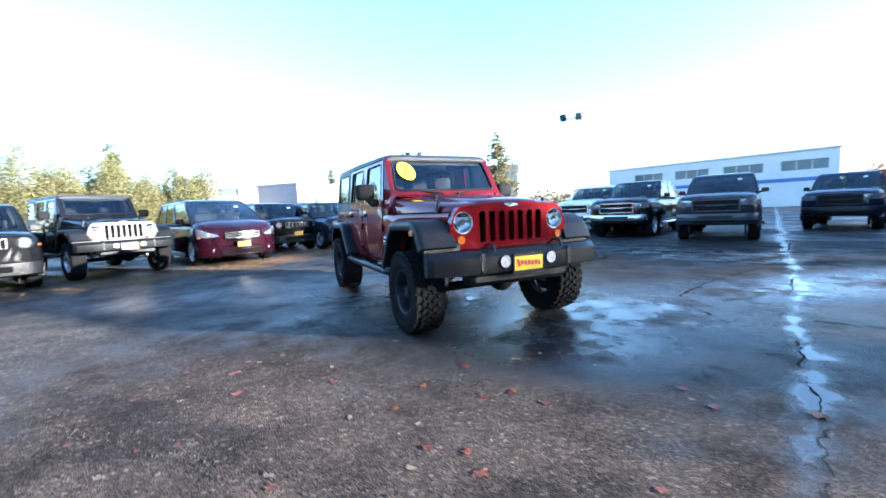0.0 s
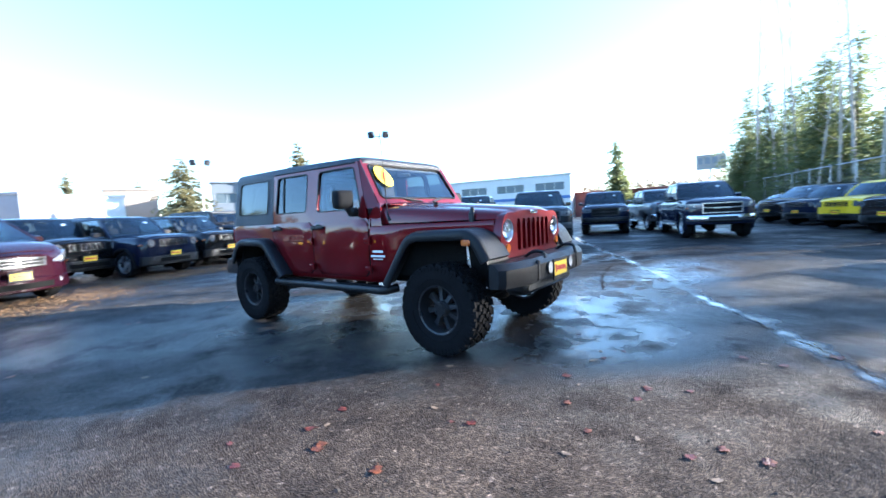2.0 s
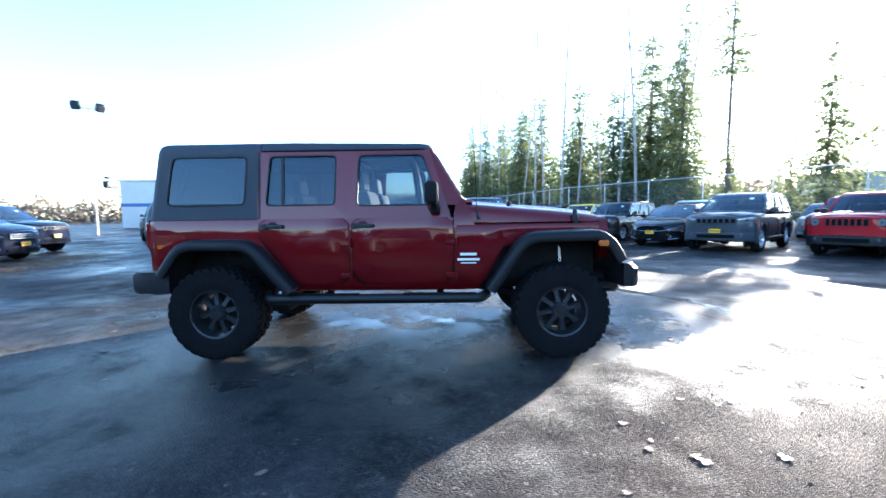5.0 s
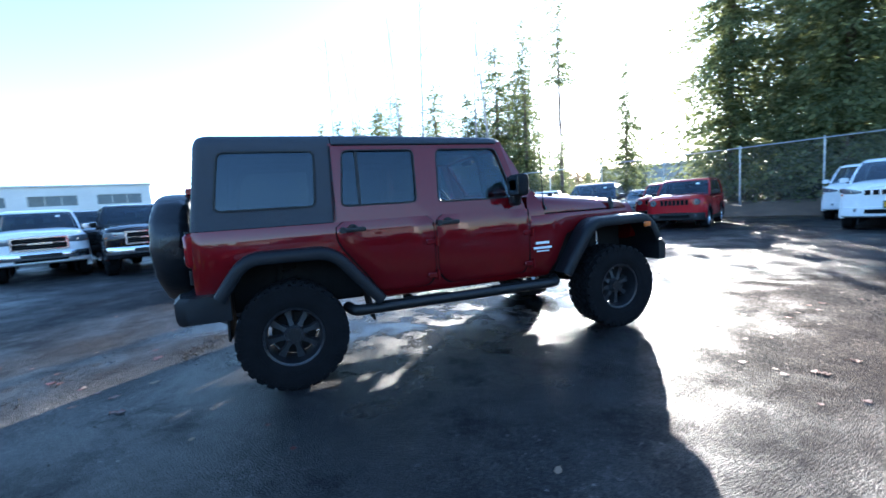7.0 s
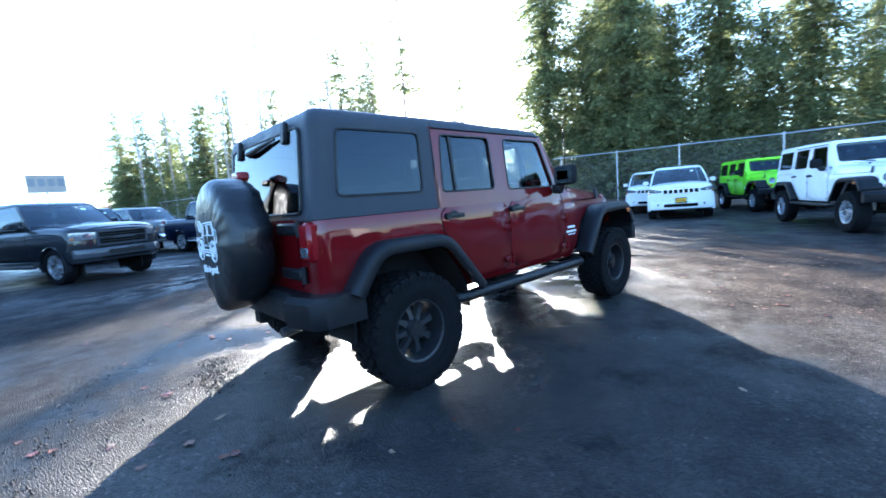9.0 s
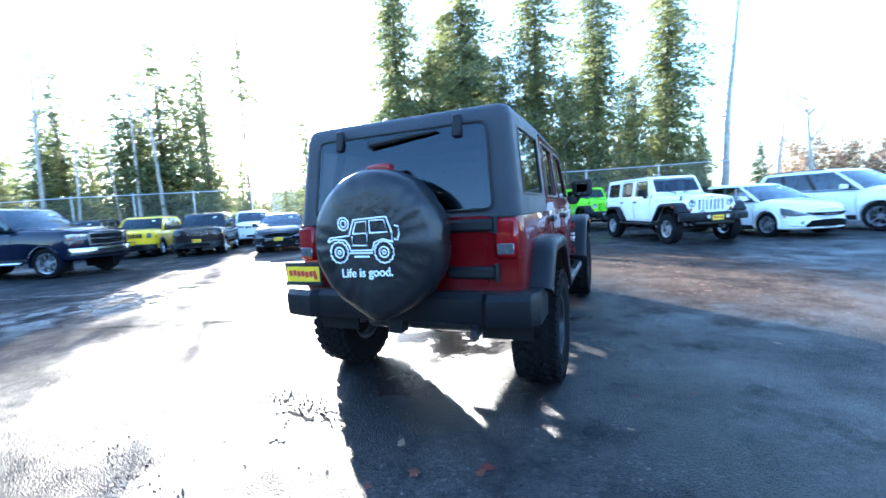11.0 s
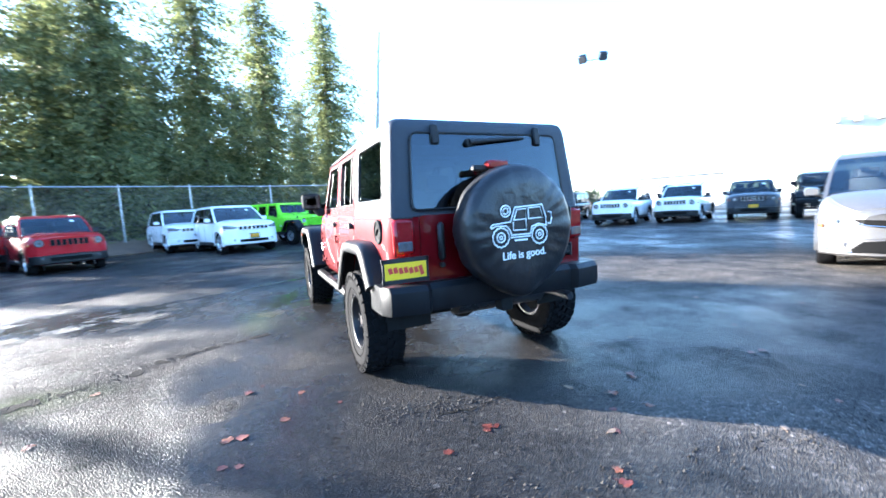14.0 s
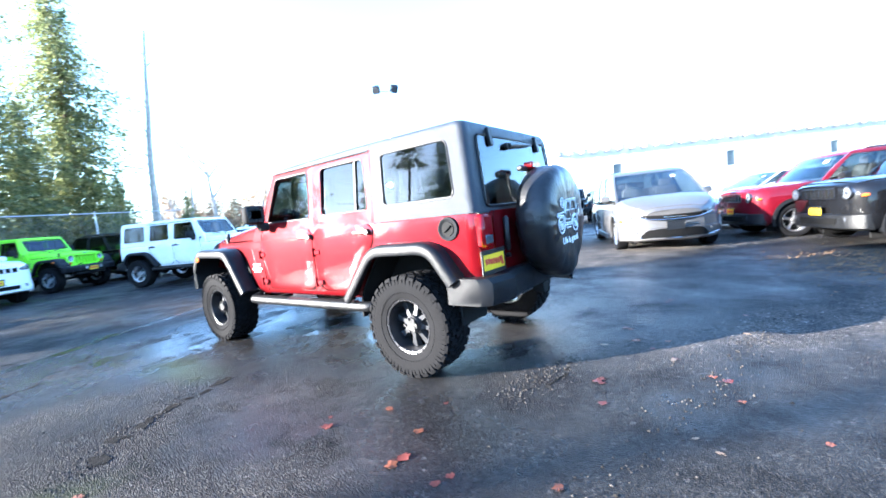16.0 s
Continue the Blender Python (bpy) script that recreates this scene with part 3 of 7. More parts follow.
        for ax in (wb / 2, -wb / 2):
            g = bmesh.new()
            n = 18
            i0 = [(ax + math.cos(math.pi * (k / (n - 1) * 1.16 - 0.08)) * r * 1.11, r * 1.02 + math.sin(math.pi * (k / (n - 1) * 1.16 - 0.08)) * r * 1.11) for k in range(n)]
            grow = 0.065 if clad else 0.022
            o0 = [(x + (x - ax) / (r * 1.11) * grow, z + (z - r * 1.02) / (r * 1.11) * grow) for x, z in i0]
            loft(g, [[(xi, s * (hw - 0.10), zi), (xi, s * (hw + 0.014), zi), (xo, s * (hw + 0.006), zo), (xo, s * (hw - 0.10), zo)] for (xi, zi), (xo, zo) in zip(i0, o0)])
            tr = part("wheel_arch_trim", g, M["plastic"] if clad else P, e)
            if not clad:
                painted(tr)
            wheel_part(e, ax, s * (hw - rw * 0.55), r, rw, r * 0.68, M[rim_mat], 5 if clad else 7, s)
        g = bmesh.new()
        bx(g, (0, s * (hw - 0.035), gc + 0.05), (wb - 2.4 * r, 0.09, 0.13), 0.025)
        part("side_sill", g, M["plastic"], e)
    # face
    g = bmesh.new()
    fs = (-0.965, -0.93, -0.86, -0.76, -0.66, -0.4, 0, 0.4, 0.66, 0.76, 0.86, 0.93, 0.965)
    loft(g, [[(nose_x(f, 0) - 0.06, f * hw, gc + 0.02), (nose_x(f, 0) + 0.014, f * hw, gc + 0.05), (nose_x(f, 0) + 0.024, f * hw, gc + 0.16), (nose_x(f, 0) + 0.018, f * hw, gc + 0.26), (nose_x(f, 0) - 0.06, f * hw, gc + 0.29)] for f in fs])
    lb = part("lower_bumper", g, M["plastic"] if clad else P, e)
    if not clad:
        painted(lb)
    gz = hf - drop - 0.105

    def face_bar(bm, f0, f1, z0, z1, out, back=0.04, n=7):
        """A bar on the face, following its bend, between two shares of the width."""
        loft(bm, [[(nose_x(f, 0) - back, f * hw, z0), (nose_x(f, 0) + out, f * hw, z0), (nose_x(f, 0) + out, f * hw, z1), (nose_x(f, 0) - back, f * hw, z1)] for f in (f0 + (f1 - f0) * k / (n - 1) for k in range(n))])
        return bm

    gr = bmesh.new()
    if grille == "seven_slot":
        tall_, wide_ = (0.088, 0.50) if lamps == "round" else (0.062, 0.56)
        gp = painted(part("grille", face_bar(gr, -wide_, wide_, gz - tall_ - 0.012, gz + tall_ + 0.012, 0.006), P, e))
        for k in range(7):
            f = (k - 3) * wide_ * 0.27
            ring_ = part("grille_ring", face_bar(bmesh.new(), f - wide_ * 0.108, f + wide_ * 0.108, gz - tall_, gz + tall_, 0.010, 0.02, 2), M["chrome"], gp)
            part("grille_slot", face_bar(bmesh.new(), f - wide_ * 0.078, f + wide_ * 0.078, gz - tall_ + 0.010, gz + tall_ - 0.010, 0.014, 0.02, 2), M["seam"], ring_)
        part("lower_grille", face_bar(bmesh.new(), -0.50, 0.50, gc + 0.11, gc + 0.21, 0.032), M["seam"], e)
    elif grille in ("wide_bar", "cross"):
        hh = 0.155 if grille == "wide_bar" else 0.062
        if grille == "wide_bar":
            gz = hf - drop - 0.17
        wide = 0.54 if grille == "wide_bar" else 0.40
        gp = part("grille", face_bar(gr, -wide, wide, gz - hh, gz + hh, 0.004), M["seam"], e)
        for s in (-1, 1):
            part("grille_surround", face_bar(bmesh.new(), -wide - 0.02, wide + 0.02, gz + s * hh - 0.018, gz + s * hh + 0.018, 0.024), M["chrome"], gp, "chrome grille surround")
            part("grille_surround", face_bar(bmesh.new(), s * wide - 0.022, s * wide + 0.022, gz - hh, gz + hh, 0.024, 0.02, 2), M["chrome"], gp, "chrome grille surround")
        if grille == "wide_bar":
            part("grille_bar", face_bar(bmesh.new(), -0.24, 0.24, gz - 0.022, gz + 0.026, 0.022), M["chrome"], gp, "plain bright bar")
            for q in (-1, 1):
                part("grille_sweep", face_bar(bmesh.new(), min(q * 0.26, q * wide), max(q * 0.26, q * wide), gz + 0.002, gz + 0.020, 0.020, 0.02, 4), M["chrome"], gp)
        else:
            part("grille_crossbar", face_bar(bmesh.new(), -wide, wide, gz - 0.010, gz + 0.010, 0.020), M["chrome"], gp)
            part("grille_crossbar", face_bar(bmesh.new(), -0.025, 0.025, gz - hh, gz + hh, 0.026, 0.02, 2), M["chrome"], gp)
        for k in range(6):
            zz = gz - hh + hh * 2 * (k + 0.5) / 6
            part("grille_slat", face_bar(bmesh.new(), -wide, wide, zz - 0.006, zz + 0.006, 0.012), M["plastic"], gp)
        part("lower_grille", face_bar(bmesh.new(), -0.52, 0.52, gc + 0.09, gc + 0.19, 0.032), M["seam"], e)
    else:
        gz = hf - drop - 0.11
        loft(gr, [[(nose_x(f, 0) - 0.05, f * hw, gz - 0.045 + q), (nose_x(f, 0) + 0.008, f * hw, gz - 0.045 + q), (nose_x(f, 0) + 0.008, f * hw, gz + 0.04 + q * 0.4), (nose_x(f, 0) - 0.05, f * hw, gz + 0.04 + q * 0.4)] for f, q in ((-0.60, 0.055), (-0.45, 0.02), (-0.25, 0.004), (0, 0), (0.25, 0.004), (0.45, 0.02), (0.60, 0.055))])
        gp = part("grille", gr, M["seam"], e)
        g = bmesh.new()
        tube(g, [(nose_x(f, 0) + 0.012, f * hw, gz - 0.05 + q) for f, q in ((-0.72, 0.085), (-0.60, 0.055), (-0.45, 0.02), (-0.25, 0.004), (0, 0), (0.25, 0.004), (0.45, 0.02), (0.60, 0.055), (0.72, 0.085))], 0.009, 6)
        part("grille_trim", g, M["chrome"], gp)
        part("grille_wing", face_bar(bmesh.new(), -0.22, 0.22, gz - 0.012, gz + 0.010, 0.018), M["chrome"], gp)
        g = bmesh.new()
        loft(g, [[(nose_x(f, 0) - 0.05, f * hw, gc + 0.09), (nose_x(f, 0) + 0.032, f * hw, gc + 0.09), (nose_x(f, 0) + 0.032, f * hw, gc + q), (nose_x(f, 0) - 0.05, f * hw, gc + q)] for f, q in ((-0.62, 0.13), (-0.56, 0.19), (-0.50, 0.24), (-0.35, 0.255), (-0.2, 0.265), (0, 0.27), (0.2, 0.265), (0.35, 0.255), (0.50, 0.24), (0.56, 0.19), (0.62, 0.13))])
        part("lower_grille", g, M["seam"], e)
        g = bmesh.new()
        tube(g, [(nose_x(f, 0) + 0.030, f * hw, gc + q) for f, q in ((-0.90, 0.12), (-0.64, 0.085), (0, 0.07), (0.64, 0.085), (0.90, 0.12))], 0.011, 6)
        part("bumper_trim", g, M["chrome"], e)
    # bonnet panel, proud of the body by its shut line
    g = bmesh.new()
    xs_ = [front - 0.11 - (front - 0.11 - xc - 0.03) * k / 9 for k in range(10)]
    rows = []
    for x in xs_:
        zt, h = top_at(x), top_at(x) - gc
        row = []
        for t in (-1.0, -0.92, -0.72, -0.45, -0.2, 0, 0.2, 0.45, 0.72, 0.92, 1.0):
            f = abs(t) * 0.84
            z = float(np.interp(f, [0, 0.34, 0.62, 0.84], [zt + crown, zt + crown * 0.88, zt + crown * 0.55, gc + h * 0.985]))
            row.append(g.verts.new((x - bow * max(0.0, 1 - (front - x) / 0.5) * f * f, t * 0.84 * hw * width_at(front - x), z + 0.012 + 0.012 * math.exp(-((abs(t) - 0.55) / 0.12) ** 2))))
        rows.append(row)
    for p, q in zip(rows, rows[1:]):
        for i in range(10):
            g.faces.new((p[i], p[i + 1], q[i + 1], q[i]))
    ext = bmesh.ops.extrude_face_region(g, geom=list(g.faces))
    bmesh.ops.translate(g, verts=[v for v in ext["geom"] if isinstance(v, bmesh.types.BMVert)], vec=(0, 0, -0.03))
    painted(part("bonnet", g, P, e, smooth=50))
    if bed:
        g = bmesh.new()
        bx(g, ((xb + rear) / 2 - 0.05, 0, belt + 0.014), (xb - rear - 0.25, W * 0.80, 0.03), 0.008)
        part("bed_cover", g, M["plastic"], e, "black soft bed cover")
        g = bmesh.new()
        loft(g, [[(nose_x(f, 0) - 0.10, f * hw, gc + 0.12), (nose_x(f, 0) + 0.06, f * hw, gc + 0.14), (nose_x(f, 0) + 0.085, f * hw, gc + 0.23), (nose_x(f, 0) + 0.05, f * hw, gc + 0.33), (nose_x(f, 0) - 0.10, f * hw, gc + 0.34)] for f in fs])
        part("front_bumper", g, M["chrome"], e, "chrome front bumper")
        part("bumper_grille", face_bar(bmesh.new(), -0.40, 0.40, gc + 0.19, gc + 0.28, 0.09), M["plastic"], e)
        for s in (-1, 1):
            g = bmesh.new()
            tube(g, [(wb / 2 - r * 1.5, s * (hw + 0.04), gc + 0.0), (-wb / 2 + r * 1.5, s * (hw + 0.04), gc + 0.0)], 0.05, 8)
            part("step_bar", g, M["chrome"], e)
    plate_part(e, front + (0.10 if bed else 0.030), gc + 0.32 if not bed else gc + 0.25, 0.32, 0.16)
    return e


PICKUP = dict(name="pickup_truck", W=2.02, H=1.96, wb=3.57, r=0.41, gc=0.44, hf=1.27, hr=1.36, belt=1.32, xc=1.02, xrf=0.26, xrr=-1.15, xb=-1.42, front=2.72, rear=-3.05, grille="wide_bar", lamps="block", pillars=(0.52,), bed=True, clad=False, rails=False, rw=0.28, roof_in=0.77, curve=0.38, drop=0.10)
SUVBOX = dict(name="boxy_suv", W=1.76, H=1.64, wb=2.63, r=0.345, gc=0.26, hf=1.05, hr=1.08, belt=1.06, xc=0.86, xrf=0.20, xrr=-1.78, xb=-1.98, front=2.10, rear=-2.24, grille="seven_slot", lamps="round", pillars=(0.36, 0.68), roof_in=0.79, curve=0.28, drop=0.07, a0=0.76)
SUVBIG = dict(name="large_suv", W=1.94, H=1.78, wb=2.91, r=0.395, gc=0.31, hf=1.12, hr=1.18, belt=1.16, xc=1.10, xrf=0.18, xrr=-1.80, xb=-2.14, front=2.33, rear=-2.45, grille="seven_slot", lamps="strip", pillars=(0.38, 0.69), clad=False, roof_in=0.74, curve=0.5, drop=0.09, a0=0.60)
SUVSMALL = dict(name="small_suv", W=1.80, H=1.67, wb=2.57, r=0.345, gc=0.27, hf=1.07, hr=1.12, belt=1.09, xc=0.90, xrf=0.26, xrr=-1.70, xb=-1.90, front=2.05, rear=-2.16, grille="seven_slot", lamps="round", pillars=(0.38, 0.72), roof_in=0.79, curve=0.32, drop=0.08, a0=0.74)
SEDAN = dict(name="sedan", W=1.87, H=1.48, wb=2.74, r=0.335, gc=0.19, hf=0.84, hr=0.97, belt=0.97, xc=1.10, xrf=0.10, xrr=-1.02, xb=-1.95, front=2.30, rear=-2.55, grille="wing", lamps="swept", pillars=(0.40, 0.72), clad=False, rails=False, roof_in=0.68, curve=0.75, drop=0.14, a0=0.52, bow=0.09)
MINIVAN = dict(name="minivan", W=2.0, H=1.76, wb=3.08, r=0.36, gc=0.20, hf=0.95, hr=1.10, belt=1.06, xc=1.62, xrf=0.42, xrr=-2.15, xb=-2.42, front=2.48, rear=-2.68, grille="wing", lamps="swept", pillars=(0.40, 0.70), clad=False, rails=True, roof_in=0.76, curve=0.75, drop=0.15, a0=0.54, bow=0.09)
FAMILYVAN = dict(MINIVAN, name="family_van", H=1.72, grille="cross", lamps="swept", xc=1.62, xrf=0.34, hf=0.99, hr=1.10, curve=0.60, drop=0.13, a0=0.56, roof_in=0.74)

made_cars = {}


def park(spec, x, y, heading, color, label, rim=None, plate=True, trim=None):
    """Parks a car with the middle of its front axle at x, y, its nose along heading."""
    a = radians(heading)
    m = pose(x - math.cos(a) * spec["wb"] / 2, y - math.sin(a) * spec["wb"] / 2, 0, 0, 0, heading)
    if spec["name"] not in made_cars:
        ob = made_cars[spec["name"]] = make_car(**spec)
        ob.matrix_basis = m
    else:
        ob = copy_thing(made_cars[spec["name"]], m)
    for o in ob.children_recursive:
        if "paint" in o:
            o.material_slots[0].link = "OBJECT"
            o.material_slots[0].material = M[color]
        elif trim and o.data and o.data.materials and o.data.materials[0] is M["chrome"] and not o.name.startswith("mirror"):
            o.material_slots[0].link = "OBJECT"
            o.material_slots[0].material = M[trim]
    if plate == "blank":
        for o in ob.children:
            if o.name.startswith("licence_plate"):
                tagged(o, "dark empty plate holder")
                o.material_slots[0].link = "OBJECT"
                o.material_slots[0].material = M["plastic"]
                for q in list(o.children):
                    if not q.name.startswith("plate_frame"):
                        bpy.data.objects.remove(q)
    if not plate:
        for o in list(ob.children):
            if o.name.startswith("licence_plate"):
                for q in list(o.children):
                    bpy.data.objects.remove(q)
                bpy.data.objects.remove(o)
    return tagged(ob, label, "car" if spec["name"] != "pickup_truck" else "truck", "parked cars on the lot")


# ---- off-road vehicles ----
def poly_tube(bm, pts, w, h):
    """A flat bar along points of one plane y=const, of width w across (y) and depth h."""
    rings = []
    for k, p in enumerate(pts):
        p = Vector(p)
        d = (Vector(pts[min(k + 1, len(pts) - 1)]) - Vector(pts[max(k - 1, 0)])).normalized()
        nrm = Vector((-d.z, 0, d.x))
        rings.append([p + nrm * h / 2 + Vector((0, w / 2, 0)), p + nrm * h / 2 - Vector((0, w / 2, 0)), p - nrm * h / 2 - Vector((0, w / 2, 0)), p - nrm * h / 2 + Vector((0, w / 2, 0))])
    return loft(bm, rings)




def rounded_open(pts, r, n):
    pts = [Vector(p) for p in pts]
    out = [pts[0]]
    for a0, p, b0 in zip(pts, pts[1:], pts[2:]):
        a, b = a0 - p, b0 - p
        q = min(r, a.length * 0.45, b.length * 0.45)
        s, e = p + a.normalized() * q, p + b.normalized() * q
        out += [s * (1 - t) ** 2 + p * 2 * t * (1 - t) + e * t ** 2 for t in (k / n for k in range(n + 1))]
    return out + [pts[-1]]


def make_off_roader(hero):
    """A four-door off-roader with a hard top, about the middle of its wheelbase."""
    e = new("off_road_vehicle")
    P = M["red"] if hero else M["white"]
    wb2, lift = 1.473, 0.0 if hero else -0.05
    TOP = M["top"] if hero else M["white"]

    def pt(name, bm, mat, parent=None, label="", smooth=40, painted=False, topped=False):
        o = part(name, bm, mat, parent or e, label, smooth)
        if painted:
            o["paint"] = 1
        if topped:
            o["toppaint"] = 1
        return o

    def side_y(z):
        """Half the width of the body's side at a height."""
        return float(np.interp(z, [0.54, 0.575, 0.62, 0.80, 0.98, 1.10, 1.16, 1.19], [0.735, 0.780, 0.797, 0.812, 0.816, 0.812, 0.806, 0.800]))

    # tub, with the rear wheel openings
    b = bmesh.new()
    rings = []
    for x, k, zlow in ((-2.10, 0.915, 0.66), (-2.09, 0.955, 0.62), (-2.06, 0.985, 0.58), (-2.0, 1.0, 0.56), (-1.0, 1.0, 0.56), (0.2, 1.0, 0.56), (0.60, 1.0, 0.56)):
        ring = [(x, -side_y(max(z, 0.56)) * k, max(zlow, z) if z < 0.7 else z) for z in (0.54, 0.575, 0.62, 0.72, 0.80, 0.89, 0.98, 1.06, 1.10, 1.16, 1.19)]
        rings.append(ring + [(p[0], -p[1], p[2]) for p in ring[::-1]])
    loft(b, rings)
    me = mesh_of("body", b, P, 30)
    cs = []
    for s in (-1, 1):
        c = bmesh.new()
        slab(c, rounded([(-0.84, s * 0.5, 0.3), (-0.86, s * 0.5, 0.60), (-1.13, s * 0.5, 0.98), (-1.78, s * 0.5, 0.985), (-1.92, s * 0.5, 0.80), (-1.93, s * 0.5, 0.3)], 0.10), 0.5, (0, s, 0))
        bmesh.ops.recalc_face_normals(c, faces=c.faces)
        cs.append(mesh_of("c", c, P, 0))
    body = pt("body", cut(me, cs), None, painted=True)
    body.data.materials.clear()
    body.data.materials.append(P)
    for s in (-1, 1):
        g = bmesh.new()
        bx(g, (-1.42, s * 0.49, 0.78), (1.16, 0.05, 0.44))
        pt("wheel_liner", g, M["dark"])
        g = bmesh.new()
        ring = rounded_open([(-0.865, s * 0.645, 0.40), (-0.885, s * 0.645, 0.60), (-1.145, s * 0.645, 0.955), (-1.765, s * 0.645, 0.96), (-1.895, s * 0.645, 0.79), (-1.905, s * 0.645, 0.40)], 0.10, 4)
        poly_tube(g, ring, 0.33, 0.018)
        pt("wheel_arch_liner", g, M["dark"])
    # bonnet, front fenders and cowl
    b = bmesh.new()
    rings = []
    for x, w, zt in ((1.935, 0.545, 1.168), (1.92, 0.565, 1.185), (1.87, 0.580, 1.202), (1.70, 0.605, 1.222), (1.45, 0.645, 1.247), (1.2, 0.685, 1.268), (0.86, 0.733, 1.298), (0.60, 0.748, 1.318)):
        half = [(x, -w, 1.140), (x, -w + 0.004, zt - 0.085), (x, -w + 0.018, zt - 0.048), (x, -w + 0.045, zt - 0.020), (x, -w + 0.09, zt - 0.003), (x, -w * 0.72, zt + 0.007), (x, -w * 0.62, zt + 0.009), (x, -w * 0.585, zt + 0.016), (x, -w * 0.54, zt + 0.028), (x, -w * 0.25, zt + 0.036)]
        rings.append(half + [(p[0], -p[1], p[2]) for p in half[::-1]])
    loft(b, rings)
    hood = pt("bonnet", b, P, painted=True, smooth=34)
    b = bmesh.new()
    loft(b, [[(x, -w, 0.62), (x, -w, 1.139), (x, w, 1.139), (x, w, 0.62)] for x, w in ((1.86, 0.50), (1.2, 0.56), (0.61, 0.66))])
    pt("engine_bay_side", b, M["dark"])
    for s in (-1, 1):
        b = bmesh.new()
        rings = []
        for x, k, zl in ((0.578, 1.0, 0.56), (0.66, 1.0, 0.56), (0.78, 0.992, 0.565), (0.86, 0.98, 0.68), (1.0, 0.945, 0.93), (1.2, 0.895, 1.0), (1.45, 0.835, 1.0), (1.70, 0.782, 1.0), (1.87, 0.752, 1.0)):
            zs = [zl + (1.105 - zl) * q for q in (0, 0.1, 0.3, 0.6, 0.85, 1.0)]
            ring = [(x, s * side_y(z) * k, z) for z in zs]
            yt = side_y(1.1) * k
            rings.append([(x, s * (yt - 0.10), zl)] + ring + [(x, s * (yt - 0.010), 1.122), (x, s * (yt - 0.035), 1.131), (x, s * (yt - 0.10), 1.133)])
        loft(b, rings)
        pt("front_fender", b, P, painted=True, smooth=40)
        b = bmesh.new()
        loft(b, [[(x0, s * y0, z), (x1, s * y0, z), (x1 - 0.01, s * (y0 - 0.07), z), (x0, s * (y0 - 0.07), z)] for x0, x1, y0, z in ((0.57, 0.76, 0.800, 1.10), (0.575, 0.745, 0.798, 1.16), (0.58, 0.72, 0.780, 1.23), (0.60, 0.69, 0.750, 1.30), (0.61, 0.672, 0.728, 1.345))])
        pt("cowl_side", b, P, painted=True, smooth=45)
        g = bmesh.new()
        tube(g, [(0.574, s * (side_y(z) + 0.001), z) for z in (0.60, 0.8, 1.0, 1.1, 1.19)], 0.0045, 5)
        pt("fender_seam", g, M["seam"])
    g = bmesh.new()
    bx(g, (0.67, 0, 1.325), (0.16, 1.34, 0.03), 0.01)
    cw = pt("cowl", g, P, painted=True)
    for k in range(9):
        g = bmesh.new()
        bx(g, (0.68, -0.44 + 0.11 * k, 1.343), (0.07, 0.07, 0.006))
        pt("cowl_vent", g, M["seam"], cw)
    for s in (-1, 1):
        g = bmesh.new()
        bx(g, (1.66, s * 0.617, 1.155), (0.05, 0.03, 0.10), 0.008)
        cy(g, (1.66, s * 0.61, 1.19), (1.66, s * 0.60, 1.245), 0.022, 0.018, n=10)
        pt("bonnet_latch", g, M["plastic"], hood)
        g = bmesh.new()
        tube(g, [(0.70, s * 0.10, 1.355), (0.62, s * (0.10 + 0.28), 1.40), (0.615, s * 0.10 + s * 0.46, 1.40)], 0.012, 6)
        pt("wiper", g, M["plastic"])
        g = bmesh.new()
        cy(g, (1.10, s * 0.38, 1.285), (1.10, s * 0.38, 1.325), 0.022, n=10)
        pt("bonnet_bumper", g, M["plastic"], hood)
    # grille
    b = bmesh.new()
    slab(b, rounded([(1.875, -0.655, 0.80), (1.875, 0.655, 0.80), (1.875, 0.635, 1.02), (1.875, 0.56, 1.185), (1.875, -0.56, 1.185), (1.875, -0.635, 1.02)], 0.09, 4), 0.075, (1, 0, 0))
    me = mesh_of("grille", b, P, 30)
    cs = []
    for k in range(7):
        c = bmesh.new()
        slab(c, rounded([(1.8, (k - 3) * 0.103 - 0.031, 0.85), (1.8, (k - 3) * 0.103 + 0.031, 0.85), (1.8, (k - 3) * 0.103 + 0.031, 1.13), (1.8, (k - 3) * 0.103 - 0.031, 1.13)], 0.028), 0.3, (1, 0, 0))
        cs.append(mesh_of("c", c, P, 0))
    for s in (-1, 1):
        c = bmesh.new()
        cy(c, (1.8, s * 0.505, 1.035), (2.1, s * 0.505, 1.035), 0.098, n=28)
        cs.append(mesh_of("c", c, P, 0))
    gr = pt("grille", cut(me, cs), None, painted=True)
    gr.data.materials.clear()
    gr.data.materials.append(P)
    g = bmesh.new()
    bx(g, (1.862, 0, 0.99), (0.012, 0.80, 0.34))
    pt("radiator", g, M["seam"], gr)
    g = bmesh.new()
    bx(g, (1.955, 0, 1.185), (0.012, 0.15, 0.035), 0.01)
    pt("badge_bar", g, M["chrome"], gr, "plain chrome badge bar")
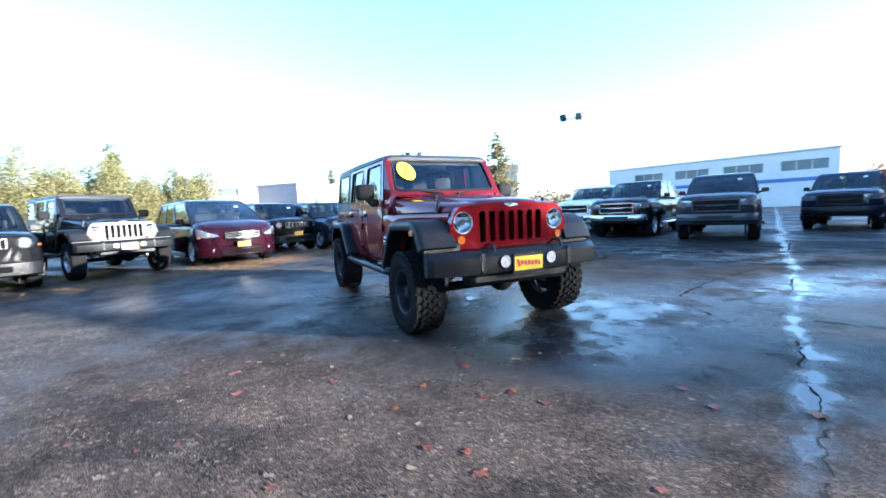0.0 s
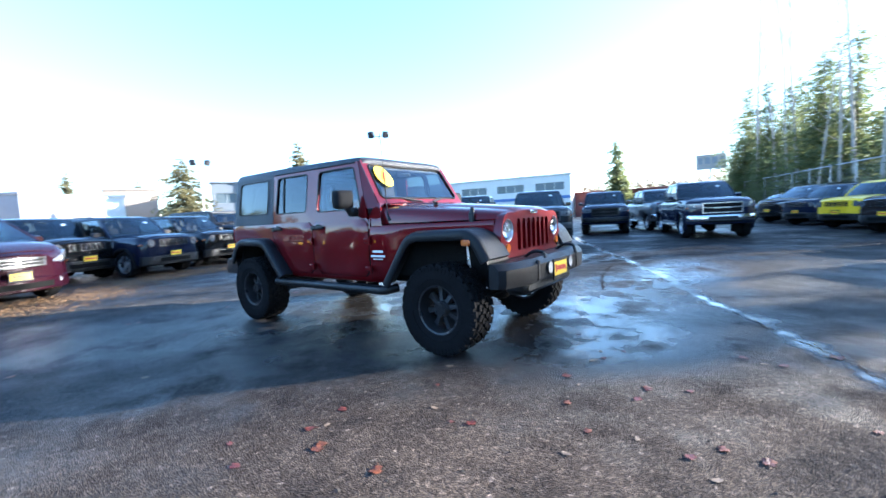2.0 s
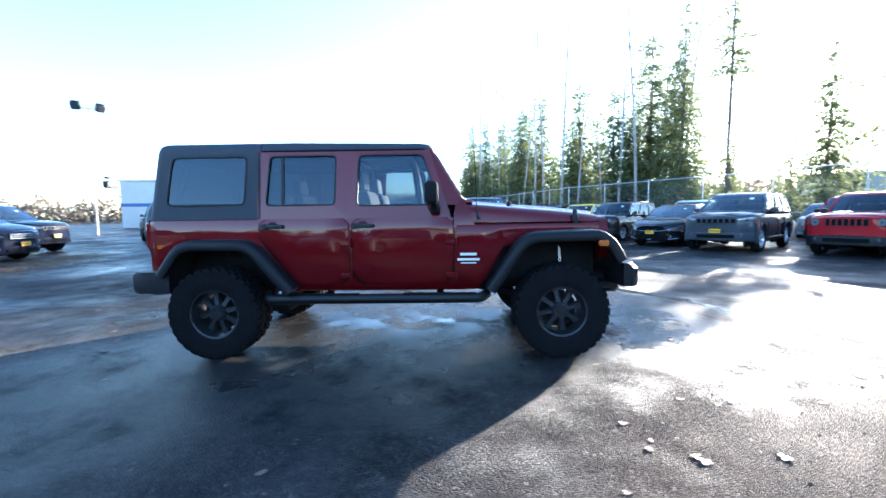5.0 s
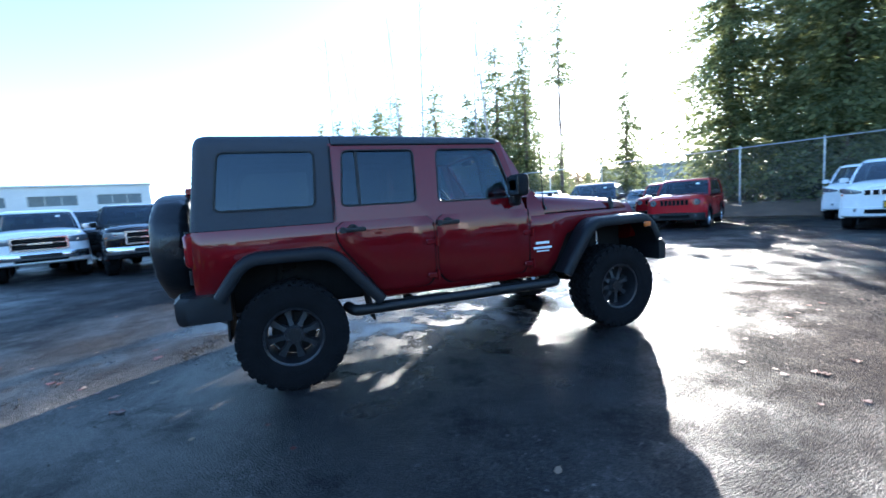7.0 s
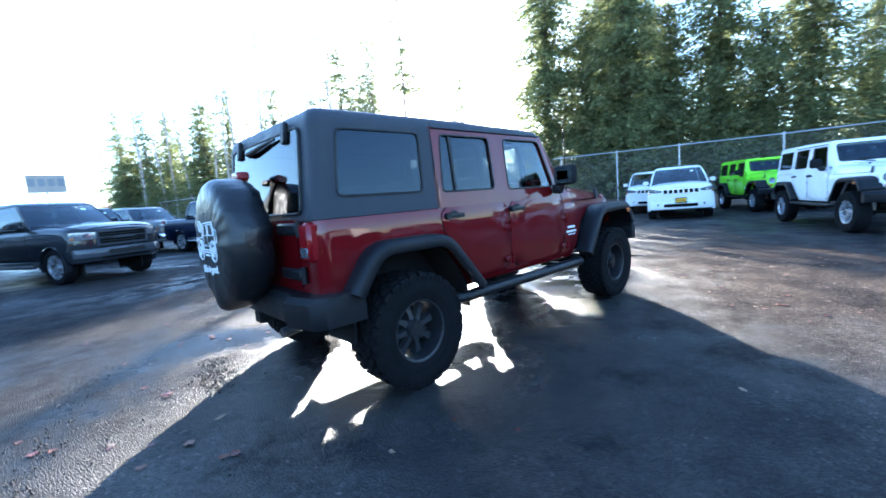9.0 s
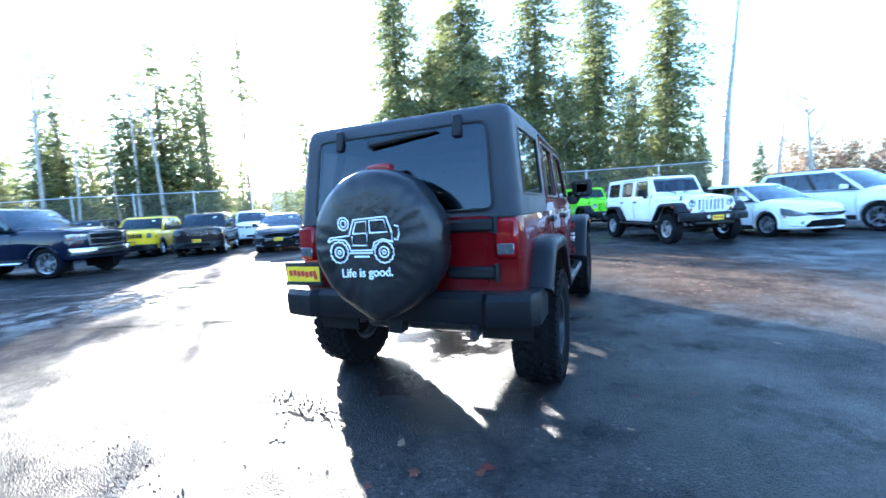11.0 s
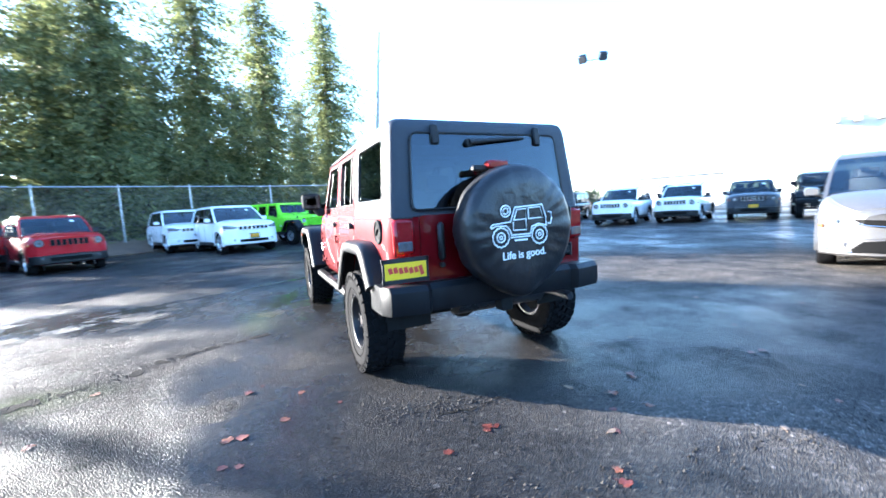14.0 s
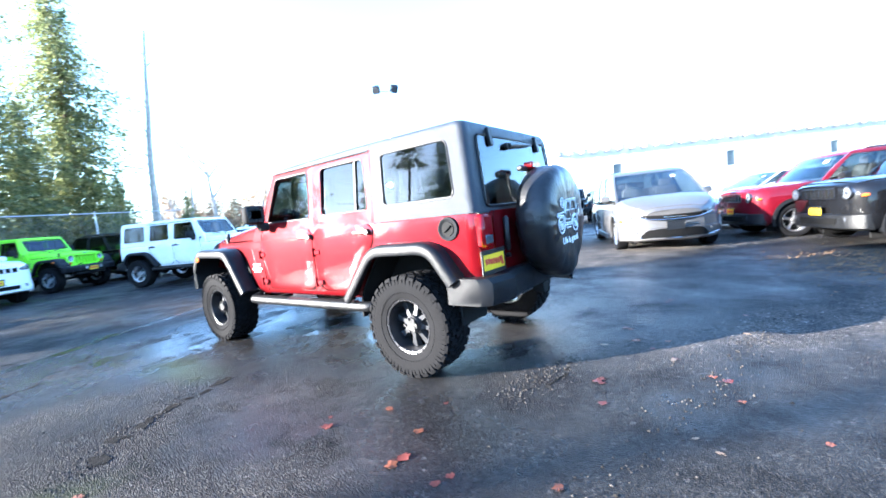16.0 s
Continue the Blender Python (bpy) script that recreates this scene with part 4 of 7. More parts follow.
    for s in (-1, 1):
        g = bmesh.new()
        lathe(g, [(0.001, 0.0), (0.05, 0.006), (0.08, 0.03), (0.093, 0.06), (0.098, 0.062), (0.098, 0.0), (0.001, 0.0)], 24)
        bmesh.ops.rotate(g, verts=g.verts, matrix=Matrix.Rotation(radians(-90), 3, "Z"))
        bmesh.ops.translate(g, verts=g.verts, vec=(1.885, s * 0.505, 1.035))
        hl = pt("headlight", g, M["hero_lamp"], gr, "round clear headlight")
        g = bmesh.new()
        bmesh.ops.create_uvsphere(g, u_segments=20, v_segments=8, radius=0.092, matrix=Matrix.Translation((1.925, s * 0.505, 1.035)) @ Matrix.Diagonal((0.35, 1, 1, 1)))
        pt("headlight_lens", g, M["lamp_glass"], hl)
        g = bmesh.new()
        cy(g, (1.91, s * 0.505, 1.035), (1.945, s * 0.505, 1.035), 0.022, 0.016, n=10)
        pt("bulb_shield", g, M["chrome"], hl)
        g = bmesh.new()
        cy(g, (1.93, s * 0.535, 0.885), (1.965, s * 0.535, 0.885), 0.042, 0.036, n=16)
        pt("turn_signal", g, M["amber"], gr)
    # flares
    for s in (-1, 1):
        for nm, pts, inner in (("front_flare", [(0.855, 0.59), (1.165, 1.045), (1.79, 1.058), (1.90, 0.99), (1.99, 0.83)], (0.78, 0.76, 0.66, 0.62, 0.60)), ("rear_flare", [(-0.79, 0.59), (-1.14, 1.005), (-1.76, 1.01), (-1.95, 0.74)], (0.78, 0.79, 0.79, 0.77))):
            b = bmesh.new()
            path = rounded_open([Vector((x, 0, z)) for x, z in pts], 0.13, 6)
            rings = []
            for k, p in enumerate(path):
                d = (path[min(k + 1, len(path) - 1)] - path[max(k - 1, 0)]).normalized()
                nr = Vector((-d.z, 0, d.x))
                nr = nr if nr.z > 0 or (abs(nr.z) < 0.05) else -nr
                yi = float(np.interp(p.x, [q[0] for q in pts], inner)) if nm == "front_flare" else float(np.interp(-p.x, [-q[0] for q in pts], inner))
                rings.append([p + nr * o + Vector((0, s * y, 0)) for y, o in ((yi, 0.018), (0.885, 0.018), (0.915, 0.014), (0.935, 0.002), (0.944, -0.018), (0.945, -0.060), (0.938, -0.072), (0.915, -0.072), (0.905, -0.030), (0.88, -0.016), (yi, -0.016))])
            loft(b, rings)
            pt(nm, b, M["flare"], None, "black plastic wheel flare", 50)
        g = bmesh.new()
        bx(g, (1.80, s * 0.945, 0.965), (0.085, 0.018, 0.05), 0.012)
        pt("side_marker", g, M["amber"])
        g = bmesh.new()
        loft(g, [[(x, s * 0.55, z), (x, s * 0.90, z), (x, s * 0.90, z - 0.03), (x, s * 0.55, z - 0.03)] for x, z in ((1.45, 1.03), (1.78, 1.045), (1.88, 0.99), (1.96, 0.85), (1.965, 0.78))])
        pt("wing_front", g, M["flare"])
    # upper sides: doors' frames and hard top
    def yz(z, x=-1.5):
        return 0.800 - (z - 1.19) * (0.10 + max(0.0, x + 1.1) * 0.04)

    def skin(outline, s, out):
        """A curved panel on the body's side, with its edges rolled in."""
        loop = rounded([(x, 0, z) for x, z in outline], 0.06, 5)
        z0, z1 = min(p.z for p in loop), max(p.z for p in loop)
        levels = [z0 + (z1 - z0) * q for q in (0.0005, 0.010, 0.035, 0.08, 0.16, 0.26, 0.38, 0.5, 0.62, 0.74, 0.85, 0.93, 0.9995)]
        bm, rows = bmesh.new(), []
        for i, z in enumerate(levels):
            xs = []
            for p, q in zip(loop, loop[1:] + loop[:1]):
                if (p.z - z) * (q.z - z) <= 0 and abs(p.z - q.z) > 1e-9:
                    xs.append(p.x + (q.x - p.x) * (z - p.z) / (q.z - p.z))
            a, c = min(xs), max(xs)
            low = 0.014 if i == 0 else (0.004 if i == 1 else 0.0)
            cols = [(a, 0.014), (a + 0.005, 0.004), (a + 0.016, 0.0)] + [(a + 0.016 + (c - a - 0.032) * q, 0.0) for q in (0.25, 0.5, 0.75)] + [(c - 0.016, 0.0), (c - 0.005, 0.004), (c, 0.014)]
            rows.append([bm.verts.new((x, s * (side_y(z) + out - max(low, dip)), z)) for x, dip in cols])
        for p, q in zip(rows, rows[1:]):
            for i in range(len(p) - 1):
                bm.faces.new((p[i], p[i + 1], q[i + 1], q[i]))
        return bm

    def upper(pts, thick, holes, mat, name, parent=None, s=1, **kw):
        b = bmesh.new()
        slab(b, [(x, s * yz(z, x), z) for x, z in pts], thick, (0, -s, 0))
        me = mesh_of(name, b, mat, 0)
        cs = []
        for hpts in holes:
            c = bmesh.new()
            slab(c, rounded([(x, s * (yz(z, x) - 0.2), z) for x, z in hpts], 0.045), 0.4, (0, s, 0))
            cs.append(mesh_of("c", c, mat, 0))
        me = cut(me, cs) if cs else me
        o = pt(name, me, mat, parent, **kw)
        me.materials.clear()
        me.materials.append(mat)
        return o

    wins = {"front": [(-0.255, 1.30), (0.455, 1.30), (0.315, 1.735), (-0.235, 1.735)], "rear": [(-1.045, 1.31), (-0.445, 1.31), (-0.435, 1.735), (-1.005, 1.735)], "quarter": [(-1.92, 1.32), (-1.235, 1.32), (-1.21, 1.735), (-1.865, 1.735)]}
    for s in (-1, 1):
        # lower door skins
        for nm, lo in (("front_door", [(-0.30, 0.90), (-0.30, 0.70), (-0.20, 0.615), (0.50, 0.615), (0.565, 0.70), (0.585, 1.10), (0.555, 1.195), (-0.30, 1.195)]), ("rear_door", [(-1.105, 1.04), (-0.86, 0.72), (-0.80, 0.615), (-0.40, 0.615), (-0.32, 0.70), (-0.32, 1.195), (-1.105, 1.195)])):
            gap = pt("door_gap", skin([(x + (0.012 if x > sum(q for q, _ in lo) / len(lo) else -0.012), z - (0.0 if z > 1.15 else 0.012)) for x, z in lo], s, 0.0025), M["seam"])
            d = pt(nm, skin(lo, s, 0.008), P, painted=True)
            gap.parent = d
            g = bmesh.new()
            hx = -0.20 if nm == "front_door" else -0.98
            bx(g, (hx, s * 0.835, 1.128), (0.19, 0.024, 0.034), 0.011, seg=2)
            cy(g, (hx - 0.075, s * 0.80, 1.128), (hx - 0.075, s * 0.848, 1.128), 0.027, 0.024, n=14)
            bx(g, (hx + 0.085, s * 0.825, 1.128), (0.03, 0.04, 0.03), 0.008)
            # flat black half-disc in place of the shaded hollow behind the handle
            cup_shade = [(hx + 0.045 * math.cos(math.pi * k / 12), s * 0.8225, 1.128 + 0.042 * math.sin(math.pi * k / 12)) for k in range(13)]
            slab(g, cup_shade, 0.002, (0, s, 0))
            pt("door_handle", g, M["plastic"], d, "black door handle")
            for hz in (0.70 + 0.0, 0.98):
                g = bmesh.new()
                fx = 0.60 if nm == "front_door" else -0.31
                cy(g, (fx, s * 0.832, hz - 0.040), (fx, s * 0.832, hz + 0.040), 0.014, n=10)
                bx(g, (fx - 0.04, s * 0.826, hz), (0.10, 0.014, 0.045), 0.006)
                h = pt("door_hinge", g, P, d)
                h["paint"] = 1
            w = "front" if nm == "front_door" else "rear"
            hole = wins[w]
            out = [(hole[0][0] - 0.075, 1.19), (hole[1][0] + (0.10 if w == "front" else 0.128), 1.19), (hole[2][0] + (0.055 if w == "front" else 0.135), 1.79), (hole[3][0] - (0.075 if w == "front" else 0.10), 1.79)]
            upper(out, 0.03, [hole], P, "door_frame", d, s, painted=True)
            g = bmesh.new()
            slab(g, rounded([(x, s * (yz(z, x) - 0.014), z) for x, z in hole], 0.03), 0.005, (0, -s, 0))
            gl = pt("window", g, M["smoke"] if w == "rear" else M["clear"], d)
            gl.visible_shadow = False
            g = bmesh.new()
            hp = rounded([(x, s * (yz(z, x) - 0.001), z) for x, z in hole], 0.045)
            for p, q in zip(hp, hp[1:] + hp[:1]):
                cy(g, p, q, 0.008, n=6)
            pt("window_seal", g, M["plastic"], d)
            if w == "rear":
                g = bmesh.new()
                bx(g, (-0.90, s * (yz(1.52, -0.9) - 0.008), 1.52), (0.022, 0.012, 0.42), 0, (6.2 * s, 0, 0))
                pt("window_divider", g, M["plastic"], d)
        # quarter window
        hp = wins["quarter"]
        g = bmesh.new()
        slab(g, rounded([(x, s * (yz(z) - 0.006), z) for x, z in hp], 0.05), 0.006, (0, -s, 0))
        gl = pt("quarter_window", g, M["smoke"])
        gl.visible_shadow = False
        g = bmesh.new()
        q = rounded([(x, s * (yz(z) - 0.002), z) for x, z in hp], 0.05)
        for a, c in zip(q, q[1:] + q[:1]):
            cy(g, a, c, 0.009, n=6)
        pt("window_seal", g, M["plastic"], gl)
        # mirror
        g = bmesh.new()
        bx(g, (0.40, s * 0.955, 1.395), (0.11, 0.21, 0.185), 0.05, seg=3)
        mi = pt("wing_mirror", g, M["mirror_black"], None, "black door mirror")
        g = bmesh.new()
        bx(g, (0.42, s * 0.855, 1.27), (0.09, 0.10, 0.09), 0.02)
        cy(g, (0.42, s * 0.87, 1.25), (0.41, s * 0.93, 1.34), 0.035, n=10)
        pt("mirror_arm", g, M["plastic"], mi)
        g = bmesh.new()
        bx(g, (0.348, s * 0.955, 1.395), (0.006, 0.18, 0.15), 0.002)
        pt("mirror_glass", g, M["tint"], mi)
        # side step
        g = bmesh.new()
        tube(g, rounded_open([(-1.06, s * 0.74, 0.52), (-1.02, s * 0.86, 0.505), (0.80, s * 0.86, 0.505), (0.86, s * 0.74, 0.52)], 0.05, 4), 0.043, 14)
        st = pt("side_step", g, M["plastic"], None, "black tubular side step")
        for k, xx in enumerate((-0.55, 0.45)):
            g = bmesh.new()
            bx(g, (xx, s * 0.858, 0.545), (0.62, 0.058, 0.010), 0.004)
            pt("step_pad", g, M["rubber"], st)
            g = bmesh.new()
            bx(g, (xx, s * 0.74, 0.52), (0.06, 0.24, 0.03))
            pt("step_bracket", g, M["dark"], st)
        for bz, bw, bh in ((0.875, 0.14, 0.022), (0.83, 0.19, 0.02), (0.80, 0.13, 0.010)):
            g = bmesh.new()
            bx(g, (0.70, s * 0.824, bz), (bw, 0.006, bh), 0.002)
            pt("badge_bar", g, M["white_print"], None, "white badge bar")
        # front and rear wheels
        for ax in (wb2, -wb2):
            if hero:
                wheel_part(e, ax, s * 0.80, 0.392, 0.300, 0.212, M["rim_black"], 8, s, 30)
            else:
                wheel_part(e, ax, s * 0.79, 0.40, 0.26, 0.225, M["alloy"], 5, s, 0)
    # hard top: a shell with rounded corners over the rear, and roof panels in front
    edge = ((1.775, 0.0), (1.80, 0.003), (1.828, 0.010), (1.846, 0.022), (1.857, 0.042), (1.864, 0.10), (1.868, 0.28))

    def rear_x(z):
        return -2.085 + (z - 1.19) * 0.115

    def plan(z, ins, rad, front):
        w, xr_ = yz(z) - ins, rear_x(z) + ins
        half = [(front, w), (xr_ + rad + 0.012, w), (xr_ + rad, w)] + [(xr_ + rad - rad * math.sin(math.pi / 2 * k / 6), w - rad + rad * math.cos(math.pi / 2 * k / 6)) for k in range(1, 7)] + [(xr_, w - rad - 0.012)]
        return [(x, -y, z) for x, y in half] + [(x, y, z) for x, y in half[::-1]]

    b = bmesh.new()
    loft(b, [plan(z, i, 0.06, -1.088) for z, i in ((1.195, 0.0), (1.21, 0.0), (1.45, 0.0), (1.60, 0.0), (1.755, 0.0)) + edge])
    me = mesh_of("hardtop", b, TOP, 0)
    c = bmesh.new()
    loft(c, [plan(z, 0.04, 0.04, -0.9) for z in (1.0, 1.3, 1.6, 1.825)])
    cs = [mesh_of("c", c, TOP, 0)]
    for s in (-1, 1):
        c = bmesh.new()
        slab(c, rounded([(x, s * (yz(z) - 0.2), z) for x, z in wins["quarter"]], 0.06, 5), 0.4, (0, s, 0))
        bmesh.ops.recalc_face_normals(c, faces=c.faces)
        cs.append(mesh_of("c", c, TOP, 0))
    c = bmesh.new()
    gp = [(-0.640, 1.235), (0.640, 1.235), (0.600, 1.755), (-0.600, 1.755)]
    slab(c, rounded([(rear_x(z) - 0.2, y, z) for y, z in gp], 0.05, 5), 0.5, (1, 0, 0))
    bmesh.ops.recalc_face_normals(c, faces=c.faces)
    cs.append(mesh_of("c", c, TOP, 0))
    b = bmesh.new()
    b.from_mesh(cut(me, cs))
    pt("hardtop", b, TOP, None, "dark grey hard top" if hero else "", 28, topped=True)
    b = bmesh.new()
    rings = []
    for x, dz, dw in ((0.405, -0.060, -0.022), (0.385, -0.036, -0.010), (0.35, -0.024, -0.003), (0.28, -0.018, 0.0), (-0.3, -0.008, 0.0), (-0.8, 0.0, 0.0), (-1.082, 0.0, 0.0)):
        half = [(x, -(yz(z, x) - i + dw), z + dz) for z, i in edge]
        rings.append(half + [(p[0], -p[1], p[2]) for p in half[::-1]])
    loft(b, rings)
    pt("roof_panel", b, TOP, None, "dark grey roof panel" if hero else "", 34, topped=True)
    for s in (-1, 1):
        g = bmesh.new()
        tube(g, [(x, s * (yz(1.782, x) + 0.003), 1.782) for x in (0.33, -0.3, -1.08)], 0.009, 6)
        pt("roof_gutter", g, M["plastic"])
    # windscreen
    wq = [(0.665, 0.728, 1.335), (0.385, 0.690, 1.80)]

    def ws(v, t):
        a, c = wq
        return Vector((a[0] + (c[0] - a[0]) * v, t * (a[1] + (c[1] - a[1]) * v), a[2] + (c[2] - a[2]) * v))

    for s in (-1, 1):
        g = bmesh.new()
        rings = []
        for v in (-0.08, 0.0, 0.3, 0.6, 0.97):
            f = ws(v, s)
            xd = 0.555 + (0.37 - 0.555) * (f.z - 1.19) / 0.60 - 0.012
            yd = yz(f.z, xd) - 0.002
            rings.append([(f.x - 0.012, f.y, f.z), (xd, s * yd, f.z), (xd, s * (yd - 0.04), f.z), (f.x - 0.05, f.y - s * 0.035, f.z)])
        loft(g, rings)
        pt("a_pillar", g, P, painted=True)
    b = bmesh.new()
    slab(b, [ws(0, -1), ws(0, 1), ws(1, 1), ws(1, -1)], 0.05, (-0.86, 0, -0.5))
    me = mesh_of("windscreen_frame", b, P, 0)
    c = bmesh.new()
    slab(c, [p + Vector((-0.3, 0, -0.18)) for p in rounded([ws(0.13, -0.90), ws(0.13, 0.90), ws(0.91, 0.89), ws(0.91, -0.89)], 0.06)], 0.7, (0.86, 0, 0.5))
    fr = pt("windscreen_frame", cut(me, [mesh_of("c", c, P, 0)]), None, painted=True)
    fr.data.materials.clear()
    fr.data.materials.append(P)
    g = bmesh.new()
    slab(g, [p + Vector((-0.008, 0, -0.004)) for p in rounded([ws(0.12, -0.91), ws(0.12, 0.91), ws(0.92, 0.90), ws(0.92, -0.90)], 0.06)], 0.006, (-0.86, 0, -0.5))
    gl = pt("windscreen", g, M["clear"])
    gl.visible_shadow = False
    g = bmesh.new()
    q = [p + Vector((0.002, 0, 0.002)) for p in rounded([ws(0.13, -0.90), ws(0.13, 0.90), ws(0.91, 0.89), ws(0.91, -0.89)], 0.06)]
    for a, c in zip(q, q[1:] + q[:1]):
        cy(g, a, c, 0.011, n=5)
    pt("windscreen_seal", g, M["plastic"], fr)
    if hero:
        g = bmesh.new()
        slab(g, [ws(0.63 + 0.24 * math.sin(a + 0.0) + 0.02 * math.cos(a), -0.67 + 0.15 * math.cos(a) - 0.055 * math.sin(a)) + Vector((0.008, 0, 0.005)) for a in (2 * math.pi * k / 24 for k in range(24))], 0.003, (0.86, 0, 0.5))
        st = pt("windscreen_sticker", g, M["sticker"], None, "oval yellow sticker with bars")
        g = bmesh.new()
        for k in range(4):
            c0 = ws(0.63 + 0.055 * (k - 1.5) , -0.67 - 0.012 * (k - 1.5)) + Vector((0.014, 0, 0.008))
            bx(g, (c0.x, c0.y - 0.035 + 0.022 * k, c0.z - 0.0 ), (0.004, 0.012, 0.06), 0, (18, -31, 0))
        pt("sticker_bars", g, M["ink"], st)
        g = bmesh.new()
        cy(g, (0.80, -0.735, 1.17), (0.78, -0.738, 1.22), 0.018, 0.008, n=10)
        tube(g, [(0.78, -0.738, 1.21), (0.765, -0.74, 1.60), (0.745, -0.745, 2.0)], [0.005, 0.004, 0.003], 6)
        pt("antenna", g, M["plastic"], None, "thin whip antenna")
    # tail
    xr = rear_x
    g = bmesh.new()
    slab(g, rounded([(xr(z) - 0.004, y * 0.995, z) for y, z in gp], 0.05), 0.006, (-1, 0, 0))
    rw_ = pt("rear_window", g, M["smoke"])
    rw_.visible_shadow = False
    g = bmesh.new()
    q = rounded([(xr(z) - 0.008, y, z) for y, z in gp], 0.05)
    for a, c in zip(q, q[1:] + q[:1]):
        cy(g, a, c, 0.010, n=5)
    pt("window_seal", g, M["plastic"], rw_)
    for s in (-1, 1):
        g = bmesh.new()
        bx(g, (xr(1.76) - 0.020, s * 0.425, 1.745), (0.032, 0.060, 0.14), 0.010, (0, 7, 0))
        pt("glass_hinge", g, M["flare"], rw_)
        g = bmesh.new()
        bx(g, (-2.072, s * 0.715, 1.065), (0.115, 0.145, 0.24), 0.022)
        tl = pt("tail_light", g, M["tail"], None, "square red tail light")
        g = bmesh.new()
        bx(g, (-2.131, s * 0.715, 1.005), (0.008, 0.100, 0.062), 0.004)
        pt("reverse_lens", g, M["lens"], tl)
        g = bmesh.new()
        bx(g, (-2.100, s * 0.715, 1.19), (0.02, 0.14, 0.008))
        pt("lamp_trim", g, M["plastic"], tl)
    g = bmesh.new()
    cy(g, (xr(1.70) - 0.04, 0.17, 1.69), (xr(1.70) - 0.005, 0.17, 1.69), 0.028, n=12)
    tube(g, [(xr(1.70) - 0.045, 0.17, 1.69), (xr(1.71) - 0.035, -0.10, 1.715), (xr(1.72) - 0.03, -0.30, 1.728)], [0.020, 0.016, 0.008], 8)
    pt("rear_wiper", g, M["plastic"], rw_)
    # swing gate
    g = bmesh.new()
    slab(g, rounded([(-2.085, -0.60, 0.78), (-2.085, 0.60, 0.78), (-2.085, 0.60, 1.20), (-2.085, -0.60, 1.20)], 0.03), 0.028, (-1, 0, 0))
    gate = pt("tailgate", g, P, painted=True)
    for z in (0.865, 1.145):
        g = bmesh.new()
        bx(g, (-2.125, -0.50, z), (0.03, 0.30, 0.075), 0.015)
        cy(g, (-2.12, -0.655, z - 0.05), (-2.12, -0.655, z + 0.05), 0.02, n=8)
        pt("gate_hinge", g, M["flare"], gate, "black gate hinge")
    g = bmesh.new()
    bx(g, (-2.135, 0.46, 1.02), (0.045, 0.05, 0.26), 0.018)
    cy(g, (-2.12, 0.46, 0.86), (-2.15, 0.46, 0.86), 0.018, n=8)
    pt("gate_handle", g, M["plastic"], gate)
    g = bmesh.new()
    bx(g, (-2.19, 0.035, 1.52), (0.08, 0.16, 0.055), 0.012)
    br = pt("brake_light", g, M["tail"], None, "high red brake light")
    g = bmesh.new()
    tube(g, [(-2.12, 0.045, 1.15), (-2.165, 0.045, 1.30), (-2.165, 0.045, 1.52)], 0.03, 8)
    bx(g, (-2.16, 0.15, 1.50), (0.05, 0.12, 0.04), 0.01)
    pt("brake_light_arm", g, M["plastic"], br)
    # spare wheel under a vinyl cover
    R = 0.425
    g = bmesh.new()
    n = 112
    prof = [(0.0, -0.010), (0.12, -0.012), (0.27, -0.010), (0.36, 0.0), (0.400, 0.022), (0.420, 0.06), (0.425, 0.12), (0.423, 0.20), (0.40, 0.255), (0.34, 0.27), (0.0, 0.27)]
    cen, rings = None, []
    for r_, h in prof:
        ring = []
        for k in range(n):
            a = 2 * math.pi * k / n
            down = max(0.0, -math.sin(a))
            wr = (0.0045 * math.sin(a * 9 + 1.0 + 0.6 * math.sin(2 * a)) + 0.004 * math.sin(a * 19 + 2.6 * math.sin(2 * a + 0.7) + 1.3 * math.sin(5 * a))) * (r_ / R) ** 2 * (0.5 + 0.9 * abs(math.cos(a + 0.6)))
            pull = (0.034 * down ** 30 + 0.006 * down ** 5) * (r_ / R) ** 3
            ring.append(g.verts.new((-2.438 + h + wr * 0.8 - pull * 0.6, (r_ + pull + wr * 0.3) * math.cos(a) - 0.008, 1.080 + (r_ + pull + wr * 0.3) * math.sin(a))) if r_ > 0 else None)
        rings.append(ring)
    for i in range(1, len(prof) - 2):
        for k in range(n):
            g.faces.new((rings[i][k], rings[i][(k + 1) % n], rings[i + 1][(k + 1) % n], rings[i + 1][k]))
    g.faces.new(rings[1])
    g.faces.new(rings[-2])
    sp = pt("spare_wheel_cover", g, M["cover"], None, "black vinyl spare wheel cover with white drawing", 55)
    g = bmesh.new()
    cy(g, (-2.25, -0.008, 1.080), (-2.09, -0.008, 1.080), 0.14, n=16)
    pt("spare_carrier", g, M["plastic"])
    if hero:
        XF = -2.455

        def line(name, pts, r=0.0055, close=False):
            g = bmesh.new()
            q = [Vector((XF, -y, z)) for y, z in pts]
            if close:
                q.append(q[0])
            tube(g, q, r, 5)
            pt(name, g, M["white_print"], sp)

        def circ(cx, cz, r, n=22, teeth=0):
            return [(cx + (r + (0.006 if teeth and k % 2 else 0)) * math.cos(2 * math.pi * k / n), cz + (r + (0.006 if teeth and k % 2 else 0)) * math.sin(2 * math.pi * k / n)) for k in range(n)]

        ox, oz = -0.025, 1.054
        for cx in (-0.165, 0.135):
            line("drawn_tyre", circ(ox + cx, oz - 0.02, 0.058, 28, 1), 0.005, True)
            line("drawn_wheel", circ(ox + cx, oz - 0.02, 0.030), 0.005, True)
            line("drawn_hub", circ(ox + cx, oz - 0.02, 0.011, 10), 0.005, True)
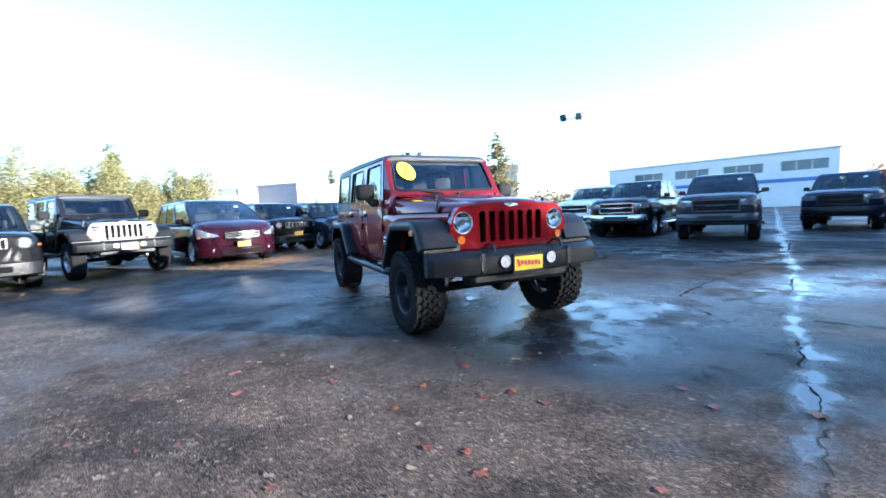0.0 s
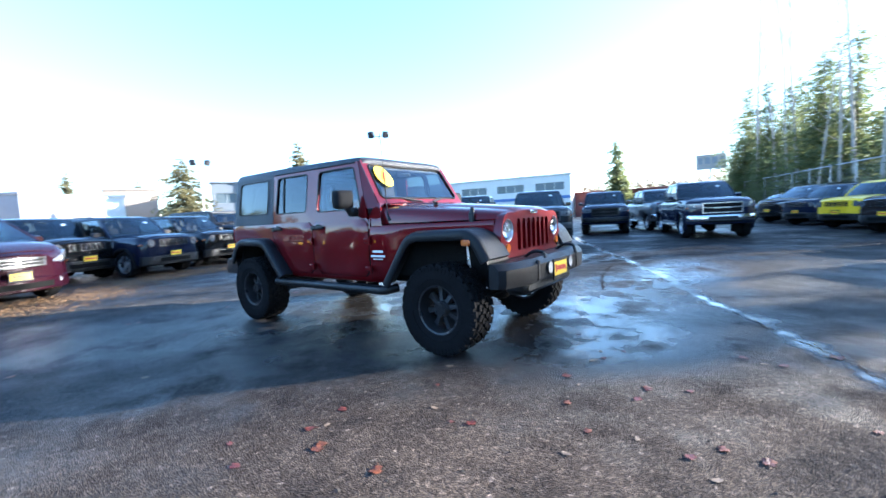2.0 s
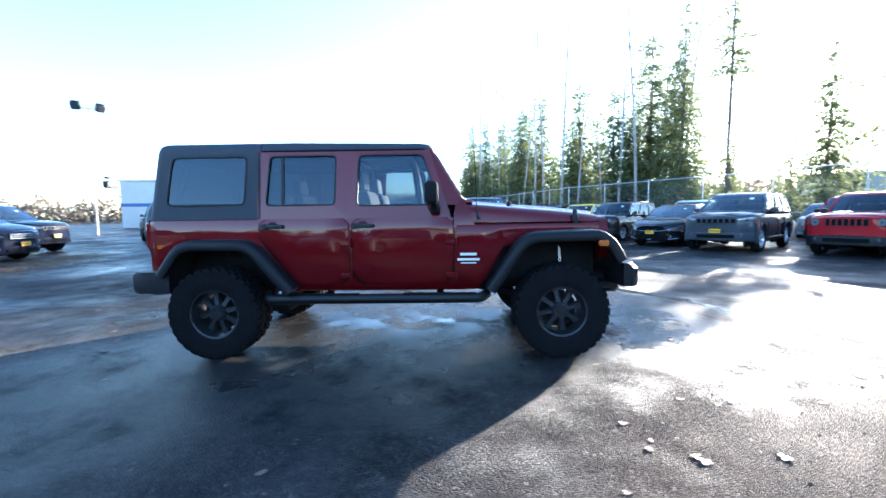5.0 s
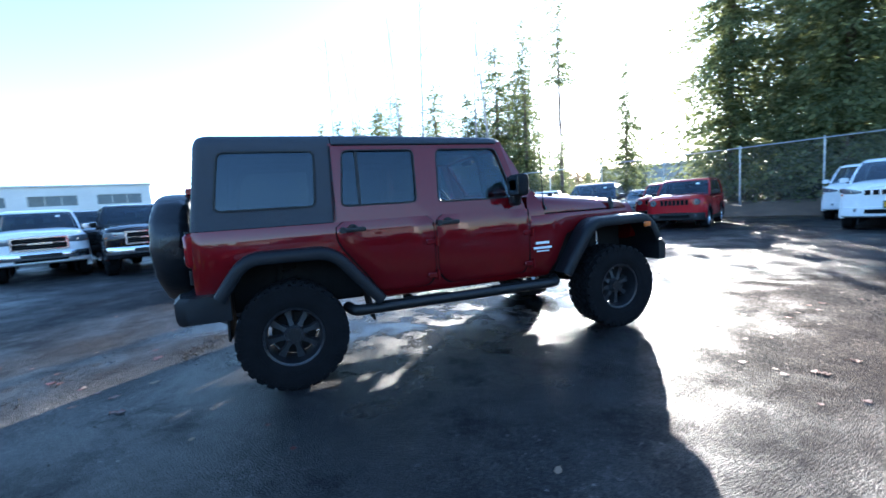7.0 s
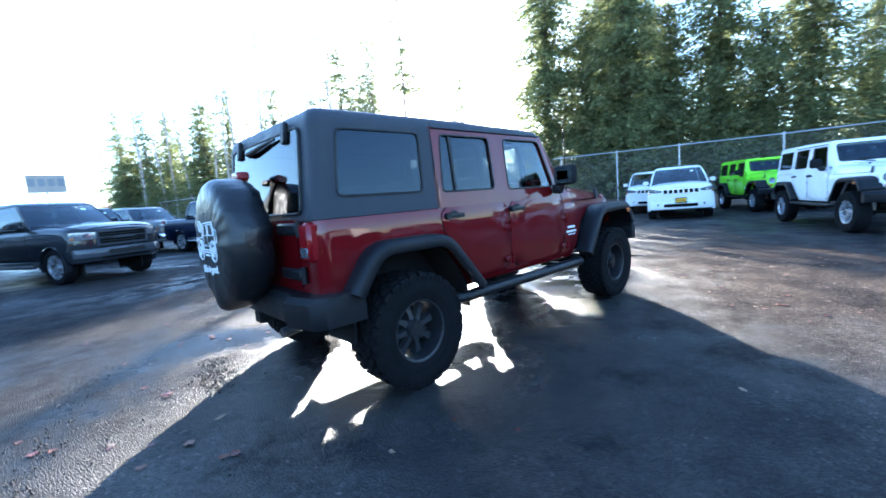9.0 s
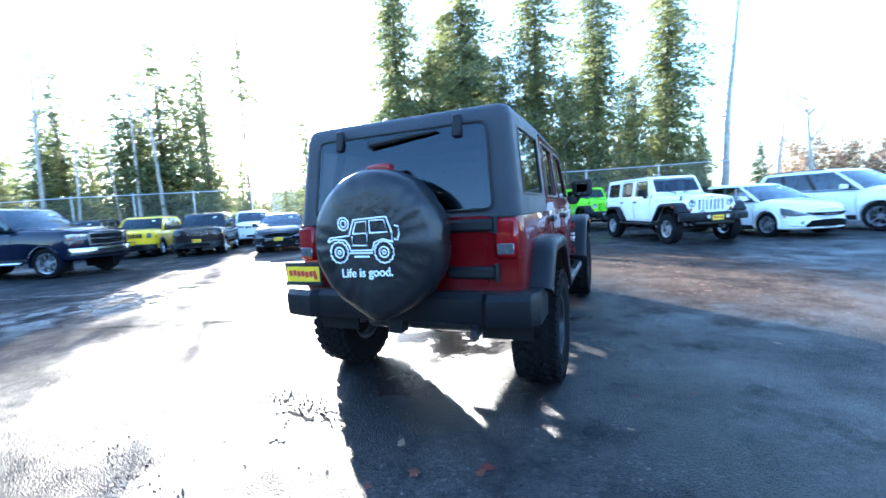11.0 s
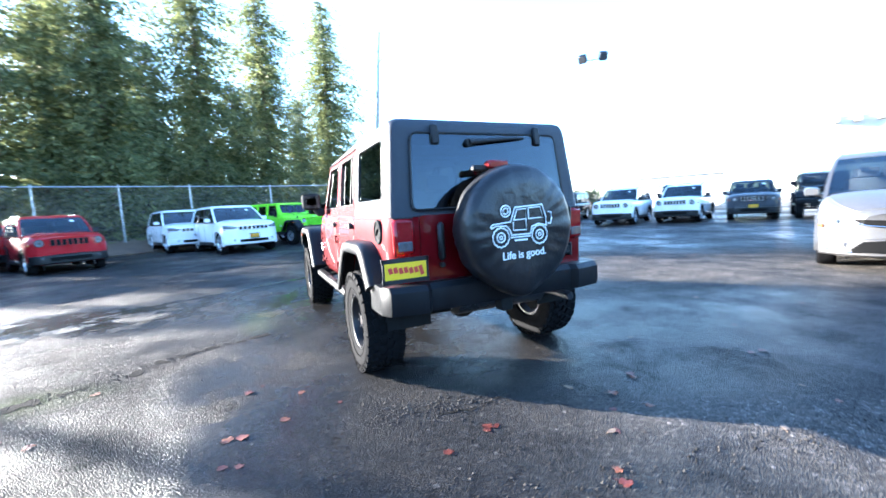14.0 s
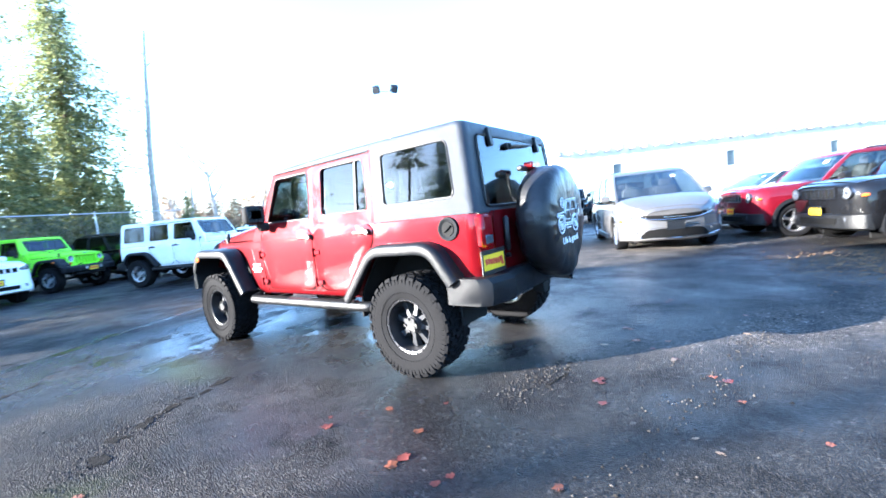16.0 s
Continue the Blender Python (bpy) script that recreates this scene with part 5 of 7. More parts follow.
        line("drawn_body", [(ox + a, oz + b) for a, b in ((-0.24, 0.045), (-0.225, 0.065), (-0.09, 0.075), (-0.055, 0.165), (0.16, 0.175), (0.19, 0.09), (0.19, 0.04))])
        line("drawn_wing", [(ox + a, oz + b) for a, b in ((-0.235, 0.04), (-0.20, 0.055), (-0.12, 0.05), (-0.095, 0.02), (-0.085, -0.01), (0.06, -0.01), (0.075, 0.035), (0.13, 0.052), (0.195, 0.035))])
        line("drawn_front_window", [(ox + a, oz + b) for a, b in ((-0.065, 0.085), (0.03, 0.088), (0.03, 0.155), (-0.04, 0.15))], 0.005, True)
        line("drawn_rear_window", [(ox + a, oz + b) for a, b in ((0.05, 0.088), (0.165, 0.09), (0.145, 0.16), (0.05, 0.157))], 0.005, True)
        line("drawn_door", [(ox + a, oz + b) for a, b in ((-0.07, 0.075), (-0.07, 0.02), (0.03, 0.018), (0.03, 0.085))])
        line("drawn_spare", [(ox + a, oz + b) for a, b in ((0.205, 0.05), (0.225, 0.045), (0.237, 0.08), (0.232, 0.12), (0.21, 0.125))])
        line("drawn_step", [(ox + a, oz + b) for a, b in ((-0.095, -0.025), (0.06, -0.025))])
        line("drawn_sun", circ(ox - 0.125, oz + 0.145, 0.036), 0.005, True)
        line("drawn_sun_core", circ(ox - 0.125, oz + 0.145, 0.019, 14), 0.005, True)
        g = bmesh.new()
        bx(g, (XF, 0.02 + 0.04 - ox - 0.047, oz - 0.045), (0.004, 0.10, 0.011))
        pt("drawn_caption", g, M["white_print"], sp)
        cu = bpy.data.curves.new("slogan", "FONT")
        cu.body, cu.size, cu.extrude, cu.align_x, cu.offset = "Life is good.", 0.071, 0.002, "CENTER", 0.0008
        to = bpy.data.objects.new("slogan", cu)
        scene.collection.objects.link(to)
        bpy.context.view_layer.update()
        tm = bpy.data.meshes.new_from_object(to.evaluated_get(bpy.context.evaluated_depsgraph_get()))
        bpy.data.objects.remove(to)
        tm.transform(Matrix.Translation((XF, 0.012, 0.894)) @ Euler((radians(90), 0, radians(-90))).to_matrix().to_4x4() @ Matrix.Rotation(radians(2), 4, "Z"))
        tm.materials.append(M["white_print"])
        pt("slogan", tm, None, sp, "white lettering Life is good")
        pp = plate_part(e, -2.16, 0.855, 0.305, 0.148, -1, 0.735)
        g = bmesh.new()
        bx(g, (-2.12, 0.735, 0.845), (0.07, 0.20, 0.10), 0.01)
        bx(g, (-2.15, 0.735, 0.945), (0.05, 0.09, 0.03), 0.008)
        pt("plate_bracket", g, M["plastic"], pp)
        g = bmesh.new()
        lathe(g, [(0.04, 0.0), (0.060, 0.002), (0.070, 0.012), (0.084, 0.012), (0.088, 0.0), (0.04, -0.004), (0.04, 0.0)], 28)
        bmesh.ops.translate(g, verts=g.verts, vec=(-1.86, 0.815, 1.10))
        fu = pt("fuel_door", g, M["mirror_black"], None, "round black fuel filler")
        g = bmesh.new()
        cy(g, (-1.86, 0.80, 1.10), (-1.86, 0.822, 1.10), 0.05, n=16)
        bx(g, (-1.86, 0.826, 1.10), (0.075, 0.018, 0.016), 0.006, (0, 35, 0))
        pt("fuel_cap", g, M["dark"], fu)
    # bumpers
    g = bmesh.new()
    loft(g, [[(x0, y, 0.60), (x1, y, 0.60), (x1 + 0.012, y, 0.64), (x1 + 0.012, y, 0.745), (x1 - 0.04, y, 0.795), (x0, y, 0.795)] for y, x0, x1 in ((-0.91, 1.98, 2.05), (-0.87, 1.97, 2.10), (-0.70, 1.97, 2.155), (-0.52, 1.97, 2.18), (0.52, 1.97, 2.18), (0.70, 1.97, 2.155), (0.87, 1.97, 2.10), (0.91, 1.98, 2.05))])
    fb = pt("front_bumper", g, M["flare"], None, "black plastic front bumper", 30)
    g = bmesh.new()
    bx(g, (2.0, 0, 0.545), (0.22, 1.05, 0.13), 0.04)
    pt("air_dam", g, M["plastic"], fb)
    for s in (-1, 1):
        g = bmesh.new()
        bx(g, (2.185, s * 0.46, 0.70), (0.03, 0.05, 0.17), 0.01)
        pt("bumper_rib", g, M["plastic"], fb)
        g = bmesh.new()
        cy(g, (2.15, s * 0.245, 0.695), (2.21, s * 0.245, 0.695), 0.052, n=18)
        fo = pt("fog_light", g, M["hero_lamp"], fb, "round fog light")
        g = bmesh.new()
        lathe(g, [(0.052, -0.01), (0.062, 0.0), (0.052, 0.012), (0.052, -0.01)], 18)
        bmesh.ops.rotate(g, verts=g.verts, matrix=Matrix.Rotation(radians(-90), 3, "Z"))
        bmesh.ops.translate(g, verts=g.verts, vec=(2.20, s * 0.245, 0.695))
        pt("fog_bezel", g, M["plastic"], fo)
        g = bmesh.new()
        tube(g, rounded_open([(2.02, s * 0.36, 0.79), (2.10, s * 0.36, 0.85), (2.20, s * 0.36, 0.84), (2.21, s * 0.36, 0.79)], 0.04, 4), 0.014, 8)
        pt("tow_hook", g, M["plastic"], fb)
    plate_part(e, 2.20, 0.665, 0.32, 0.165)
    g = bmesh.new()
    loft(g, [[(x0, y, 0.57), (x1, y, 0.57), (x1 - 0.015, y, 0.61), (x1 - 0.015, y, 0.72), (x1 + 0.02, y, 0.755), (x0, y, 0.755)] for y, x0, x1 in ((-0.90, -1.86, -2.12), (-0.86, -1.86, -2.19), (-0.62, -2.05, -2.24), (-0.58, -2.05, -2.20), (0.58, -2.05, -2.20), (0.62, -2.05, -2.24), (0.86, -1.86, -2.19), (0.90, -1.86, -2.12))])
    rb = pt("rear_bumper", g, M["flare"], None, "black plastic rear bumper", 30)
    g = bmesh.new()
    bx(g, (-2.16, 0.0, 0.53), (0.10, 0.10, 0.09), 0.01)
    pt("tow_hitch", g, M["dark"], rb)
    # underside
    for ax in (wb2, -wb2):
        g = bmesh.new()
        cy(g, (ax, -0.66, 0.392), (ax, 0.66, 0.392), 0.045, n=12)
        bmesh.ops.create_uvsphere(g, u_segments=12, v_segments=8, radius=0.14, matrix=Matrix.Translation((ax, 0.18 if ax > 0 else 0.0, 0.42)))
        pt("axle", g, M["dark"])
        for s in (-1, 1):
            g = bmesh.new()
            cy(g, (ax + (0.10 if ax > 0 else -0.14), s * 0.52, 0.40), (ax + (0.06 if ax > 0 else -0.05), s * 0.50, 0.98), 0.028, n=10)
            pt("shock_absorber", g, M["alloy"] if ax > 0 else M["dark"])
            g = bmesh.new()
            tube(g, [(ax + 0.075 * math.cos(k * 0.8), s * 0.47 + 0.075 * math.sin(k * 0.8), 0.47 + 0.010 * k) for k in range(44)], 0.010, 5)
            pt("coil_spring", g, M["dark"])
    for s in (-1, 1):
        g = bmesh.new()
        bx(g, (0, s * 0.43, 0.60), (4.0, 0.09, 0.14), 0.01)
        pt("frame_rail", g, M["dark"])
    g = bmesh.new()
    bx(g, (-0.3, 0.0, 0.56), (2.5, 0.70, 0.10), 0.03)
    pt("skid_plate", g, M["dark"])
    g = bmesh.new()
    cy(g, (-1.95, 0.30, 0.56), (-1.95, -0.45, 0.56), 0.11, n=16)
    tube(g, rounded_open([(-1.95, -0.40, 0.56), (-2.05, -0.52, 0.54), (-2.25, -0.54, 0.52)], 0.06, 4), 0.032, 10)
    pt("exhaust", g, M["rim"])
    g = bmesh.new()
    tube(g, [(wb2 + 0.16, -0.60, 0.40), (wb2 + 0.16, 0.55, 0.46)], 0.02, 8)
    tube(g, [(wb2 - 0.08, -0.44, 0.41), (0.75, -0.40, 0.54)], 0.028, 8)
    tube(g, [(wb2 - 0.08, 0.44, 0.41), (0.75, 0.40, 0.54)], 0.028, 8)
    pt("steering_link", g, M["dark"])
    # cabin
    g = bmesh.new()
    bx(g, (-0.72, 0, 1.20), (2.56, 1.50, 0.02))
    pt("cabin_floor", g, M["dark"])
    for xx, yy in ((-0.12, -0.36), (-0.12, 0.36), (-0.98, -0.36), (-0.98, 0.36)):
        g = bmesh.new()
        bx(g, (xx - 0.10, yy, 1.24), (0.16, 0.46, 0.40), 0.06, (0, -14, 0), 2)
        bx(g, (xx - 0.17, yy, 1.53), (0.09, 0.26, 0.17), 0.035, (0, -8, 0), 2)
        pt("seat", g, M["seat"])
    g = bmesh.new()
    for s in (-1, 1):
        tube(g, rounded_open([(0.30, s * 0.56, 1.15), (0.22, s * 0.56, 1.74), (-1.85, s * 0.54, 1.74), (-2.0, s * 0.60, 1.2)], 0.12, 4), 0.032, 8)
    for xx in (-0.38, -1.2):
        tube(g, rounded_open([(xx, -0.60, 1.15), (xx, -0.56, 1.74), (xx, 0.56, 1.74), (xx, 0.60, 1.15)], 0.12, 4), 0.032, 8)
    pt("roll_bar", g, M["dark"])
    g = bmesh.new()
    bx(g, (0.45, 0, 1.24), (0.30, 1.30, 0.16), 0.05)
    pt("dashboard", g, M["plastic"])
    g = bmesh.new()
    lathe(g, [(0.165, -0.012), (0.182, 0.0), (0.165, 0.012), (0.158, 0.0), (0.165, -0.012)], 24)
    bx(g, (0, 0, 0), (0.32, 0.015, 0.03))
    bmesh.ops.rotate(g, verts=g.verts, matrix=Euler((0, 0, radians(-90))).to_matrix())
    bmesh.ops.rotate(g, verts=g.verts, matrix=Matrix.Rotation(radians(-25), 3, "Y"))
    bmesh.ops.translate(g, verts=g.verts, vec=(0.22, 0.36, 1.30))
    pt("steering_wheel", g, M["dark"])
    g = bmesh.new()
    bx(g, (0.36, 0.0, 1.69), (0.03, 0.24, 0.06), 0.015)
    pt("rear_view_mirror", g, M["dark"])
    return e


hero = tagged(make_off_roader(True), "dark red four-door off-roader with grey hard top on wet asphalt", "car")
plain_off_roader = None


def park_off_roader(x, y, heading, color, top, label, face=None):
    global plain_off_roader
    a = radians(heading)
    m = pose(x - math.cos(a) * 1.473, y - math.sin(a) * 1.473, 0, 0, 0, heading)
    if plain_off_roader is None:
        ob = plain_off_roader = make_off_roader(False)
        ob.matrix_basis = m
    else:
        ob = copy_thing(plain_off_roader, m)
    for o in ob.children_recursive:
        for key, mat in (("paint", color), ("toppaint", top)):
            if key in o:
                o.material_slots[0].link = "OBJECT"
                o.material_slots[0].material = M[face if face and o.name.startswith("grille") else mat]
    return tagged(ob, label, "car", "parked cars on the lot")


park_off_roader(8.45, -3.3, -153, "white", "white", "white four-door off-roader with black flares and yellow plate")
park_off_roader(14.8, -0.65, -150, "green", "green", "lime green off-roader with black flares by the fence")
park_off_roader(-6.4, -4.87, 30, "black", "top", "black off-roader with pale grille at the row's end", "silver")
park_off_roader(-12.0, 4.7, 12, "black", "top", "black off-roader with hard top in the row")
park_off_roader(3.7, -18.5, 118, "black", "white", "black and white off-roader in the far row")


# ---- ground ----
def ground_material():
    m, n, l, b = nodes_of("wet_asphalt")
    tc = n.new("ShaderNodeTexCoord").outputs["Object"]
    agg = noise_tex(n, l, 110, 4, 0.75, tc)
    vor = n.new("ShaderNodeTexVoronoi")
    vor.inputs["Scale"].default_value = 120
    l.new(tc, vor.inputs["Vector"])
    mid = noise_tex(n, l, 2.2, 6, 0.6, tc)
    big = noise_tex(n, l, 0.33, 5, 0.55, tc)
    vor2 = n.new("ShaderNodeTexVoronoi")
    vor2.inputs["Scale"].default_value = 55
    l.new(tc, vor2.inputs["Vector"])
    chip = ramp(n, l, vor2.outputs["Color"], [(0.0, grey(0.40)), (0.70, grey(0.85)), (0.90, grey(1.3)), (0.95, grey(2.3))])
    speck0 = ramp(n, l, vor.outputs["Distance"], [(0.0, (0.22, 0.20, 0.18)), (0.22, (0.115, 0.106, 0.10)), (0.6, (0.052, 0.051, 0.053))])
    sm = n.new("ShaderNodeMixRGB")
    sm.blend_type, sm.inputs[0].default_value = "MULTIPLY", 1.0
    l.new(speck0, sm.inputs[1])
    l.new(chip, sm.inputs[2])
    speck = sm.outputs[0]
    tone = ramp(n, l, mid, [(0.3, (0.30, 0.32, 0.35)), (0.7, (0.95, 0.92, 0.86))])
    mul = n.new("ShaderNodeMixRGB")
    mul.blend_type, mul.inputs[0].default_value = "MULTIPLY", 1.0
    l.new(speck, mul.inputs[1])
    l.new(tone, mul.inputs[2])
    sep = n.new("ShaderNodeSeparateXYZ")
    l.new(tc, sep.inputs[0])
    X, Y = sep.outputs[0], sep.outputs[1]

    def blob(cx, cy_, rx, ry, soft=0.8):
        """1 inside an ellipse with a ragged edge, 0 outside."""
        dx = calc(n, l, "DIVIDE", calc(n, l, "SUBTRACT", X, cx), rx)
        dy = calc(n, l, "DIVIDE", calc(n, l, "SUBTRACT", Y, cy_), ry)
        d = calc(n, l, "SQRT", calc(n, l, "ADD", calc(n, l, "MULTIPLY", dx, dx), calc(n, l, "MULTIPLY", dy, dy)))
        d = calc(n, l, "ADD", d, calc(n, l, "MULTIPLY", calc(n, l, "SUBTRACT", mid, 0.5), 1.1))
        return calc(n, l, "DIVIDE", calc(n, l, "SUBTRACT", 1.0, d), soft, True)

    # water lying along the seam and round the vehicle
    along = calc(n, l, "ADD", calc(n, l, "MULTIPLY", calc(n, l, "SUBTRACT", X, 4.3), 0.897), calc(n, l, "MULTIPLY", Y, 0.442))
    seam = calc(n, l, "ABSOLUTE", calc(n, l, "ADD", along, calc(n, l, "MULTIPLY", calc(n, l, "SUBTRACT", big, 0.55), 0.7)))
    seam = calc(n, l, "SUBTRACT", seam, calc(n, l, "MULTIPLY", calc(n, l, "SUBTRACT", mid, 0.5), 0.55))
    seam = calc(n, l, "MULTIPLY", calc(n, l, "DIVIDE", calc(n, l, "SUBTRACT", 0.15, seam), 0.16, True), calc(n, l, "MULTIPLY", calc(n, l, "ADD", Y, 0.9), 1.4, True))
    pools = seam
    for args in ((0.2, 0.3, 3.0, 0.9), (2.2, 3.4, 1.2, 3.2), (-0.6, 6.5, 3.5, 1.6), (1.6, 1.2, 1.3, 0.6)):
        pools = calc(n, l, "MAXIMUM", pools, calc(n, l, "MULTIPLY", blob(*args), calc(n, l, "MULTIPLY", calc(n, l, "SUBTRACT", mid, 0.44), 7.0, True)))
    damp = calc(n, l, "MULTIPLY", calc(n, l, "SUBTRACT", big, 0.36), 4.0, True)
    damp = calc(n, l, "MAXIMUM", damp, blob(0.4, -0.2, 4.2, 3.0, 0.5))
    # dry gravelly foreground, which also carries painted sunlight in its colour
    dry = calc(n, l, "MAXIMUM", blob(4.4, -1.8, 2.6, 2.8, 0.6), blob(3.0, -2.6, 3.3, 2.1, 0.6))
    # sunlit strips along the sun's direction, painted as paler and less damp asphalt
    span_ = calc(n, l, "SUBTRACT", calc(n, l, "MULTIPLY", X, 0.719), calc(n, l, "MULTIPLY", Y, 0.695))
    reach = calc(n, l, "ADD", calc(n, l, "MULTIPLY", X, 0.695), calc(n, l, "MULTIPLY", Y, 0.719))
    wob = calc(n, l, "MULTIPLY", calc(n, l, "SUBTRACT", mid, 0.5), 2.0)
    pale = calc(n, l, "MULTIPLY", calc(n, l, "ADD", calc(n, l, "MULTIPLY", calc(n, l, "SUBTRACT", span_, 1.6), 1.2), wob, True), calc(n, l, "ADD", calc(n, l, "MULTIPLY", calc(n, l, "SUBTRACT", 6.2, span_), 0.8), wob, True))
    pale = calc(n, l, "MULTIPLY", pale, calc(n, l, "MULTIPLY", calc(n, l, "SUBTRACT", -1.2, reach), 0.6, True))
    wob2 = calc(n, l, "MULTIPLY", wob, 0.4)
    # second, narrow band of painted sunlight on the other side of the car's shadow
    sunlit_strip = calc(n, l, "MULTIPLY", calc(n, l, "ADD", calc(n, l, "MULTIPLY", calc(n, l, "SUBTRACT", -1.4, span_), 3.0), wob2, True), calc(n, l, "ADD", calc(n, l, "MULTIPLY", calc(n, l, "ADD", 2.5, span_), 3.0), wob2, True))
    pale = calc(n, l, "MAXIMUM", pale, calc(n, l, "MULTIPLY", sunlit_strip, calc(n, l, "MULTIPLY", calc(n, l, "SUBTRACT", -1.6, reach), 0.7, True)))
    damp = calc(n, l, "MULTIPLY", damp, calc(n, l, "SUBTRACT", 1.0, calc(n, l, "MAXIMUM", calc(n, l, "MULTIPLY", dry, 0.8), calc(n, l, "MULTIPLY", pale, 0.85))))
    patch = noise_tex(n, l, 1.1, 8, 0.68, tc)
    damp = calc(n, l, "MULTIPLY", damp, calc(n, l, "MULTIPLY", calc(n, l, "SUBTRACT", patch, 0.30), 3.2, True))
    wet = calc(n, l, "MAXIMUM", calc(n, l, "MAXIMUM", blob(1.9, 1.2, 2.0, 2.2, 0.6), calc(n, l, "MAXIMUM", blob(2.3, 0.2, 1.5, 1.3, 0.5), calc(n, l, "MULTIPLY", blob(-1.3, 1.6, 1.8, 0.9, 0.5), 0.7))), calc(n, l, "MAXIMUM", calc(n, l, "MULTIPLY", blob(-1.2, -0.8, 2.9, 1.8, 0.6), 0.45), blob(2.6, 4.6, 1.0, 2.6, 0.6)))
    wet = calc(n, l, "MULTIPLY", wet, calc(n, l, "MULTIPLY", calc(n, l, "SUBTRACT", patch, 0.37), 7.0, True))
    wet = calc(n, l, "MULTIPLY", wet, calc(n, l, "SUBTRACT", 1.0, calc(n, l, "MULTIPLY", dry, 0.6)))
    dampf = calc(n, l, "SUBTRACT", 1.0, calc(n, l, "MULTIPLY", damp, 0.68))
    m2 = n.new("ShaderNodeMixRGB")
    m2.blend_type, m2.inputs[0].default_value = "MULTIPLY", 1.0
    l.new(mul.outputs[0], m2.inputs[1])
    l.new(dampf, m2.inputs[2])
    # dry stone is paler; the extra warm brightness stands in for low sun
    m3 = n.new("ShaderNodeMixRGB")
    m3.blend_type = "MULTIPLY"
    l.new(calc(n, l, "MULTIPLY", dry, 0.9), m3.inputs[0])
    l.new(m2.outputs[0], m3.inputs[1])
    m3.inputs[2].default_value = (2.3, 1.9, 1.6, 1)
    # base colour more than doubled on the strips in place of sunlight
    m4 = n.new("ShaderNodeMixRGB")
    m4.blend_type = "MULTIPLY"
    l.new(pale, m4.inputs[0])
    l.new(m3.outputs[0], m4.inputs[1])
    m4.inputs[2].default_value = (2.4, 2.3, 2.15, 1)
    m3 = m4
    moss = n.new("ShaderNodeMixRGB")
    l.new(calc(n, l, "MULTIPLY", calc(n, l, "MAXIMUM", blob(0.8, 1.65, 0.75, 0.32), blob(-0.8, 3.3, 0.35, 0.8)), calc(n, l, "MULTIPLY", calc(n, l, "SUBTRACT", agg, 0.42), 6.0, True)), moss.inputs[0])
    l.new(m3.outputs[0], moss.inputs[1])
    moss.inputs[2].default_value = (0.045, 0.06, 0.022, 1)
    m3 = moss
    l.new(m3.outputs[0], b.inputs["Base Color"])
    r = calc(n, l, "SUBTRACT", calc(n, l, "SUBTRACT", 0.54, calc(n, l, "MULTIPLY", damp, 0.27)), calc(n, l, "MULTIPLY", wet, 0.19))
    r = calc(n, l, "ADD", r, calc(n, l, "MULTIPLY", calc(n, l, "SUBTRACT", agg, 0.5), 0.15))
    r = calc(n, l, "MULTIPLY", r, calc(n, l, "SUBTRACT", 1.0, calc(n, l, "MULTIPLY", pools, 0.93)))
    l.new(calc(n, l, "MAXIMUM", r, 0.02), b.inputs["Roughness"])
    bp = n.new("ShaderNodeBump")
    bp.inputs["Distance"].default_value = 0.018
    hgt = calc(n, l, "ADD", calc(n, l, "ADD", calc(n, l, "MULTIPLY", vor.outputs["Distance"], -0.8), calc(n, l, "MULTIPLY", agg, 0.6)), calc(n, l, "MULTIPLY", vor2.outputs["Distance"], -0.18))
    l.new(hgt, bp.inputs["Height"])
    l.new(calc(n, l, "MULTIPLY", calc(n, l, "SUBTRACT", 1.0, calc(n, l, "MULTIPLY", pools, 0.96)), calc(n, l, "SUBTRACT", 0.85, calc(n, l, "MAXIMUM", calc(n, l, "MULTIPLY", damp, 0.50), calc(n, l, "MULTIPLY", wet, 0.75)))), bp.inputs["Strength"])
    l.new(bp.outputs[0], b.inputs["Normal"])
    l.new(calc(n, l, "ADD", 0.10, calc(n, l, "MULTIPLY", calc(n, l, "MAXIMUM", calc(n, l, "MULTIPLY", damp, 0.7), calc(n, l, "MAXIMUM", wet, pools)), 0.36)), b.inputs["Specular IOR Level"])
    # the sunny lane by the row of trucks has dried off, the shade has not
    across = calc(n, l, "SUBTRACT", calc(n, l, "MULTIPLY", X, 0.719), calc(n, l, "MULTIPLY", Y, 0.695))
    along_sun = calc(n, l, "ADD", calc(n, l, "MULTIPLY", X, 0.695), calc(n, l, "MULTIPLY", Y, 0.719))
    rag = calc(n, l, "MULTIPLY", calc(n, l, "SUBTRACT", patch, 0.5), 2.0)
    lane = calc(n, l, "MULTIPLY", calc(n, l, "ADD", calc(n, l, "MULTIPLY", calc(n, l, "ADD", across, 9.0), 0.5), rag, True), calc(n, l, "ADD", calc(n, l, "MULTIPLY", calc(n, l, "SUBTRACT", -0.4, across), 0.6), rag, True))
    lane = calc(n, l, "MULTIPLY", lane, calc(n, l, "MULTIPLY", calc(n, l, "ADD", along_sun, 4.0), 0.5, True))
    soaked = calc(n, l, "MULTIPLY", calc(n, l, "SUBTRACT", 1.0, calc(n, l, "MAXIMUM", calc(n, l, "MULTIPLY", lane, 0.85), calc(n, l, "MAXIMUM", dry, pale))), calc(n, l, "ADD", 0.25, calc(n, l, "MULTIPLY", patch, 0.5)))
    # dry stone scatters, wet stone shines
    mat = n.new("ShaderNodeBsdfDiffuse")
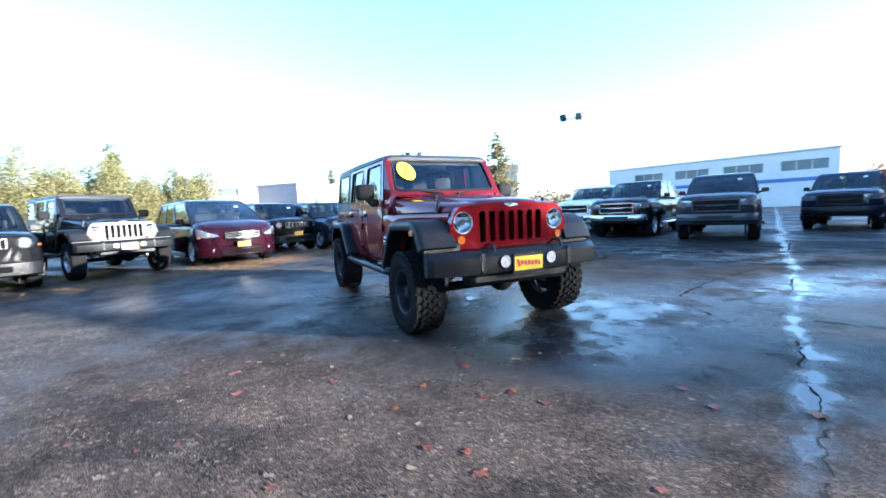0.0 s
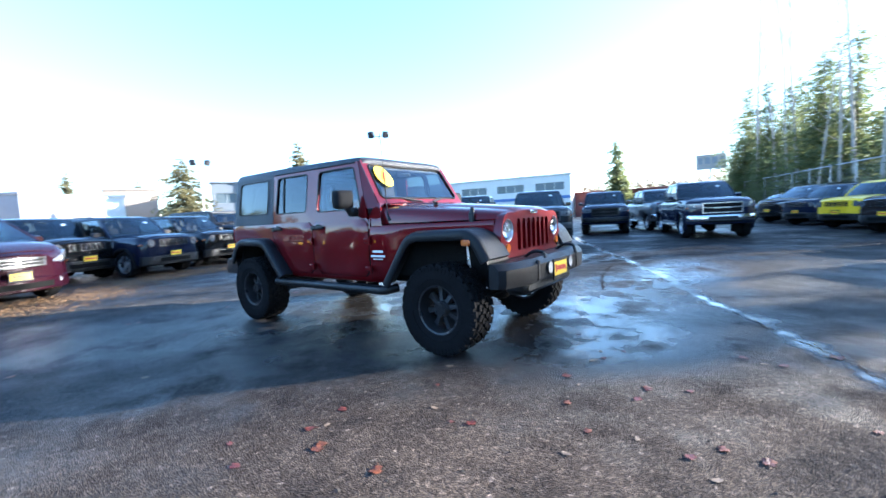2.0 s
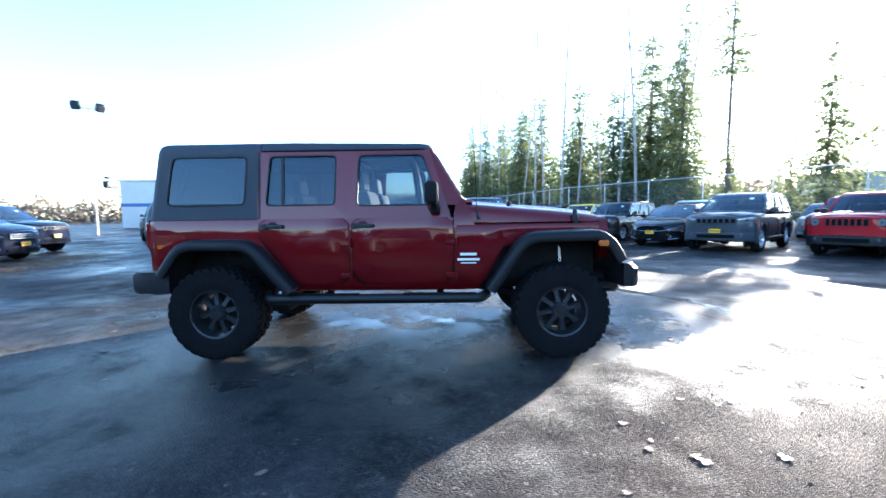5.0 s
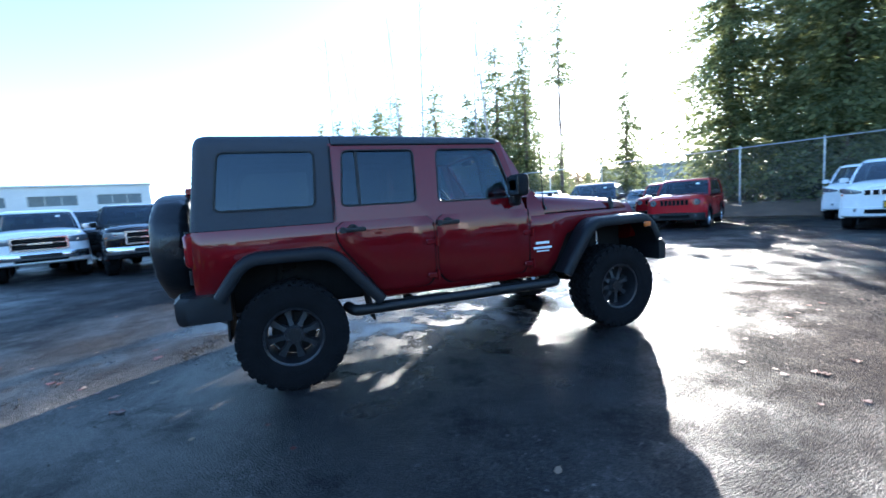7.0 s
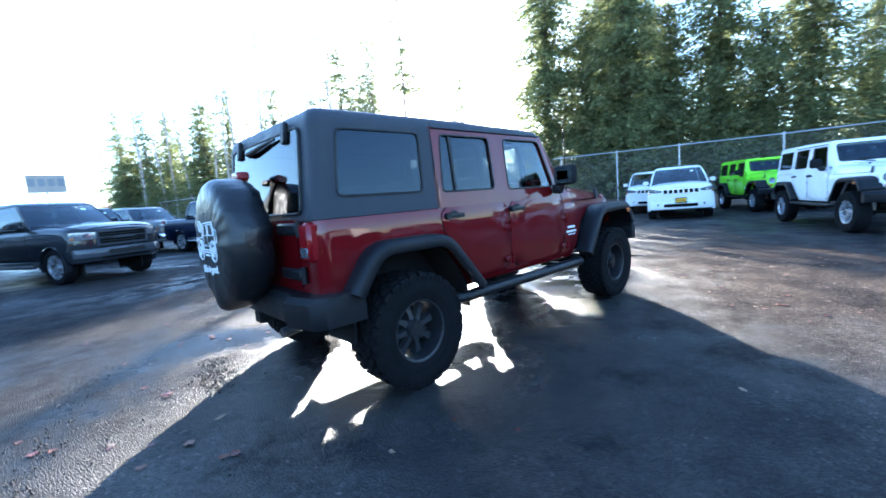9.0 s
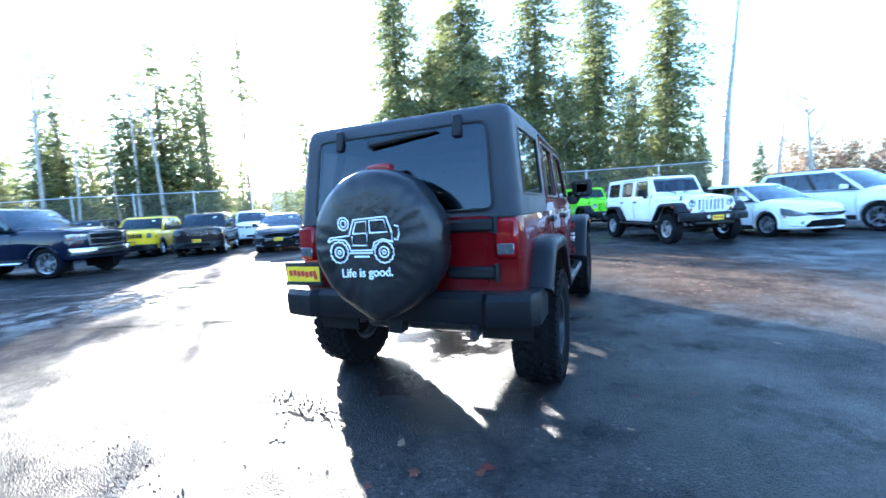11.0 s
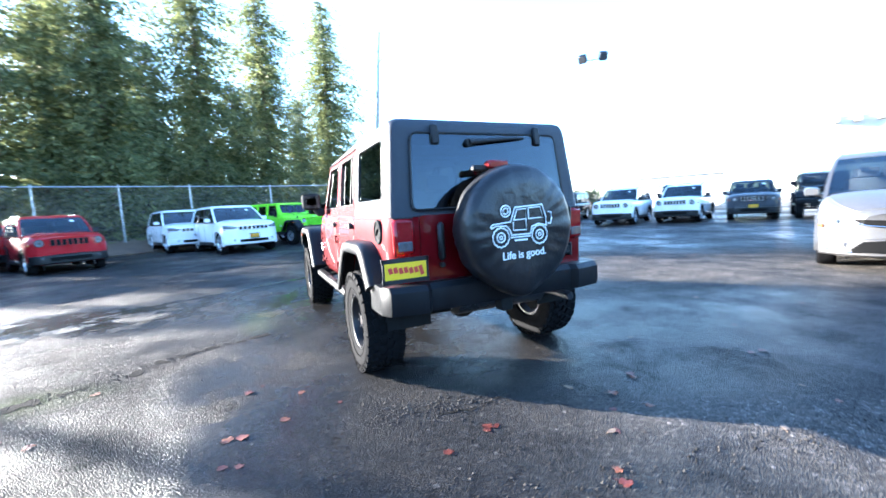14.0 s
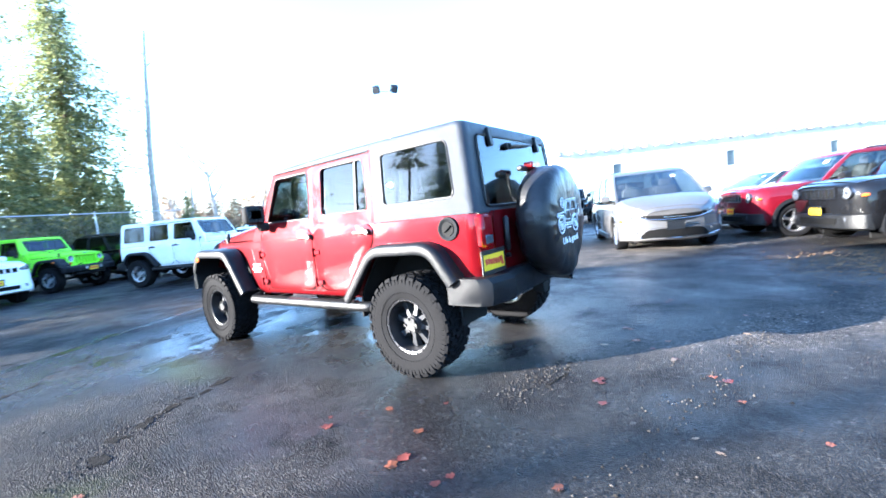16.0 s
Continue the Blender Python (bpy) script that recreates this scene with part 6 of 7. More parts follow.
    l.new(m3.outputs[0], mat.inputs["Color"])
    l.new(bp.outputs[0], mat.inputs["Normal"])
    mix = n.new("ShaderNodeMixShader")
    l.new(calc(n, l, "ADD", calc(n, l, "ADD", calc(n, l, "ADD", calc(n, l, "SUBTRACT", 0.22, calc(n, l, "MULTIPLY", lane, 0.10)), soaked), calc(n, l, "MULTIPLY", dry, -0.12)), calc(n, l, "ADD", calc(n, l, "MULTIPLY", damp, 0.50), calc(n, l, "MAXIMUM", wet, pools)), True), mix.inputs[0])
    l.new(mat.outputs[0], mix.inputs[1])
    l.new(b.outputs[0], mix.inputs[2])
    l.new(mix.outputs[0], n["Material Output"].inputs["Surface"])
    return m




b = bmesh.new()
for x0, x1, y0, y1 in ((-3000, 3000, -3000, 3000),):
    vs = [b.verts.new(p) for p in ((x0, y0, 0), (x1, y0, 0), (x1, y1, 0), (x0, y1, 0))]
    b.faces.new(vs)
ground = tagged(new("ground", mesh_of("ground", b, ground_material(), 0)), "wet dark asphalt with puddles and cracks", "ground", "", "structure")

crack_mat = surface("crack_filled_asphalt", (0.014, 0.013, 0.012), 0.95, 0, 0.5, 10, 0.6, 60, spec=0.05)


def crack(pts, w, seed):
    """A ragged open seam in the asphalt, filled with grit."""
    rnd = random.Random(seed)
    b = bmesh.new()
    rows = []
    P = [Vector((*p, 0.004)) for p in pts]
    wander = 0.0
    for a, c in zip(P, P[1:]):
        k = max(2, int((c - a).length / 0.045))
        d = (c - a).normalized()
        nr = Vector((-d.y, d.x, 0))
        for i in range(k):
            wander = 0.8 * wander + rnd.gauss(0, 0.012)
            q = a.lerp(c, i / k) + nr * wander
            wide = 0.35 + 0.65 * abs(noise.noise(Vector((q.x * 2.1, q.y * 2.1, seed)))) * 2
            wl, wr = w * wide * rnd.uniform(0.05, 1.0), w * wide * rnd.uniform(0.05, 1.0)
            rows.append((b.verts.new(q + nr * wl), b.verts.new(q), b.verts.new(q - nr * wr)))
    for u, v in zip(rows, rows[1:]):
        if rnd.random() < 0.22:
            continue
        b.faces.new((u[0], u[1], v[1], v[0]))
        b.faces.new((u[1], u[2], v[2], v[1]))
    return tagged(new("asphalt_crack", mesh_of("asphalt_crack", b, crack_mat, 0)), "dark ragged crack in the wet asphalt", "crack", "cracks in the asphalt", "structure")


for k, (pts, w) in enumerate((
        (((4.75, -0.9), (4.42, -0.24), (4.1, 0.4), (3.44, 1.75)), 0.016), (((2.5, 3.63), (1.75, 5.3), (0.6, 7.6)), 0.016), (((0.4, 8.0), (-0.47, 10.0)), 0.05),
        (((-0.95, 3.6), (-0.62, 2.85)), 0.10), (((-0.55, 2.65), (-0.32, 2.5), (-0.05, 1.87), (0.1, 1.45)), 0.085), (((-1.5, 5.0), (-1.05, 3.9)), 0.08),
        (((1.3, 5.2), (1.57, 3.51), (1.9, 2.4)), 0.07), (((2.2, 2.1), (2.9, 1.75)), 0.03), (((-2.3, 0.95), (-2.5, 0.5), (-2.45, 0.2)), 0.035),
        (((-4.2, 5.6), (-1.8, 6.2), (1.2, 6.1)), 0.04), (((7.6, 3.2), (5.6, 3.4), (3.2, 2.4)), 0.03), (((4.2, -6.2), (5.1, -6.9), (4.83, -7.8)), 0.06), (((6.5, -7.2), (8.5, -9.6)), 0.05))):
    crack(pts, w, k + 1)

def grit(lines, count, seed):
    """Loose grit and small stones, thickest along the cracks."""
    rnd = random.Random(seed)
    V, F = [], []
    for i in range(count):
        a, c = rnd.choice(lines)
        t, w = rnd.random(), 0.07 if i % 4 else 0.5
        x, y = a[0] + (c[0] - a[0]) * t + rnd.gauss(0, w), a[1] + (c[1] - a[1]) * t + rnd.gauss(0, w)
        s, k, rz = rnd.uniform(0.003, 0.011), len(V), rnd.uniform(0, 6.28)
        for q in range(5):
            u = rz + q * 1.2566
            V.append((x + s * math.cos(u) * rnd.uniform(0.7, 1.2), y + s * math.sin(u) * rnd.uniform(0.7, 1.2), 0.002))
        V.append((x, y, 0.002 + s * rnd.uniform(0.6, 1.1)))
        F += [(k + q, k + (q + 1) % 5, k + 5) for q in range(5)]
    me = bpy.data.meshes.new("grit")
    me.from_pydata(V, [], F)
    me.materials.append(surface("loose_grit", (0.040, 0.036, 0.032), 0.9, 0, 0.5, 12, island=1.2, spec=0.15))
    return tagged(new("grit", me), "loose grit and small stones along the cracks", "gravel", "", "stuff")


grit([((-1.4, 4.9), (-0.72, 3.0)), ((-0.72, 3.0), (0.2, 1.75)), ((-2.3, 0.95), (-2.45, 0.2)), ((2.2, -3.2), (4.4, -1.2)), ((-3.8, -1.6), (-3.0, 1.8))], 1500, 21)

# fallen leaves
leaf_mats = [surface("red_brown_leaf", (0.105, 0.020, 0.012), 0.5, 0, 0.35, 14, 0.3, 80), surface("orange_leaf", (0.14, 0.040, 0.015), 0.5, 0, 0.35, 14, 0.3, 80), surface("pale_leaf", (0.20, 0.135, 0.085), 0.6, 0, 0.3, 14, 0.3, 80)]


def leaf_mesh(kind, seed):
    rnd = random.Random(seed)
    b = bmesh.new()
    n = 15
    rim = []
    for k in range(n):
        a = 2 * math.pi * k / n
        lobe = 0.62 + 0.38 * abs(math.cos(a * 2.5 + 0.3)) if kind != 2 else 0.55 + 0.4 * abs(math.cos(a))
        r = 0.055 * lobe * rnd.uniform(0.85, 1.15)
        rim.append(b.verts.new((r * math.cos(a), r * math.sin(a) * 0.85, 0.004 + rnd.uniform(0, 0.016) * abs(math.cos(a)))))
    c = b.verts.new((0, 0, 0.008))
    for k in range(n):
        b.faces.new((c, rim[k], rim[(k + 1) % n]))
    ext = bmesh.ops.extrude_face_region(b, geom=list(b.faces))
    bmesh.ops.translate(b, verts=[v for v in ext["geom"] if isinstance(v, bmesh.types.BMVert)], vec=(0, 0, 0.0015))
    tube(b, [(0, 0, 0.009), (-0.05, 0.01, 0.006), (-0.085, 0.004, 0.004)], 0.0016, 4)
    return mesh_of("fallen_leaf", b, leaf_mats[kind], 60)


leaf_kinds = [leaf_mesh(k % 3, 40 + k) for k in range(6)]
leaf_names = ["reddish brown fallen leaf on the asphalt", "orange fallen leaf on the asphalt", "pale dry fallen leaf on the asphalt"]
spots = [(4.11, 0.40), (1.61, -2.21), (1.31, -2.63), (3.23, -2.22), (3.5, -1.36), (3.79, 0.04), (4.11, -0.81), (3.67, -1.38), (-2.23, 0.56), (-2.58, -0.21), (-2.79, -0.39), (-2.76, 0.53), (-2.94, -0.23), (-1.58, 2.9), (-2.84, 0.81), (-3.36, 0.19), (-2.11, 1.85), (-2.39, 1.86), (-2.75, 0.47), (-2.42, 1.78), (-2.12, 1.77), (-3.43, 1.08), (-2.69, -0.69), (-1.52, -1.73), (-3.44, 0.23), (-2.64, -0.71)]
rl = random.Random(8)
spots += [(rl.uniform(1.5, 4.6), rl.uniform(-3.2, 0.2)) for _ in range(62)] + [(rl.uniform(-4.2, -1.2), rl.uniform(-2.5, 3.2)) for _ in range(34)] + [(rl.uniform(-9, 12), rl.uniform(-9, 9)) for _ in range(40)]
for i, (x, y) in enumerate(spots):
    if abs(x) < 2.3 and abs(y) < 1.0:
        continue
    k = rl.choice((0, 0, 0, 1, 1, 2)) if i else 1
    o = new("fallen_leaf", leaf_kinds[k + 3 * rl.randint(0, 1)])
    s = rl.uniform(0.32, 0.75) if i else 0.95
    o.matrix_basis = pose(x, y, 0.0, 0, 0, rl.uniform(0, 360)) @ Matrix.Diagonal((s, s, s, 1))
    tagged(o, leaf_names[k], "leaf", "fallen leaves")


def litter(name, outline, count, seed, label, w):
    """A strip of fallen needles and leaves, too many to count."""
    rnd = random.Random(seed)
    vs, fs = [], []
    P = [Vector((*p, 0)) for p in outline]
    seglen = [(c - a).length for a, c in zip(P, P[1:])]
    for _ in range(count):
        i = rnd.choices(range(len(seglen)), seglen)[0]
        q = P[i].lerp(P[i + 1], rnd.random())
        q = q + Vector((rnd.gauss(0, w), rnd.gauss(0, w), 0))
        a, s = rnd.uniform(0, 6.28), rnd.uniform(0.012, 0.034)
        dx, dy = Vector((math.cos(a), math.sin(a), 0)) * s, Vector((-math.sin(a), math.cos(a), 0)) * s * 0.55
        z = Vector((0, 0, rnd.uniform(0.006, 0.02)))
        k = len(vs)
        vs += [q + dx + z, q + dy + Vector((0, 0, 0.006)), q - dx + z * 0.8, q - dy + Vector((0, 0, 0.006))]
        fs.append((k, k + 1, k + 2, k + 3))
    me = bpy.data.meshes.new(name)
    me.from_pydata(vs, [], fs)
    me.materials.append(surface(name + "_mat", (0.15, 0.085, 0.036), 0.8, 0, 0.35, 5, island=0.9))
    return tagged(new(name, me), label, "leaf litter", "", "stuff")


litter("leaf_litter", [(-4.6, -5.2), (-5.2, -3.9), (-6.4, -1.8), (-8.6, 0.2), (-8.6, 2.0), (-9.4, 4.0), (-10.6, 6.4), (-12.5, 9.5)], 16000, 3, "brown fallen leaves strewn along the parked row", 0.5)
litter("leaf_litter", [(21.0, -3.5), (20.2, 0.0), (18.5, 4.5), (17.2, 8.0), (14.2, 13.5), (13.0, 17.0)], 16000, 4, "brown fallen leaves along the fence", 0.9)


# ---- trees ----
def leafy(name, c1, c2, trans=0.35):
    m, n, l, b = nodes_of(name)
    rnd = n.new("ShaderNodeNewGeometry").outputs["Random Per Island"]
    tc = n.new("ShaderNodeTexCoord").outputs["Object"]
    f = calc(n, l, "ADD", calc(n, l, "MULTIPLY", rnd, 0.6), calc(n, l, "MULTIPLY", noise_tex(n, l, 0.9, 3, 0.6, tc), 0.4))
    col = ramp(n, l, f, [(0.15, c1), (0.85, c2)])
    l.new(col, b.inputs["Base Color"])
    b.inputs["Roughness"].default_value = 0.6
    tr = n.new("ShaderNodeBsdfTranslucent")
    l.new(col, tr.inputs["Color"])
    mix = n.new("ShaderNodeMixShader")
    mix.inputs[0].default_value = trans
    l.new(b.outputs[0], mix.inputs[1])
    l.new(tr.outputs[0], mix.inputs[2])
    l.new(mix.outputs[0], n["Material Output"].inputs["Surface"])
    return m


needle = leafy("conifer_needles", (0.072, 0.094, 0.040), (0.24, 0.26, 0.11), 0.62)
needle_dry = leafy("olive_conifer_needles", (0.09, 0.085, 0.042), (0.27, 0.24, 0.115), 0.5)
scrub = leafy("dull_scrub", (0.03, 0.03, 0.018), (0.10, 0.085, 0.05), 0.3)
olive_leaf = leafy("olive_leaves", (0.10, 0.10, 0.042), (0.28, 0.255, 0.11), 0.4)
brush = leafy("bare_brushwood", (0.16, 0.11, 0.075), (0.36, 0.27, 0.18), 0.3)
hedge_leaf = leafy("hedge_leaves", (0.015, 0.03, 0.012), (0.05, 0.08, 0.025), 0.2)
bark = surface("rough_bark", (0.12, 0.085, 0.06), 0.9, 0, 0.4, 5, 0.9, 30)
pale_bark = surface("pale_bark", (0.32, 0.29, 0.26), 0.85, 0, 0.4, 4, 0.6, 30)


def mesh_np(name, V, F, mat):
    me = bpy.data.meshes.new(name)
    me.from_pydata(V, [], F)
    me.materials.append(mat)
    return me


def conifer_meshes(h, rad, sprays, seed, low=0.08, droop=0.35, size=0.42, power=0.8, mat=None, lean=0.0, per=15, girth=0.012, leaf=0.20, bias=0.62, even=0.55):
    """The trunk and the crown of a conifer: drooping boughs, each hung with small flat sprays, with gaps between them."""
    rnd = random.Random(seed)
    t = bmesh.new()
    tube(t, [(lean * k * h * 0.02, 0.06 * math.sin(k), h * k / 6) for k in range(7)], [girth * h * (1 - 0.95 * k / 6) + 0.01 for k in range(7)], 8)
    V, F = [], []
    gaps = [rnd.uniform(0, 6.28) for _ in range(40)]
    for i in range(sprays // per):
        v = min(low + (1 - low) * (1 - (1 - rnd.random()) ** bias), 0.995)
        a = rnd.uniform(0, 6.28)
        clump = 0.66 + 0.34 * math.sin(2 * a + gaps[int(v * 39)]) + 0.18 * math.sin(v * 47 + a)
        L = max(0.12, rad * ((1 - v) ** power * 0.92 + 0.06) * rnd.uniform(even, 1.15) * clump)
        z0 = v * h
        rise, bend = rnd.uniform(-0.05, 0.25), rnd.gauss(0, 0.25)
        n = max(5, int(per * min(1.0, 0.35 + L / (rad * 0.8))))
        for k in range(n):
            u = ((k + rnd.random()) / n) ** 0.75
            x, z, b_ = L * u, z0 + L * (rise * u - droop * u * u), a + bend * u
            spread = 0.05 + 0.10 * u * min(L, 2.0)
            q = Vector((x * math.cos(b_) + lean * z0 * 0.12, x * math.sin(b_), z)) + Vector((rnd.gauss(0, spread), rnd.gauss(0, spread), rnd.gauss(0, spread * 0.45) - 0.06 * u))
            s_ = size * rnd.uniform(0.55, 1.35) * (0.70 + 0.30 * (1 - v))
            aa = b_ + rnd.gauss(0, 0.8)
            d = Vector((math.cos(aa), math.sin(aa), rnd.uniform(-1.2, 0.15))).normalized() * s_
            w = d.cross(Vector((rnd.gauss(0, 1), rnd.gauss(0, 1), rnd.gauss(0, 1)))).normalized() * s_ * leaf
            j = len(V)
            V += [q, q + d * 0.45 + w, q + d, q + d * 0.4 - w]
            F.append((j, j + 1, j + 2, j + 3))
    return mesh_of("trunk", t, bark), mesh_np("crown", V, F, mat or needle)


def tree_thing(meshes, x, y, z=0.0, rz=0.0, sc=1.0, label="", name="conifer_tree", group="conifers", wide=1.0):
    e = new(name)
    part("trunk", meshes[0], None, e)
    part("crown", meshes[1], None, e)
    e.matrix_basis = pose(x, y, z, 0, 0, rz) @ Matrix.Diagonal((sc * wide, sc * wide, sc, 1))
    return tagged(e, label, "tree", group)


def bare_meshes(h, seed, spread=0.30, levels=3, r0=None, start=0.25, kids=(9, 5, 4), limb=0.38):
    rnd = random.Random(seed)
    t, c = bmesh.new(), bmesh.new()
    r0 = r0 or 0.007 * h + 0.01

    def grow(bm, p, d, L, r, lev):
        pts, rs = [p], [r]
        q, dd = p.copy(), d.copy()
        n = 6 if lev == 0 else 4
        for k in range(n):
            w = 0.09 if lev else 0.025
            dd = (dd + Vector((rnd.gauss(0, w), rnd.gauss(0, w), 0.05))).normalized()
            q = q + dd * L / n
            pts.append(q.copy())
            rs.append(r * (1 - 0.85 * (k + 1) / n))
        tube(bm, pts, rs, 6 if lev == 0 else 3)
        if lev < levels:
            for i in range(kids[lev] if lev < len(kids) else 3):
                u = rnd.uniform(start if lev == 0 else 0.2, 0.98)
                k = min(int(u * n), n - 1)
                base = pts[k].lerp(pts[k + 1], u * n - k)
                a = rnd.uniform(0, 6.28)
                side = Vector((math.cos(a), math.sin(a), rnd.uniform(0.1, 0.9)))
                grow(c, base, (dd * 0.45 + side).normalized(), L * spread * rnd.uniform(0.6, 1.3) * (1.15 - u * 0.6), max(0.006, r * limb * (1 - 0.6 * u)), lev + 1)

    grow(t, Vector((0, 0, 0)), Vector((rnd.gauss(0, 0.04), rnd.gauss(0, 0.04), 1)).normalized(), h, r0, 0)
    return mesh_of("trunk", t, pale_bark), mesh_of("crown", c, pale_bark)


# the row of cedars close behind the fence, with younger growth between them
cedars = [conifer_meshes(18.0, 4.6, 48000, 11, 0.03, 0.42, 0.29, 0.35, per=26, bias=0.82, even=0.68), conifer_meshes(17.5, 3.7, 42000, 12, 0.03, 0.42, 0.28, 0.30, per=26, bias=0.82, even=0.68), conifer_meshes(17.0, 4.6, 46000, 13, 0.03, 0.40, 0.29, 0.44, per=26, bias=0.82, even=0.68)]
for k, x, y, sc, rz in ((1, 21.9, 12.6, 1.12, 0), (0, 23.5, 8.2, 1.10, 80), (1, 26.0, 3.8, 1.08, 40), (2, 28.2, 0.0, 1.02, 120), (2, 30.6, -4.8, 1.04, 0)):
    tree_thing(cedars[k], x, y, 0.4, rz, sc, "tall feathery green cedar behind the chain-link fence")
for k, x, y, sc, rz in ((2, 23.2, 10.6, 0.72, 15), (0, 25.4, 6.3, 0.64, 70), (2, 27.6, 2.0, 0.60, 170), (0, 29.6, -2.4, 0.54, 10), (2, 31.0, -7.0, 0.34, 220), (1, 26.6, 10.8, 0.90, 20), (2, 29.4, 9.0, 0.85, 200), (0, 30.5, 5.0, 0.62, 60)):
    tree_thing(cedars[k], x, y, 0.4, rz, sc, "bushy younger cedar between the tall ones")
thin = [conifer_meshes(14.0, 4.6, 13000, 21, 0.04, 0.38, 0.33, 0.70, per=24), conifer_meshes(14.0, 3.8, 11000, 22, 0.10, 0.45, 0.32, 0.60, per=22), conifer_meshes(12.0, 3.8, 11000, 23, 0.04, 0.32, 0.35, 0.75, per=24)]
wispy = [conifer_meshes(14.0, 4.4, 9000, 21, 0.05, 0.38, 0.34, 0.75, per=24, leaf=0.15), conifer_meshes(14.0, 3.6, 6000, 22, 0.14, 0.45, 0.33, 0.65, per=22, leaf=0.15)]
rt = random.Random(77)
woods = []
for k in range(46):
    u = k / 45
    bear = 88 - 50 * u + rt.uniform(-1.2, 1.2)
    d = 46 - 4 * u + rt.uniform(0, 14)
    x, y = 1.0 + d * math.cos(radians(bear)), -1.0 + d * math.sin(radians(bear))
    woods.append((x, y))
    tree_thing(rt.choice(thin), x, y, 0.2, rt.uniform(0, 360), rt.uniform(0.26, 0.46), "low conifer among bare trees beyond the fence")
# slim conifers along the fence: place, height and a choice of shape
for x, y, h, k in ((4.9, 50.4, 12.8, 0), (6.4, 46.7, 11.2, 0), (8.1, 41.8, 12.2, 1), (9.6, 38.6, 13.2, 1), (11.7, 32.7, 12.5, 1), (11.5, 34.5, 9.5, 0), (13.0, 28.5, 10.4, 0), (14.4, 28.8, 8.4, 0), (15.9, 28.8, 15.1, 1), (17.2, 27.6, 12.4, 1),
                   (3.3, 55.5, 13.6, 0), (3.0, 51.0, 9.5, 0), (4.2, 53.0, 10.5, 2), (5.6, 51.5, 9.0, 2), (6.9, 49.0, 9.5, 2), (7.6, 45.0, 9.0, 2), (9.2, 44.0, 9.0, 0), (10.6, 38.0, 8.0, 2), (12.6, 35.5, 9.0, 2), (7.7, 53.0, 13.8, 1), (8.2, 41.0, 12.6, 1)):
    tree_thing(thin[k], x, y, 0.2, rt.uniform(0, 360), h / 14.0, "slim conifer among bare trees beyond the fence", wide=1.35)
for x, y, h, k in ((12.9, 31.9, 10.2, 0), (16.1, 31.3, 12.4, 1), (17.5, 30.0, 10.5, 1), (16.0, 24.4, 13.0, 0), (17.7, 26.0, 7.6, 0), (19.9, 25.4, 6.8, 0), (24.3, 25.7, 7.4, 0), (21.5, 27.5, 8.0, 1)):
    tree_thing(wispy[k], x, y, 0.2, rt.uniform(0, 360), h / 14.0, "slim conifer in the low sun beyond the fence")
tree_thing(thin[0], 24.8, 23.4, 0.2, 40, 0.84, "bushy conifer in the low sun beyond the fence", wide=0.95)
airy = conifer_meshes(20.0, 3.0, 4200, 27, 0.48, 0.4, 0.34, 0.40, per=30, girth=0.007, leaf=0.16)
for x, y, sc, rz in ((18.6, 23.6, 1.0, 0), (16.6, 25.6, 0.78, 120)):
    tree_thing(airy, x, y, 0.2, rz, sc, "tall airy pine with gaps between its boughs")
bare = [bare_meshes(19.0, 31, 0.13, 2, kids=(18, 4), start=0.35), bare_meshes(19.0, 32, 0.15, 2, kids=(16, 4), start=0.3), bare_meshes(19.0, 33, 0.11, 2, kids=(14, 3), start=0.4)]
for k, (x, y, h) in enumerate(((4.1, 48.3, 22.1), (6.8, 41.5, 18.7), (7.4, 37.0, 13.6), (9.7, 31.2, 18.8), (10.3, 28.8, 12.2), (11.8, 27.2, 9.0), (13.8, 26.1, 17.5), (9.2, 34.8, 18.7), (12.9, 27.2, 16.9), (17.6, 27.1, 20.7), (16.5, 28.0, 15.6), (6.2, 45.3, 18.6), (5.4, 46.0, 17.0), (8.6, 36.4, 15.5))):
    tree_thing(bare[k % 3], x, y, 0.2, 67 * k, h / 19.0, "tall slender leafless tree with pale bark", "bare_tree", "leafless trees")
veil = [bare_meshes(15.0, 41, 0.26, 3, kids=(15, 7, 5), start=0.25), bare_meshes(17.0, 42, 0.22, 3, kids=(16, 7, 5), start=0.3)]
for k in range(14):
    bear, d = 51 + 30 * k / 13 + rt.uniform(-0.8, 0.8), rt.uniform(46, 60)
    tree_thing(rt.choice(veil), 1.0 + d * math.cos(radians(bear)), -1.0 + d * math.sin(radians(bear)), 0.2, rt.uniform(0, 360), rt.uniform(0.6, 0.9), "leafless twiggy tree beyond the fence", "bare_tree", "leafless trees")
snag = bare_meshes(14.5, 35, 0.07, 1, kids=(12,), start=0.3, r0=0.30)
for x, y, sc, rz in ((27.5, -7.6, 1.0, 0), (31.2, -11.4, 0.7, 90)):
    tree_thing(snag, x, y, 0.0, rz, sc, "dead bare trunk with stub branches", "bare_tree", "leafless trees")
crooked = [bare_meshes(8.5, 36, 0.46, 3, kids=(8, 5, 4), start=0.3, r0=0.26, limb=0.60), bare_meshes(7.5, 37, 0.42, 3, kids=(7, 5, 4), start=0.25, r0=0.22, limb=0.55)]
for x, y, sc, rz, k in ((31.0, -13.4, 1.0, 20, 0), (35.0, -12.0, 0.9, 200, 1), (36.0, -20.5, 0.9, 100, 1), (33.0, -24.5, 0.85, 30, 0)):
    tree_thing(crooked[k], x, y, 0.0, rz, sc, "crooked leafless tree beyond the hedge", "bare_tree", "leafless trees")
